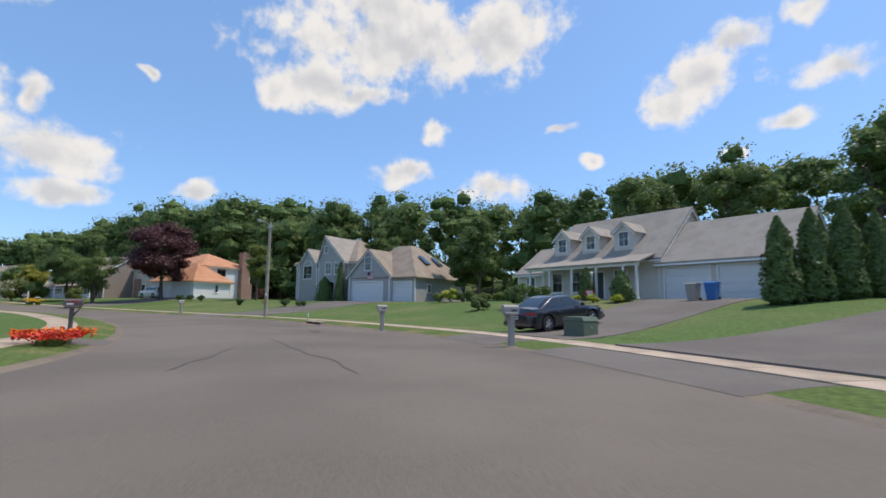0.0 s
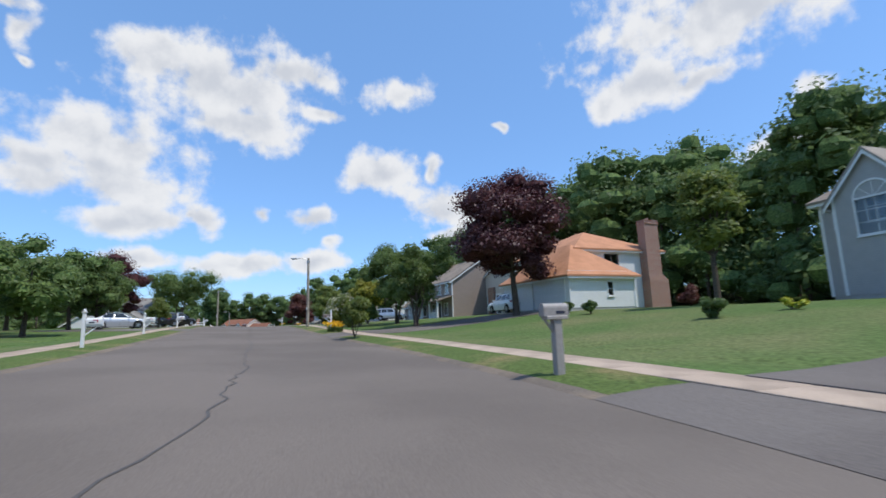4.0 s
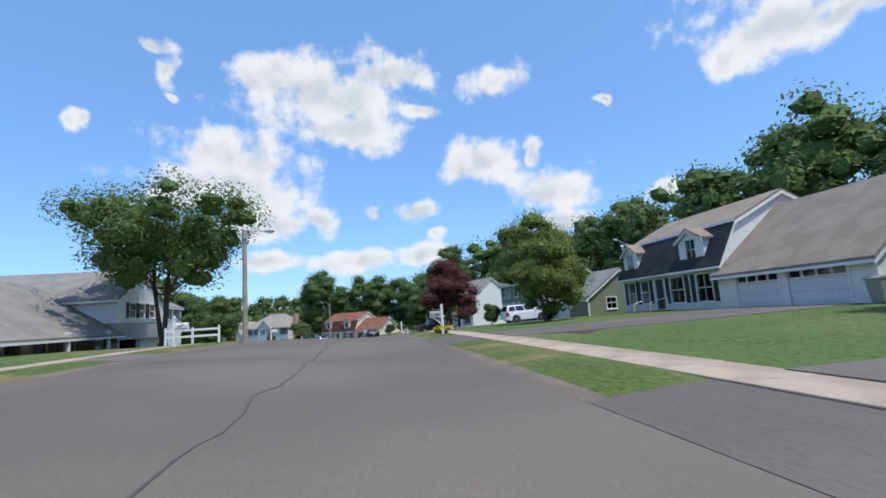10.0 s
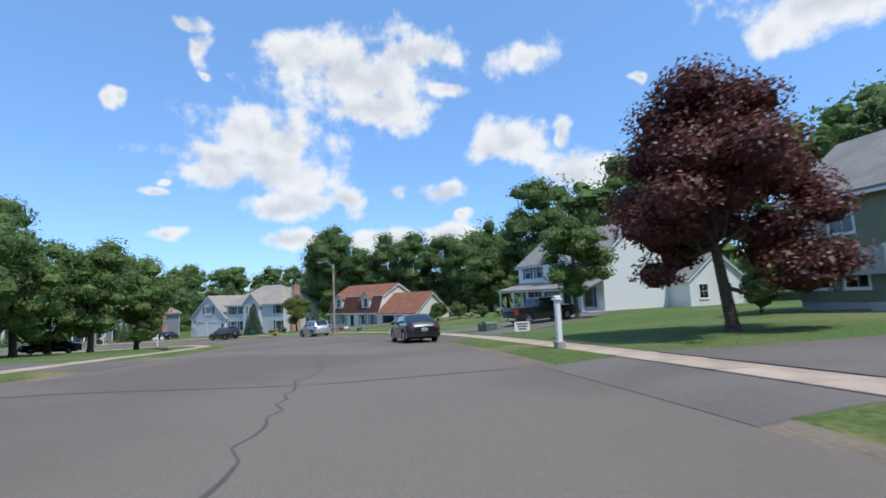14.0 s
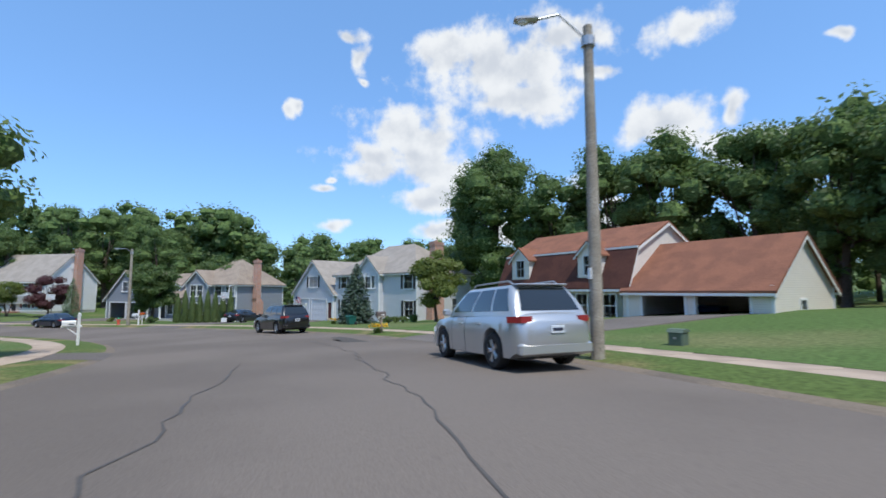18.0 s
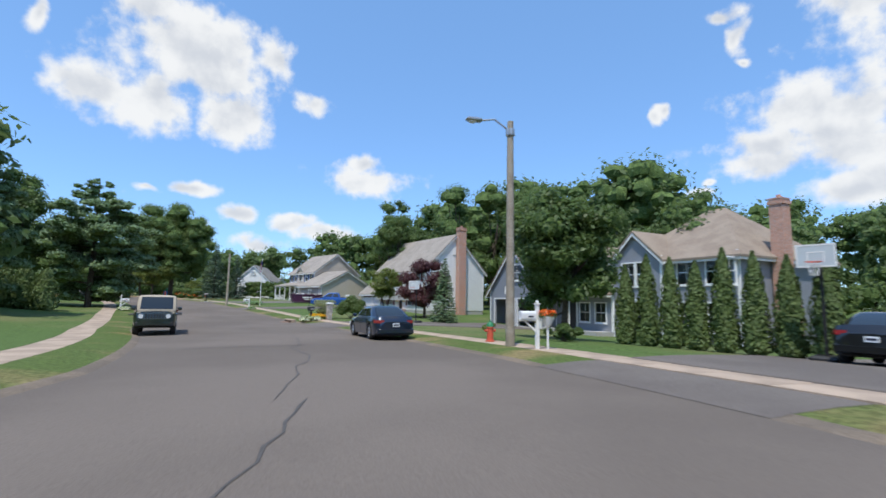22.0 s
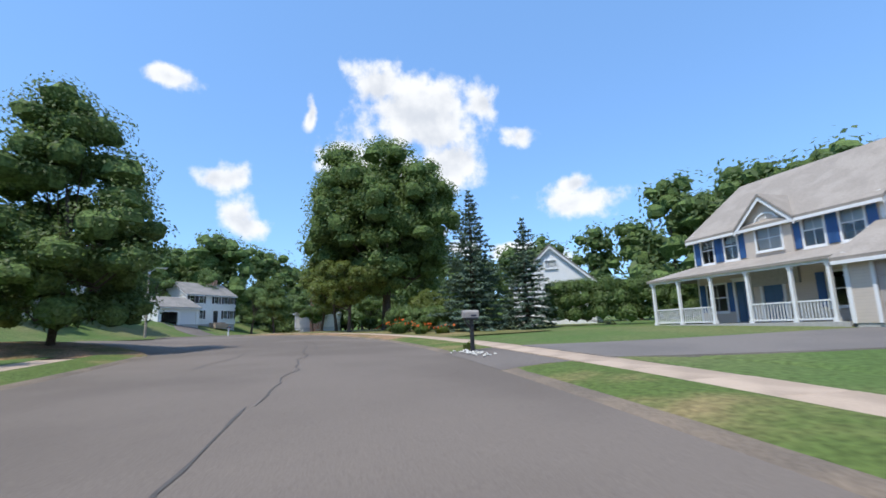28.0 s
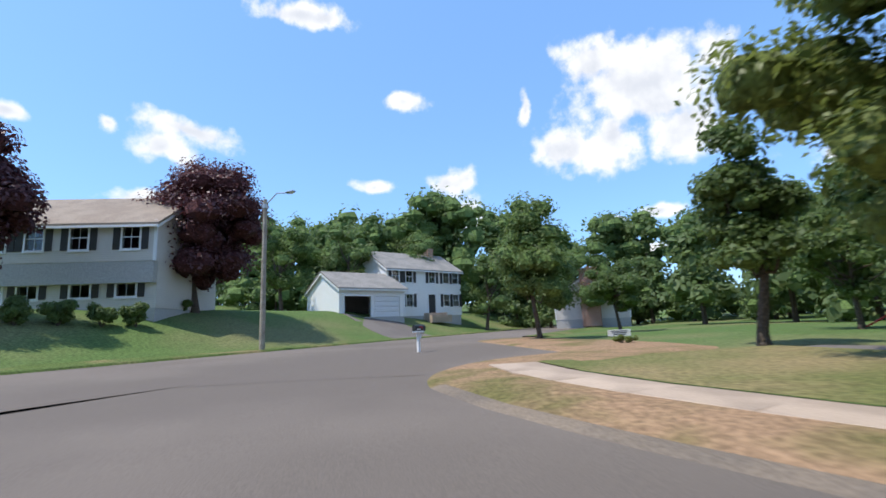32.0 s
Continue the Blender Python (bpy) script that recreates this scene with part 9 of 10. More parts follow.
tuft("ornamental_grass", "arching pale ornamental grass", -186.6, 112.4, 0.7, 1.0, "hosta", 205, 260, 0.02, category="grass")
tuft("yellow_flowers", "yellow flowers beside the drive", -186.8, 105.6, 0.5, 0.4, "leaf", 206, 120, 0.02, "yellow", 40, 0.05)
conifer("small_spruce", "small blue spruce by the far house", -146, 76, 3.8, 1.4, "spruce", 207, size=0.11)
for i in range(8):
    x, y = -206.9 + i * 0.46, 89.9 + i * 0.84
    spire("arborvitae", "narrow arborvitae in a row beside the drive", x, y, 3.2 + 0.2 * ((i * 5) % 3), 0.42, "arbor", 210 + i, 3600, "arborvitae row by the blue house", 0.065)
tree("broadleaf_evergreen", "large dense glossy-leaved tree on the lawn", -207.6, 87.2, 7.0, 3.1, 0.4, "leaf_dark", "round", 17000, 0.13, 220, 46, thick=0.16)
shrub("dark_hedge_shrub", "dark shrub under the street lamp", -205.4, 87.6, 1.1, 0.8, "leaf_dark", 221, 1800, 0.07)
shrub("rounded_shrub", "rounded lime shrub by the lawn", -209.6, 92.2, 0.9, 0.9, "leaf_lime", 222, 1600, 0.06)
shrub("golden_shrub", "golden shrub near the garage", -213.2, 81.6, 0.8, 0.6, "leaf_lime", 223, 1000, 0.06)
tree("plum_tree", "round dark plum-leaved tree on the lawn", -227.4, 69.4, 6.1, 3.0, 0.4, "leaf_red", "round", 14000, 0.11, 224, 26)
conifer("young_spruce", "slim green spruce beside a basketball hoop", -222.2, 74.1, 5.6, 1.2, "pine", 225, size=0.11)
for i, (x, y, h, r) in enumerate(((-238.5, 80, 15.5, 5.0), (-249.5, 62.7, 19.6, 6.2), (-250.8, 68.5, 20, 6.0), (-249.4, 74.6, 19, 5.8), (-245.5, 79.2, 16, 5.0), (-254.6, 48.9, 18.5, 4.0), (-240.8, 57.5, 13, 3.0), (-246, 56, 14.5, 4.8), (-231, 87, 11, 4.4), (-224, 94, 10, 4.0), (-250, 50, 13, 4.2))):
    tree("tall_tree", "tall green tree behind the white house", x, y, h, r, 1.5, ("leaf_mid", "leaf_dark")[i % 2], "round", 6500, 0.18, 230 + i, 30, group="tall trees behind the houses")
tree("dogwood", "lime-green dogwood in layered tiers", -227.6, 64.6, 5.0, 2.5, 1.3, "leaf_lime", "vase", 8500, 0.10, 240, 34, trunks=3)
shrub("lime_shrub", "mounded bright green shrub near the dogwood", -218.6, 67.0, 1.5, 1.95, "leaf", 241, 6000, 0.07)
# last stretch
pine("white_pine", "large white pine with level boughs", -211.2, 41.6, 12.6, 6.7, 250)
tree("tall_tree", "tall dark tree beside a white pine", -206.5, 37.6, 12.8, 3.4, 0.6, "leaf_dark", "oval", 12000, 0.16, 249, 40)
for i, (x, y) in enumerate(((-203.7, 44.9), (-204.4, 46.0), (-205.3, 47.2))):
    spire("spire_evergreen", "rounded upright evergreen at the lawn's edge", x, y, 3.3 + 0.3 * (i % 2), 0.95, "arbor", 245 + i, 2600, "evergreens by the porches", 0.085)
pine("white_pine", "large white pine with level boughs", *sp(272, -17), 12.5, 4.6, 251)
conifer("dark_spruce", "dark conifer behind the pines", *sp(290, -22), 12, 3.0, "pine", 252, size=0.16)
spire("spire_evergreen", "rounded upright evergreen at the lawn's edge", *sp(262, -19), 3.0, 1.0, "arbor", 253, 2600, "evergreens by the porches", 0.085)
for i, (s, u, h, r) in enumerate(((268, -30, 11, 4.4), (255, -36, 11, 4.6), (297, -19, 9.5, 4.2), (240, -38, 14, 5.0), (225, -34, 14.5, 5.0))):
    tree("lawn_tree", "broad green tree beyond the far lawn", *sp(s, u), h, r, 0.7, ("leaf_mid", "leaf")[i % 2], "round", 5000, 0.16, 255 + i, 28, group="trees on the far lawns")
tree("willowy_tree", "large drooping silvery-green tree by the street", -222.2, 16.2, 11.4, 4.5, 0.0, "leaf_mid", "maple", 30000, 0.10, 265, 90, trunks=2)
tree("willowy_tree", "large drooping silvery-green tree by the street", -215.5, 24.0, 10.0, 4.8, 0.0, "leaf", "round", 22000, 0.09, 266, 40, trunks=2)
conifer("tall_spruce", "tall blue-green spruce at the lawn's edge", -244.5, 16.1, 10.2, 2.9, "spruce", 270, tiers=30, per=13, size=0.13, ragged=0.42, droop=0.32)
conifer("tall_spruce", "blue-green spruce beside a taller one", -247.4, 18.4, 7.9, 2.3, "spruce", 271, tiers=25, per=12, size=0.13, ragged=0.42, droop=0.32)
shrub("yew_hedge", "tall clipped dark green hedge", -251.8, 22.4, 1.3, 3.5, "leaf_mid", 272, 17000, 0.08, deep=5.2, turn=25, category="hedge")
tree("great_oak", "very large spreading green oak", -246.6, 0.4, 19.7, 9.0, 1.8, "leaf", "oak", 76000, 0.165, 273, 290, thick=0.45)
shrub("rhododendron", "broad rhododendron bank behind daylilies", -246.4, 8.0, 2.1, 3.8, "leaf_lime", 275, 9000, 0.085, deep=2.4, turn=10)
shrub("rhododendron", "broad rhododendron bank behind daylilies", -243.0, 11.4, 1.4, 1.9, "leaf_mid", 276, 7000, 0.085, deep=3.4, turn=10)
for i, (s, u) in enumerate(((321.5, 7.4), (323, 8.2), (324.5, 7.2), (326, 8.0), (320.4, 8.4), (325, 9.2))):
    tuft("daylilies", "clump of orange daylilies with arching leaves", *sp(s, u), 0.75 + 0.2 * (i % 3), 0.55 + 0.13 * ((i * 5) % 4), ("leaf", "leaf_lime", "leaf_mid")[i % 3], 280 + i, 520, 0.02, "orange", 5 + 3 * (i % 3), 0.07, group="daylilies by the footway")
shrub("box_hedge", "clipped round green hedge", -248.6, -7.0, 2.0, 1.4, "leaf", 295, 5000, 0.07)
tree("street_tree", "spreading green tree hung over the footway", -241.9, 1.9, 6.7, 3.8, 1.6, "leaf_lime", "round", 19000, 0.105, 296, 44, thick=0.16)
tree("street_tree", "spreading lime-green tree beside the drive", -243.3, -4.0, 9.2, 4.0, 1.3, "leaf_lime", "round", 20000, 0.105, 294, 40, thick=0.16)
tree("street_tree", "slender green tree on the corner lawn", -244.3, -10.2, 6.4, 1.6, 1.0, "leaf_mid", "oval", 9000, 0.11, 297, 36)
tree("young_maple", "slender green tree with rising limbs", -242.6, -22.0, 7.9, 2.7, 0.4, "leaf", "oval", 8000, 0.11, 298, 28, trunks=2)
tree("rounded_tree", "rounded green tree beyond the drive", -249.8, -27.0, 4.9, 2.2, 0.9, "leaf_mid", "round", 7500, 0.11, 299, 28)
tree("rounded_tree", "rounded green tree beyond the drive", -253.0, -14.8, 5.0, 2.6, 0.9, "leaf", "round", 7500, 0.11, 300, 28)
shrub("golden_shrub", "low golden shrub on the corner lawn", -242.8, -14.4, 0.6, 0.35, "leaf_lime", 301, 700, 0.05)
tree("maroon_maple", "round dark maroon maple on a mown bank", -222.9, -31.7, 10.4, 5.0, 0.0, "leaf_red", "round", 27000, 0.13, 302, 64)
tree("maroon_maple", "dark maroon maple at the end of a house", -216.3, -21.7, 8.6, 3.3, 1.0, "leaf_red", "round", 10000, 0.14, 303, 30)
for i, (x, y) in enumerate(((-220.0, -23.2), (-221.2, -24.4), (-222.2, -25.6), (-219.0, -22.0))):
    shrub("clipped_shrub", "clipped green shrub on the bank", x, y, 0.95, 1.3, "leaf_mid", 305 + i, 1800, 0.07, group="clipped shrubs on the bank")
shrub("yew_hedge", "low dark hedge beside a tree", -222.4, -30.5, 1.4, 0.9, "leaf_dark", 310, 2200, 0.07, category="hedge")
for i, (x, y, h, r) in enumerate(((-232, -52, 10, 4.0), (-240, -58, 11, 4.2), (-248, -54, 9.5, 3.8), (-225, -50, 10, 4.0), (-258, -48, 10, 4.2))):
    tree("lawn_tree", "broad green tree behind the white house", x, y, h, r, 0.7, ("leaf_mid", "leaf")[i % 2], "round", 5000, 0.16, 315 + i, 28, group="trees on the far lawns")

# ---- street furniture and small things ----
def street_lamp(base, top, head, label="weathered wooden street lamp pole with a cobra-head lamp", arm=True, name="street_lamp"):
    z = ground_at(*base) if len(base) == 2 else base[2]
    t = thing(name, label, "street lamp" if arm else "utility pole", pose(base[0], base[1], z))
    h = top - z
    Shape().path([(0, 0, -0.3), (0, 0, h * 0.5), (0, 0, h)], [0.155, 0.13, 0.105], 12).done("pole", "pole", t, smooth=True)
    if not arm:
        Shape().soft(-0.05, 0.05, -0.24, -0.1, h - 0.75, h - 0.5, 0.02).done("bracket", "steel", t)
        return t
    d = Vector((head[0] - base[0], head[1] - base[1], head[2] - z))
    mid = Vector((d.x * 0.5, d.y * 0.5, d.z + 0.12))
    Shape().path([(0, 0, h - 0.35), mid, d], 0.03, 8).done("arm", "steel", t)
    w = Vector((d.x, d.y, 0)).normalized()
    turn = math.degrees(math.atan2(-w.x, w.y))
    m = pose(d.x, d.y, d.z, 0, 0, turn)
    s, l = Shape(), Shape()
    s.soft(-0.13, 0.13, -0.15, 0.42, -0.03, 0.09, 0.04)
    s.v = [tuple(m @ Vector(p)) for p in s.v]
    lamp_head = s.done("lamp_head", "steel", t, smooth=True)
    l.ball((0, 0.2, -0.03), 0.12, 10, 6, (0.85, 1.2, 0.6))
    l.v = [tuple(m @ Vector(p)) for p in l.v]
    l.done("lens", "lens", lamp_head, smooth=True)
    Shape().tube((0, 0, h - 0.5), (0, 0, h - 0.28), 0.16, 0.16, 10).done("bracket", "steel", t)
    Shape().soft(-0.06, 0.06, -0.17, -0.13, 1.7, 1.95, 0.01).done("pole_tag", "white", t)
    return t


street_lamp((-11.5, 38.95), 7.9, (-11.8, 37.45, 7.7))
street_lamp((-56.25, 64.95), 7.9, (-56.95, 63.9, 7.8))
street_lamp((-99.0, 77.0), 7.9, (-98.4, 78.1, 7.8))
street_lamp((-155.7, 108.6), 5.9, (-156.2, 107.4, 6.1))
street_lamp((-200.9, 86.8), 4.0, (-200.15, 85.9, 3.9))
street_lamp((-228.5, -25.2), 6.0, (-229.9, -24.2, 6.1))
street_lamp((-227.2, 41.0), 3.4, None, "weathered wooden utility pole on the verge", False, "utility_pole")


def mailbox(s, u, label, post="white", box="mail_black", h=1.15, kind="side", cap=True, turn=0.0, at=None, bars=True):
    """A box on a post at the kerb, its door facing the street."""
    x, y = at or spot(s, u)
    z = ground_at(x, y)
    if at is None and EDGE_L(s) - 3 < u < EDGE_R(s) + 3:
        z = float(surface(s, u)) + 0.11
    side = 1 if u > 0 else -1
    t = thing("mailbox", label, "mailbox", pose(x, y, z, 0, 0, heading(s) + turn + (90 if side > 0 else -90)), "mailboxes along the street")
    w = 0.055 if post != "mail_grey" else 0.08
    Shape().soft(-w, w, -w, w, -0.15, h + (0.22 if kind == "arm" else -0.24), 0.012).done("post", post, t)
    if kind == "arm":
        Shape().soft(-w - 0.025, w + 0.025, -w - 0.025, w + 0.025, h + 0.22, h + 0.26, 0.01).ball((0, 0, h + 0.30), 0.055).done("post_cap", post, t, smooth=True)
        Shape().soft(-w * 0.8, w * 0.8, -0.12, 0.62, h - 0.28, h - 0.2, 0.012).prism([(0.06, h - 0.62), (0.06, h - 0.55), (0.40, h - 0.27), (0.46, h - 0.27)], -0.025, 0.025).done("arm", post, t)
        y0 = 0.09
    else:
        Shape().soft(-0.11, 0.11, -0.2, 0.24, h - 0.27, h - 0.2, 0.012).prism([(0.05, h - 0.55), (0.05, h - 0.45), (0.22, h - 0.26), (0.24, h - 0.27)], -0.03, 0.03).done("shelf", post, t)
        y0 = -0.22
    arch = [(-0.09, h - 0.2), (0.09, h - 0.2), (0.09, h - 0.06)] + [(0.09 * math.cos(a * math.pi / 8), h - 0.06 + 0.085 * math.sin(a * math.pi / 8)) for a in range(1, 8)] + [(-0.09, h - 0.06)]
    b = Shape().prism(arch, y0, y0 + 0.48, "y").done("box", box, t)
    arch2 = [(x_ * 1.06, (z_ - h + 0.1) * 1.06 + h - 0.1) for x_, z_ in arch]
    Shape().prism(arch2, y0 + 0.475, y0 + 0.50, "y").done("door", box, b)
    Shape().soft(0.092, 0.1, y0 + 0.2, y0 + 0.36, h - 0.07, h - 0.04, 0.002).soft(0.092, 0.1, y0 + 0.33, y0 + 0.36, h - 0.14, h - 0.04, 0.002).done("flag", "flag_red", b)
    if bars:
        for sx in (-1, 1):
            Shape().box(sx * 0.0925 - 0.0015, sx * 0.0925 + 0.0015, y0 + 0.08, y0 + 0.26, h - 0.165, h - 0.115).done("lettering_bar", "white" if box in ("mail_black", "mail_brown") else "bars", b)
    return t


def bed(name, label, s, u, r, h, petals, n=40, mat="leaf", seed=1, deep=None, psize=0.05, at=None):
    x, y = at or spot(s, u)
    ob = tuft(name, label, x, y, r, h, mat, seed, int(220 * r), 0.02, petals, n, psize, group="flowers by the mailboxes", deep=deep)
    if at is None and EDGE_L(s) - 3 < u < EDGE_R(s) + 3:
        ob.matrix_world.translation.z = float(surface(s, u)) + 0.11
    return ob


mailbox(12.6, 5.2, "grey post mailbox with a faded pinkish top", "mail_grey", "mail_grey", 1.12)
mailbox(21.4, 4.3, "grey mailbox on a grey post at the kerb", "mail_grey", "mail_grey", 1.1)
mailbox(49.2, 3.95, "weathered grey mailbox on a thick grey post", "mail_grey", "mail_grey", 1.22)
mailbox(77.0, 3.85, "brown mailbox on a bracketed white post", "white", "mail_brown", 1.25, "arm")
mailbox(103.0, 3.6, "dark mailbox on a thin dark post", "iron", "mail_black", 1.15)
mailbox(126.9, 3.7, "pale mailbox on a white post with yellow flowers", "white", "mail_grey", 1.1, "arm")
mailbox(182.5, 6.7, "black mailbox on a capped white post", "white", "mail_black", 1.05, "arm")
mailbox(209.5, 6.4, "brown mailbox on a wooden post with yellow flowers", "pole", "mail_brown", 1.05)
mailbox(242.0, 6.4, "white mailbox on a capped white post", "white", "garage", 1.15, "arm")
mailbox(284.0, 3.5, "white mailbox on a white post", "white", "white", 1.1, "arm")
mailbox(306.9, 4.05, "grey mailbox with a red flag on a dark post", "mail_black", "mail_grey", 1.2)
mailbox(19.3, -7.2, "dark brown mailbox on a bracketed brown post", "mail_brown", "mail_brown", 1.2)
for s_, u_ in ((62.5, -7.4), (77, -8.0), (92, -8.0), (127.5, -8.4), (153, -8.0), (280.3, -8.0)):
    mailbox(s_, u_, "white mailbox on a capped white post", "white", "white", 1.05, "arm")
mailbox(215.2, -5.6, "white mailbox on a white post across the street", "white", "white", 1.1, "arm", turn=180)
mailbox(300, -8, "black mailbox on a white post by the corner", "white", "mail_black", 1.0, at=(-235.9, -16.9), turn=60)
bed("orange_flowers", "bed of orange and red flowers below a mailbox", 16.0, -6.9, 0.9, 0.3, "orange", 150, seed=2, psize=0.06)
bed("red_flowers", "bed of bright red flowers below a mailbox", 14.8, -6.7, 0.7, 0.28, "red_petal", 110, seed=3, psize=0.06)
bed("yellow_lilies", "yellow lilies round a mailbox post", 76.1, 3.75, 0.6, 0.6, "yellow", 40, seed=4, psize=0.085)
bed("yellow_lilies", "yellow lilies round a mailbox post", 77.3, 4.1, 0.55, 0.55, "yellow", 34, seed=5, psize=0.085)
bed("yellow_lilies", "yellow lilies round a mailbox post", 75.4, 4.2, 0.5, 0.55, "yellow", 28, seed=14, psize=0.085)
bed("mixed_flowers", "small mixed flowers round a dark post", 103.5, 4.0, 0.35, 0.25, "yellow", 30, seed=6)
bed("yellow_flowers", "yellow flowers round a white post", 127.2, 3.8, 0.45, 0.35, "yellow", 60, seed=7)
shrub("chartreuse_hosta", "bright chartreuse hosta by the kerb", *spot(128.3, 3.7), 0.5, 0.42, "chart", 408, 420, 0.11, category="hosta")
bed("yellow_flowers", "yellow flowers round a wooden post", 209.6, 6.3, 0.5, 0.4, "yellow", 50, seed=9)
hosta_clump("pale variegated hostas by a white post", *spot(280.6, -7.7), 0.7, 0.4, 410, group="hostas by the mailboxes")
hosta_clump("green hostas by a white post", *spot(283.6, 3.7), 0.5, 0.36, 411, False, "hostas by the mailboxes", float(surface(283.6, 3.7)) + 0.12)
bed("lime_bedding", "lime ground plants below a dark mailbox", 307.6, 4.2, 0.45, 0.3, None, mat="leaf_lime", seed=12)
for i, (s_, u_) in enumerate(((295.6, 7.2), (296.6, 6.8), (297.5, 7.4), (296.8, 8.0))):
    hosta_clump("patch of broad green hostas on the lawn", *spot(s_, u_), 0.75, 0.45, 413 + i, False, "hostas on the lawn")
# white stones under a mailbox
rs = np.random.default_rng(5)
stones = Shape()
for i in range(150):
    s_, u_ = 182.6 + rs.normal() * 0.55, 6.6 + rs.normal() * 0.32
    x, y = spot(s_, u_)
    stones.ball((x, y, float(surface(s_, u_)) + 0.13), rs.uniform(0.03, 0.06), 6, 4, (1, 1, 0.7))
stones.done("white_stones", "stone_white", None, "heap of white stones round a mailbox post", category="stones", kind="stuff")

stones = Shape()
for i in range(60):
    s_, u_ = 306.4 + rs.normal() * 0.5, 3.85 + rs.normal() * 0.2
    x, y = spot(s_, u_)
    stones.ball((x, y, float(surface(s_, u_)) + 0.10), rs.uniform(0.025, 0.055), 6, 4, (1, 1, 0.6))
stones.done("white_stones", "stone_white", None, "white stones on the bare ground by a dark mailbox post", category="stones", kind="stuff")

# stone pillar with a black mailbox and its flower bed
x, y = spot(266.3, 6.0)
pillar = thing("stone_pillar", "pale fieldstone pillar with a white capstone", "pillar", pose(x, y, ground_at(x, y), 0, 0, heading(267) + 90))
rp = random.Random(9)
z = -0.1
while z < 1.24:
    hh = rp.uniform(0.09, 0.15)
    a = rp.uniform(-0.1, 0.1)
    for x0, x1, y0, y1 in ((-0.19, a, -0.19, 0.02), (a + 0.006, 0.19, -0.19, -0.02), (-0.19, -a, 0.026, 0.19), (-a + 0.006, 0.19, -0.014, 0.19)):
        j = rp.uniform(-0.012, 0.012)
        Shape().soft(x0 - (0.01 + j if x0 < -0.15 else 0), x1 + (0.01 + j if x1 > 0.15 else 0), y0 - (0.01 - j if y0 < -0.15 else 0), y1 + (0.01 - j if y1 > 0.15 else 0), z, z + hh - 0.008, 0.015).done("stone", "fieldstone", pillar)
    z += hh
Shape().soft(-0.25, 0.25, -0.25, 0.25, z, z + 0.07, 0.02).prism([(-0.22, z + 0.07), (0.22, z + 0.07), (0.08, z + 0.13), (-0.08, z + 0.13)], -0.22, 0.22).done("capstone", "white", pillar)
mailbox(267.0, 4.9, "black mailbox on a black arm beside a stone pillar", "iron", "mail_black", 1.04, at=spot(265.2, 4.25))
for i, (s_, u_, r_) in enumerate(((266.5, 5.0, 0.5), (267.2, 5.3, 0.55), (267.9, 5.4, 0.5), (266.7, 5.9, 0.5))):
    bed("yellow_flowers", "mass of small yellow flowers by a stone pillar", s_, u_, r_, 0.36, "yellow", 420, seed=20 + i, psize=0.024)
tuft("ornamental_grass", "feathery pale green ornamental grass", *spot(269.0, 6.5), 0.9, 1.25, "plume", 24, 2200, 0.008, "plume", 900, 0.04, category="grass", arch=0.9)
for i, (s_, u_, r_) in enumerate(((264.45, 3.6, 0.34), (264.95, 3.65, 0.34), (265.5, 3.75, 0.34), (264.7, 4.15, 0.34), (265.8, 4.2, 0.33), (265.1, 4.7, 0.34))):
    hosta_clump("white-edged hostas along the kerb", *spot(s_, u_), r_, 0.42, 420 + i, z=float(surface(s_, u_)) + 0.12)

# pillar lamp, posts, boxes
x, y = spot(157.7, 5.6)
t = thing("post_lamp", "square white post with a capped top", "post", pose(x, y, float(surface(157.7, 5.6)) + 0.11, 0, 0, heading(157)))
Shape().soft(-0.07, 0.07, -0.07, 0.07, 0.2, 1.35, 0.012).done("post", "white", t)
Shape().soft(-0.13, 0.13, -0.13, 0.13, -0.1, 0.22, 0.02).done("plinth", "mail_grey", t)
Shape().soft(-0.12, 0.12, -0.12, 0.12, 1.35, 1.39, 0.01).soft(-0.09, 0.09, -0.09, 0.09, 1.39, 1.47, 0.02).done("post_cap", "white", t)

HYDRANT = thing("fire_hydrant", "red fire hydrant with a green top", "hydrant", pose(*spot(245.2, 6.5), ground_at(*spot(245.2, 6.5)), 0, 0, heading(245)))
Shape().spin([(0.17, -0.05), (0.17, 0.06), (0.12, 0.08), (0.115, 0.5), (0.14, 0.52), (0.14, 0.56), (0.0, 0.57)]).done("barrel", "hydrant", HYDRANT, smooth=True)
Shape().spin([(0.135, 0.565), (0.125, 0.66), (0.07, 0.73), (0.0, 0.74)]).tube((0, 0, 0.73), (0, 0, 0.80), 0.035, None, 5).done("bonnet", "hydrant_top", HYDRANT, smooth=True)
for a in (0, 90, 180):
    w = Vector((math.cos(math.radians(a)), math.sin(math.radians(a)), 0))
    Shape().tube(w * 0.1 + Vector((0, 0, 0.42)), w * 0.2 + Vector((0, 0, 0.42)), 0.07 if a == 90 else 0.055, None, 12).tube(w * 0.2 + Vector((0, 0, 0.42)), w * 0.23 + Vector((0, 0, 0.42)), 0.03, None, 5).done("nozzle_cap", "hydrant", HYDRANT)


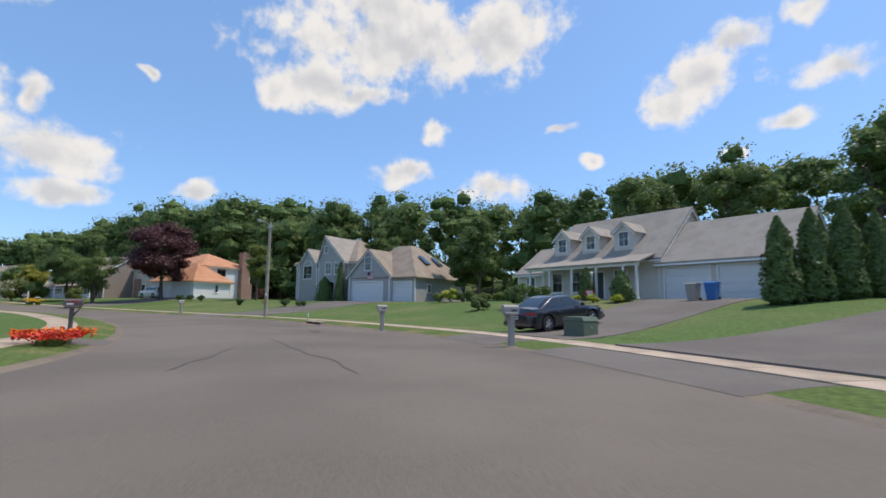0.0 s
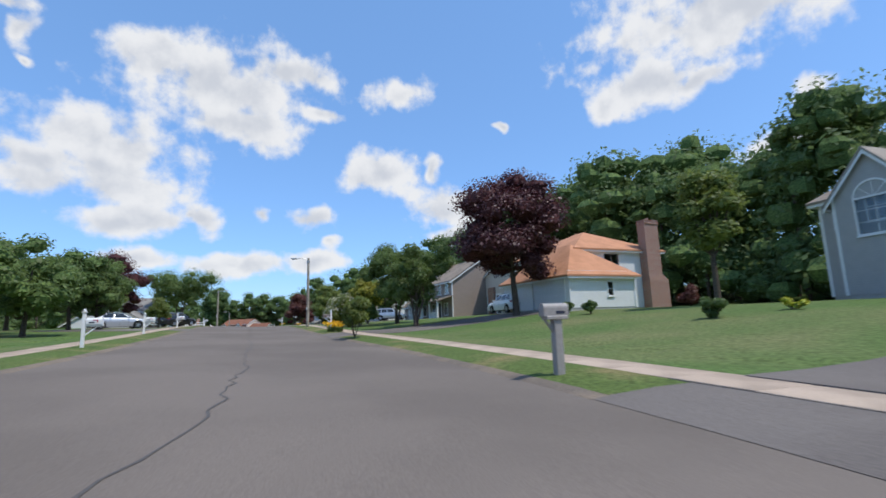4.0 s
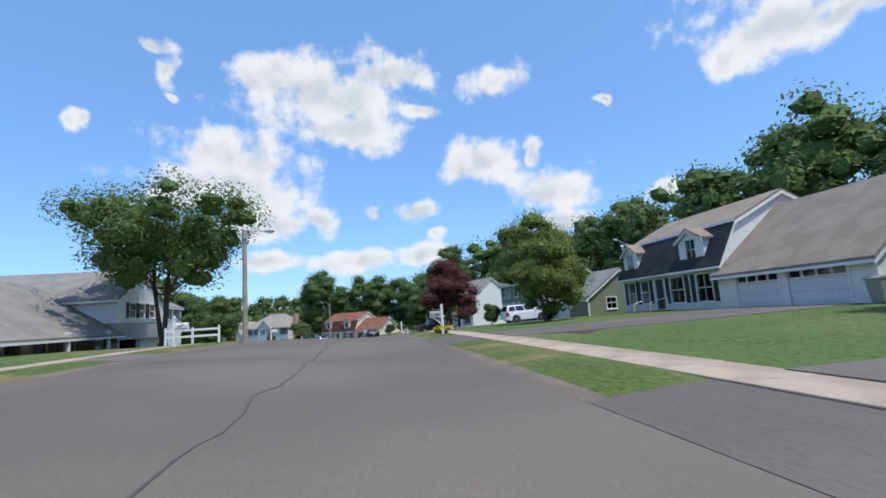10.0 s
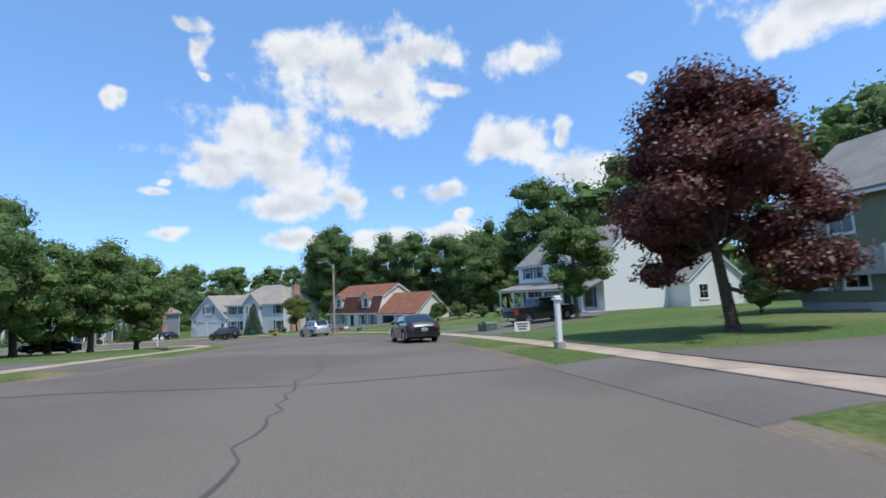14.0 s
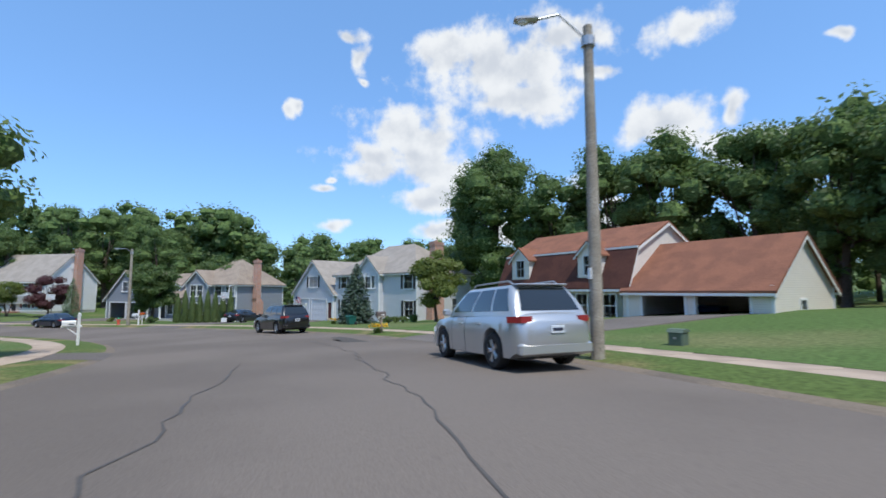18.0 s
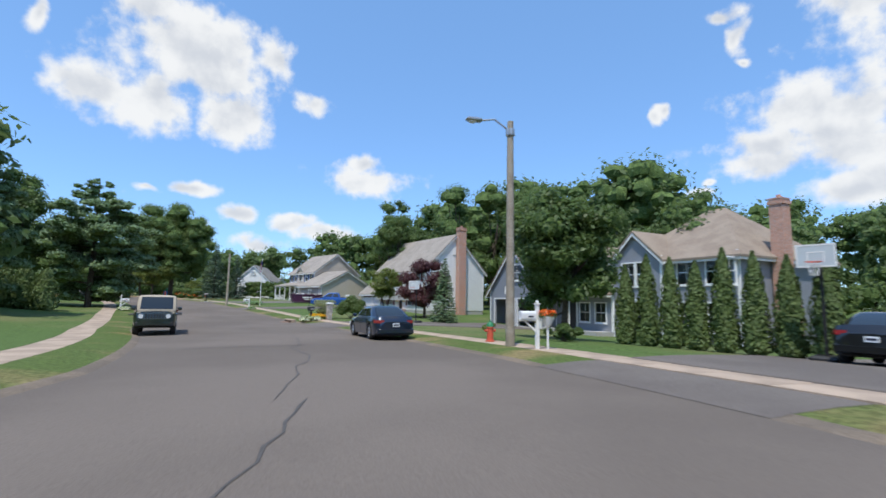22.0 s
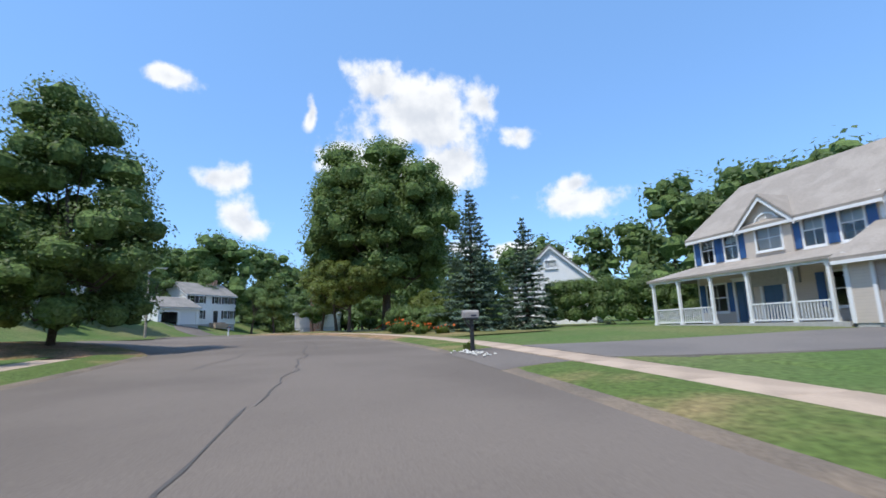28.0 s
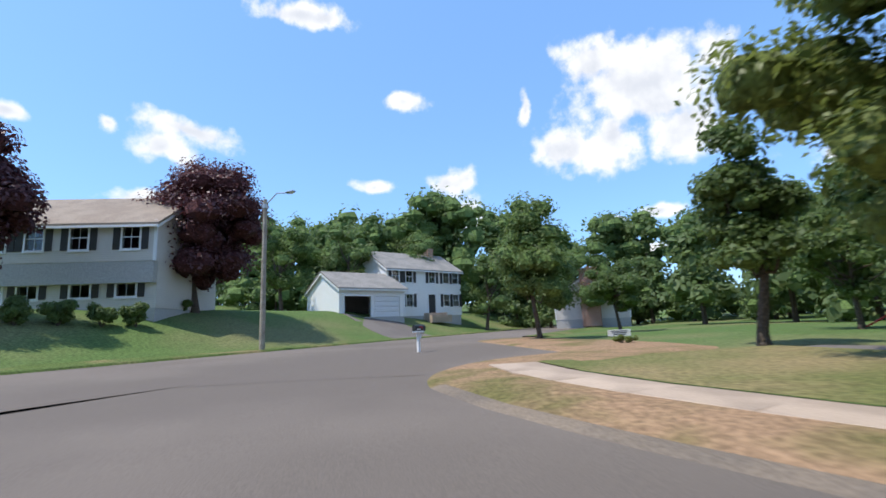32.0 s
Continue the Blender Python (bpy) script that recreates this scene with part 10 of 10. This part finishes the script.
def utility_box(x, y, w, d, h, turn, label="weathered green utility box on a lawn"):
    t = thing("utility_box", label, "utility box", on_ground(x, y, turn), "utility boxes")
    Shape().soft(-w, w, -d, d, -0.08, h * 0.82, 0.03).done("cabinet", "box_green", t)
    Shape().prism([(-d - 0.02, h * 0.8), (d + 0.02, h * 0.8), (d - 0.03, h), (-d + 0.06, h)], -w - 0.02, w + 0.02).done("lid", "box_green", t)
    Shape().soft(-0.03, 0.03, -d - 0.03, -d + 0.01, h * 0.4, h * 0.52, 0.006).done("latch", "steel", t)


utility_box(6.4, 16.8, 0.5, 0.42, 0.7, heading(14) + 20)
utility_box(*spot(173.6, 10.0), 0.4, 0.35, 0.6, heading(173))
utility_box(*spot(174.8, 10.2), 0.3, 0.3, 0.5, heading(173))
utility_box(*spot(197.5, 9.8), 0.2, 0.2, 0.44, 20, "small dark green utility box on a lawn")
for s_, u_ in ((37.5, 8.3), (138.7, 6.6)):
    t = thing("stub_post", "short pale marker post on a lawn", "post", on_ground(*spot(s_, u_)))
    Shape().soft(-0.06, 0.06, -0.06, 0.06, -0.1, 0.26, 0.012).done("post", "white", t)
    Shape().soft(-0.075, 0.075, -0.075, 0.075, 0.25, 0.3, 0.012).done("cap", "white", t)


def drain(s, u):
    x, y = spot(s, u)
    t = thing("storm_drain", "concrete storm drain hood over a dark kerb opening", "drain", pose(x, y, float(surface(s, u)), 0, 0, heading(s)))
    Shape().soft(-0.06, 0.34, -1.05, 1.05, 0.11, 0.2, 0.035).done("lintel", "concrete", t, smooth=True)
    for y0 in (-1.05, -0.06, 0.9):
        Shape().soft(-0.03, 0.3, y0, y0 + 0.14, -0.08, 0.12, 0.02).done("pier", "concrete", t)
    # solid black block standing in for the shade inside the opening
    Shape().box(0.16, 0.3, -1.0, 1.0, -0.1, 0.11).done("throat", "iron", t)
    Shape().soft(-0.62, -0.08, -1.0, 1.0, -0.03, 0.012, 0.006).done("apron", "rust", t)


drain(29.3, 3.9)
drain(266.5, 2.9)

# white rail fence at the corner of a lawn
x, y = spot(135.6, -10.2)
fence = thing("rail_fence", "short white two-rail fence at a lawn corner", "fence", on_ground(x, y, heading(135) + 90))
for yy in (-1.5, 0.0, 1.5):
    Shape().soft(-0.06, 0.06, yy - 0.06, yy + 0.06, -0.1, 1.05 if yy else 1.0, 0.015).done("post", "white", fence)
for zz in (0.4, 0.78):
    Shape().soft(-0.025, 0.025, -1.5, 1.5, zz, zz + 0.13, 0.01).done("rail", "white", fence)


def lawn_sign(x, y, turn, w, h, lift, board="white", bar="bars", label="small white lawn sign with dark lines"):
    t = thing("lawn_sign", label, "sign", on_ground(x, y, turn), "lawn signs")
    for sx in (-1, 1):
        Shape().tube((sx * w * 0.6, 0, -0.1), (sx * w * 0.6, 0, lift + 0.05), 0.008, None, 6).done("stake", "steel", t)
    b = Shape().soft(-w, w, -0.008, 0.008, lift, lift + h, 0.003).done("board", board, t)
    for k in range(3):
        Shape().box(-w * (0.75 - 0.12 * k), w * (0.75 - 0.1 * k), -0.0115, -0.0085, lift + h * (0.70 - 0.26 * k), lift + h * (0.84 - 0.26 * k)).done("lettering_bar", bar, b)


lawn_sign(*spot(164.7, 7.6), heading(164), 0.36, 0.42, 0.25)
lawn_sign(*spot(236, 11), heading(236) - 30, 0.26, 0.42, 0.12, "white", "plate_w")
lawn_sign(*spot(129.4, 4.2), heading(129), 0.1, 0.13, 0.12)
lawn_sign(-244.3, -17.4, 165, 0.46, 0.26, 0.16)
lawn_sign(12.6, 31.3, -30, 0.3, 0.42, 0.4, "flag_red", "white", "red lawn sign with white lines by a porch")


def wheelie(x, y, turn, mat, label, h=1.05):
    t = thing("wheeled_bin", label, "bin", on_ground(x, y, turn), "wheeled bins")
    v = [(sx * w, sy * d + o, z) for z, w, d, o in ((0.04, 0.22, 0.24, 0.02), (h * 0.9, 0.29, 0.33, 0)) for sx, sy in ((-1, -1), (1, -1), (1, 1), (-1, 1))]
    Shape().add(v, [(3, 2, 1, 0), (4, 5, 6, 7), (0, 1, 5, 4), (1, 2, 6, 5), (2, 3, 7, 6), (3, 0, 4, 7)]).soft(-0.31, 0.31, -0.35, 0.35, h * 0.86, h * 0.9, 0.01).done("body", mat, t)
    Shape().prism([(-0.38, h * 0.9), (0.38, h * 0.9), (0.34, h * 0.96), (0.0, h), (-0.34, h * 0.95)], -0.32, 0.32).done("lid", mat, t)
    Shape().tube((-0.25, 0.4, h * 0.9), (0.25, 0.4, h * 0.9), 0.018, None, 8).done("handle", "trimblack", t)
    for sx in (-1, 1):
        Shape().tube((sx * 0.24, 0.26, 0.1), (sx * 0.3, 0.26, 0.1), 0.11, None, 14).done("wheel", "rubber", t)


wheelie(16.2, 25.2, -58, "bin_grey", "dark grey wheeled bin by a garage door")
wheelie(17.0, 24.7, -58, "bin_blue", "blue wheeled bin by a garage door")
wheelie(-72.6, 92.0, -29, "bin_blue", "blue wheeled bin by a white garage")
wheelie(-73.5, 92.4, -29, "bin_blue", "blue wheeled bin by a white garage")
wheelie(-74.4, 92.9, -29, "bin_grey", "grey wheeled bin by a white garage")
wheelie(-183.3, 106.6, 20, "bin_green", "dark green bin beside a spruce", 0.7)
wheelie(-256.0, -2.7, 60, "bin_blue", "blue wheeled bin by a drive")
wheelie(-256.5, -3.5, 60, "bin_grey", "grey wheeled bin by a drive")


def hoop(x, y, turn, label="portable basketball hoop with a clear backboard"):
    t = thing("basketball_hoop", label, "basketball hoop", on_ground(x, y, turn) @ Matrix.Diagonal((0.85, 0.85, 0.92, 1.0)), "basketball hoops")
    Shape().soft(-0.4, 0.4, -0.9, 0.2, 0.0, 0.18, 0.06).done("base", "trimblack", t)
    Shape().tube((0, -0.3, 0.1), (0, -0.3, 2.9), 0.05, None, 10).done("pole", "iron", t)
    Shape().path([(0, -0.3, 2.5), (0, 0.15, 3.1)], 0.03).path([(0, -0.3, 2.9), (0, 0.15, 3.4)], 0.03).done("bracket", "iron", t)
    b = Shape().soft(-0.55, 0.55, 0.16, 0.19, 2.9, 3.62, 0.01).done("backboard", "acrylic", t)
    for x0, x1, z0, z1 in ((-0.55, 0.55, 2.9, 2.95), (-0.55, 0.55, 3.57, 3.62), (-0.55, -0.5, 2.95, 3.57), (0.5, 0.55, 2.95, 3.57), (-0.24, 0.24, 3.35, 3.39), (-0.24, -0.2, 3.05, 3.35), (0.2, 0.24, 3.05, 3.35)):
        Shape().box(x0, x1, 0.192, 0.196, z0, z1).done("board_line", "white", b)
    n = 20
    ring = [(0.23 * math.cos(k * math.tau / n), 0.46 + 0.23 * math.sin(k * math.tau / n), 3.05) for k in range(n + 1)]
    Shape().path(ring, 0.012, 6).done("rim", "hoop_red", t)
    net = Shape()
    for k in range(12):
        a, b2 = k * math.tau / 12, (k + 1) * math.tau / 12
        for s0, s1 in ((a, b2), (b2, a)):
            net.path([(0.22 * math.cos(s0), 0.46 + 0.22 * math.sin(s0), 3.04), (0.15 * math.cos(s1), 0.46 + 0.15 * math.sin(s1), 2.82), (0.12 * math.cos(s0), 0.46 + 0.12 * math.sin(s0), 2.62)], 0.005, 4)
    net.done("net", "net", t)


hoop(-218.6, 73.2, -90.1)
hoop(-202.7, 95.4, heading(240) + 110)

# lamp posts on lawns, flagpole
def lawn_lamp(x, y, h, mat, label, twin=False):
    t = thing("lawn_lamp", label, "lamp post", on_ground(x, y), "lawn lamp posts")
    Shape().spin([(0.09, -0.05), (0.09, 0.08), (0.04, 0.14), (0.035, h - 0.35), (0.05, h - 0.33)]).done("post", mat, t, smooth=True)
    for sx in ((-0.22, 0.22) if twin else (0.0,)):
        if twin:
            Shape().path([(0, 0, h - 0.4), (sx, 0, h - 0.36), (sx, 0, h - 0.3)], 0.018).done("arm", mat, t)
        la = Shape().spin([(0.05, h - 0.33), (0.07, h - 0.31), (0.11, h - 0.08)], (sx, 0), 6).done("lantern", "lens", t)
        Shape().spin([(0.13, h - 0.08), (0.06, h), (0.0, h + 0.05)], (sx, 0), 6).done("lantern_cap", mat, la)


lawn_lamp(-201.9, 103.8, 2.2, "white", "white lamp post on the lawn")
lawn_lamp(13.7, 33.6, 2.1, "white", "white lamp post by a porch")
lawn_lamp(-234.6, 47.9, 2.3, "iron", "black twin-headed lamp post", True)
lawn_lamp(-230.3, 57.5, 1.8, "white", "white twin-headed lamp post by a drive", True)
fp = thing("flagpole", "white flagpole with a hanging flag", "flagpole", on_ground(-230.8, 42.9, 30))
Shape().tube((0, 0, -0.2), (0, 0, 6.0), 0.05, 0.03, 10).ball((0, 0, 6.05), 0.06).done("pole", "white", fp, smooth=True)
cloth = Shape()
for k in range(7):
    z0, z1 = 5.85 - k * 0.15, 5.85 - (k + 1) * 0.15
    pts = [(0.06 + 0.09 * j, 0.04 * math.sin(j * 1.7 + k * 0.2)) for j in range(8)]
    cl = Shape()
    for j in range(7):
        (xa, ya), (xb, yb) = pts[j], pts[j + 1]
        cl.add([(xa, ya, z0 - 0.09 * j), (xb, yb, z0 - 0.09 * (j + 1)), (xb, yb, z1 - 0.09 * (j + 1)), (xa, ya, z1 - 0.09 * j)], [(0, 1, 2, 3)])
    cl.done("flag_stripe", "flag_red" if k % 2 == 0 else "flag_white", fp)
Shape().box(0.055, 0.36, -0.06, 0.075, 5.22, 5.80).done("flag_canton", "flag_blue", fp)

# plum skip with white lines
skip = thing("skip", "plum steel skip with white markings, filled to the brim", "skip", on_ground(-241.5, 41.0, heading(300) + 75))
v = [(sx * w, y0, z) for z, w, a, b2 in ((0.12, 1.0, -2.0, 2.0), (1.25, 1.1, -2.3, 2.3)) for sx, y0 in ((-1, a), (1, a), (1, b2), (-1, b2))]
Shape().add(v, [(3, 2, 1, 0), (0, 1, 5, 4), (1, 2, 6, 5), (2, 3, 7, 6), (3, 0, 4, 7), (4, 5, 6, 7)]).done("hopper", "plum", skip)
for sx in (-1, 1):
    for k in range(6):
        yy = -1.9 + k * 0.76
        Shape().soft(sx * 1.09 - 0.05, sx * 1.09 + 0.05, yy - 0.04, yy + 0.04, 0.15, 1.25, 0.01).done("rib", "plum", skip)
    Shape().soft(sx * 1.12 - 0.04, sx * 1.12 + 0.04, -2.35, 2.35, 1.2, 1.3, 0.02).done("rim", "plum", skip)
    Shape().box(sx * 1.15 - 0.006, sx * 1.15 + 0.006, -0.7, 0.7, 0.72, 0.9).done("lettering_bar", "white", skip)
    Shape().box(sx * 1.15 - 0.006, sx * 1.15 + 0.006, -0.5, 0.5, 0.48, 0.6).done("lettering_bar", "white", skip)
for k in range(9):
    Shape().soft(-0.2 + 0.1 * (k % 3), 0.3 + 0.1 * (k % 2), -2.0 + k * 0.45, -1.6 + k * 0.45, 1.2, 1.36 + 0.06 * (k % 3), 0.03).done("rubble", "white" if k % 2 else "mail_brown", skip)

# playhouse with a slide
px_, py_ = -255.5, -14.0
ph = thing("playhouse", "small blue plastic playhouse with a red slide", "playhouse", on_ground(px_, py_, 40))
Shape().soft(-0.6, 0.6, -0.6, 0.6, 0.0, 1.2, 0.04).done("wall", "bin_blue", ph)
Shape().prism([(-0.72, 1.2), (0.72, 1.2), (0.0, 1.75)], -0.72, 0.72).done("roof", "hydrant_top", ph)
Shape().prism([(-0.6, 0.95), (-0.6, 1.02), (-2.0, 0.12), (-2.2, 0.1), (-2.2, 0.04), (-2.0, 0.05)], -0.25, 0.25).done("slide", "red_petal", ph)
toy = thing("play_board", "orange and lavender play board on a lawn", "toy", on_ground(-252.6, -10.2, 30))
Shape().soft(-0.3, 0.3, -0.04, 0.04, 0.0, 0.7, 0.03).done("panel", "orange", toy)
Shape().soft(-0.25, 0.25, -0.05, 0.05, 0.7, 1.1, 0.05).done("top", "pink", toy)
# toys and clutter by the open garage
for i, (x, y, m_) in enumerate(((-166.0, 112.8, "bin_blue"), (-165.0, 113.4, "flag_red"), (-164.3, 113.8, "white"))):
    t = thing("toy", "bright plastic toy by an open garage", "toy", on_ground(x, y, 25 * i), "toys by the garage")
    Shape().soft(-0.3, 0.3, -0.2, 0.2, 0.12, 0.42, 0.06).done("body", m_, t)
    for sx in (-1, 1):
        for sy in (-1, 1):
            Shape().tube((sx * 0.28, sy * 0.18 - 0.03, 0.1), (sx * 0.28, sy * 0.18 + 0.03, 0.1), 0.1, None, 12).done("wheel", "rubber", t)
# flower pot and miniature flag on a white post
x, y = spot(241.9, 6.7)
pot = thing("hanging_planter", "planter of orange flowers on a white post", "planter", pose(x, y, ground_at(x, y)))
Shape().spin([(0.1, 0.72), (0.2, 0.95), (0.21, 1.0), (0.17, 0.99), (0.0, 0.95)]).done("pot", "garage", pot, smooth=True)
Shape().tube((0, 0, -0.1), (0, 0, 0.74), 0.035, None, 8).done("stand", "white", pot)
g = np.random.default_rng(91)
a_, d_ = g.uniform(0, math.tau, 120), np.sqrt(g.uniform(0, 1, 120)) * 0.28
mesh_of("blossom", leaf_quads(np.stack((d_ * np.cos(a_), d_ * np.sin(a_), 1.0 + g.uniform(0, 0.2, 120)), 1), unit(g.normal(size=(120, 3)) + np.array((0, 0, 1.0))), 0.05, g, 0.9), None, "orange", pot)
mesh_of("foliage", leaf_quads(np.stack((d_ * np.cos(a_), d_ * np.sin(a_), 0.95 + g.uniform(0, 0.15, 120)), 1), unit(g.normal(size=(120, 3)) + np.array((0, 0, 1.0))), 0.06, g, 0.5), None, "leaf", pot)
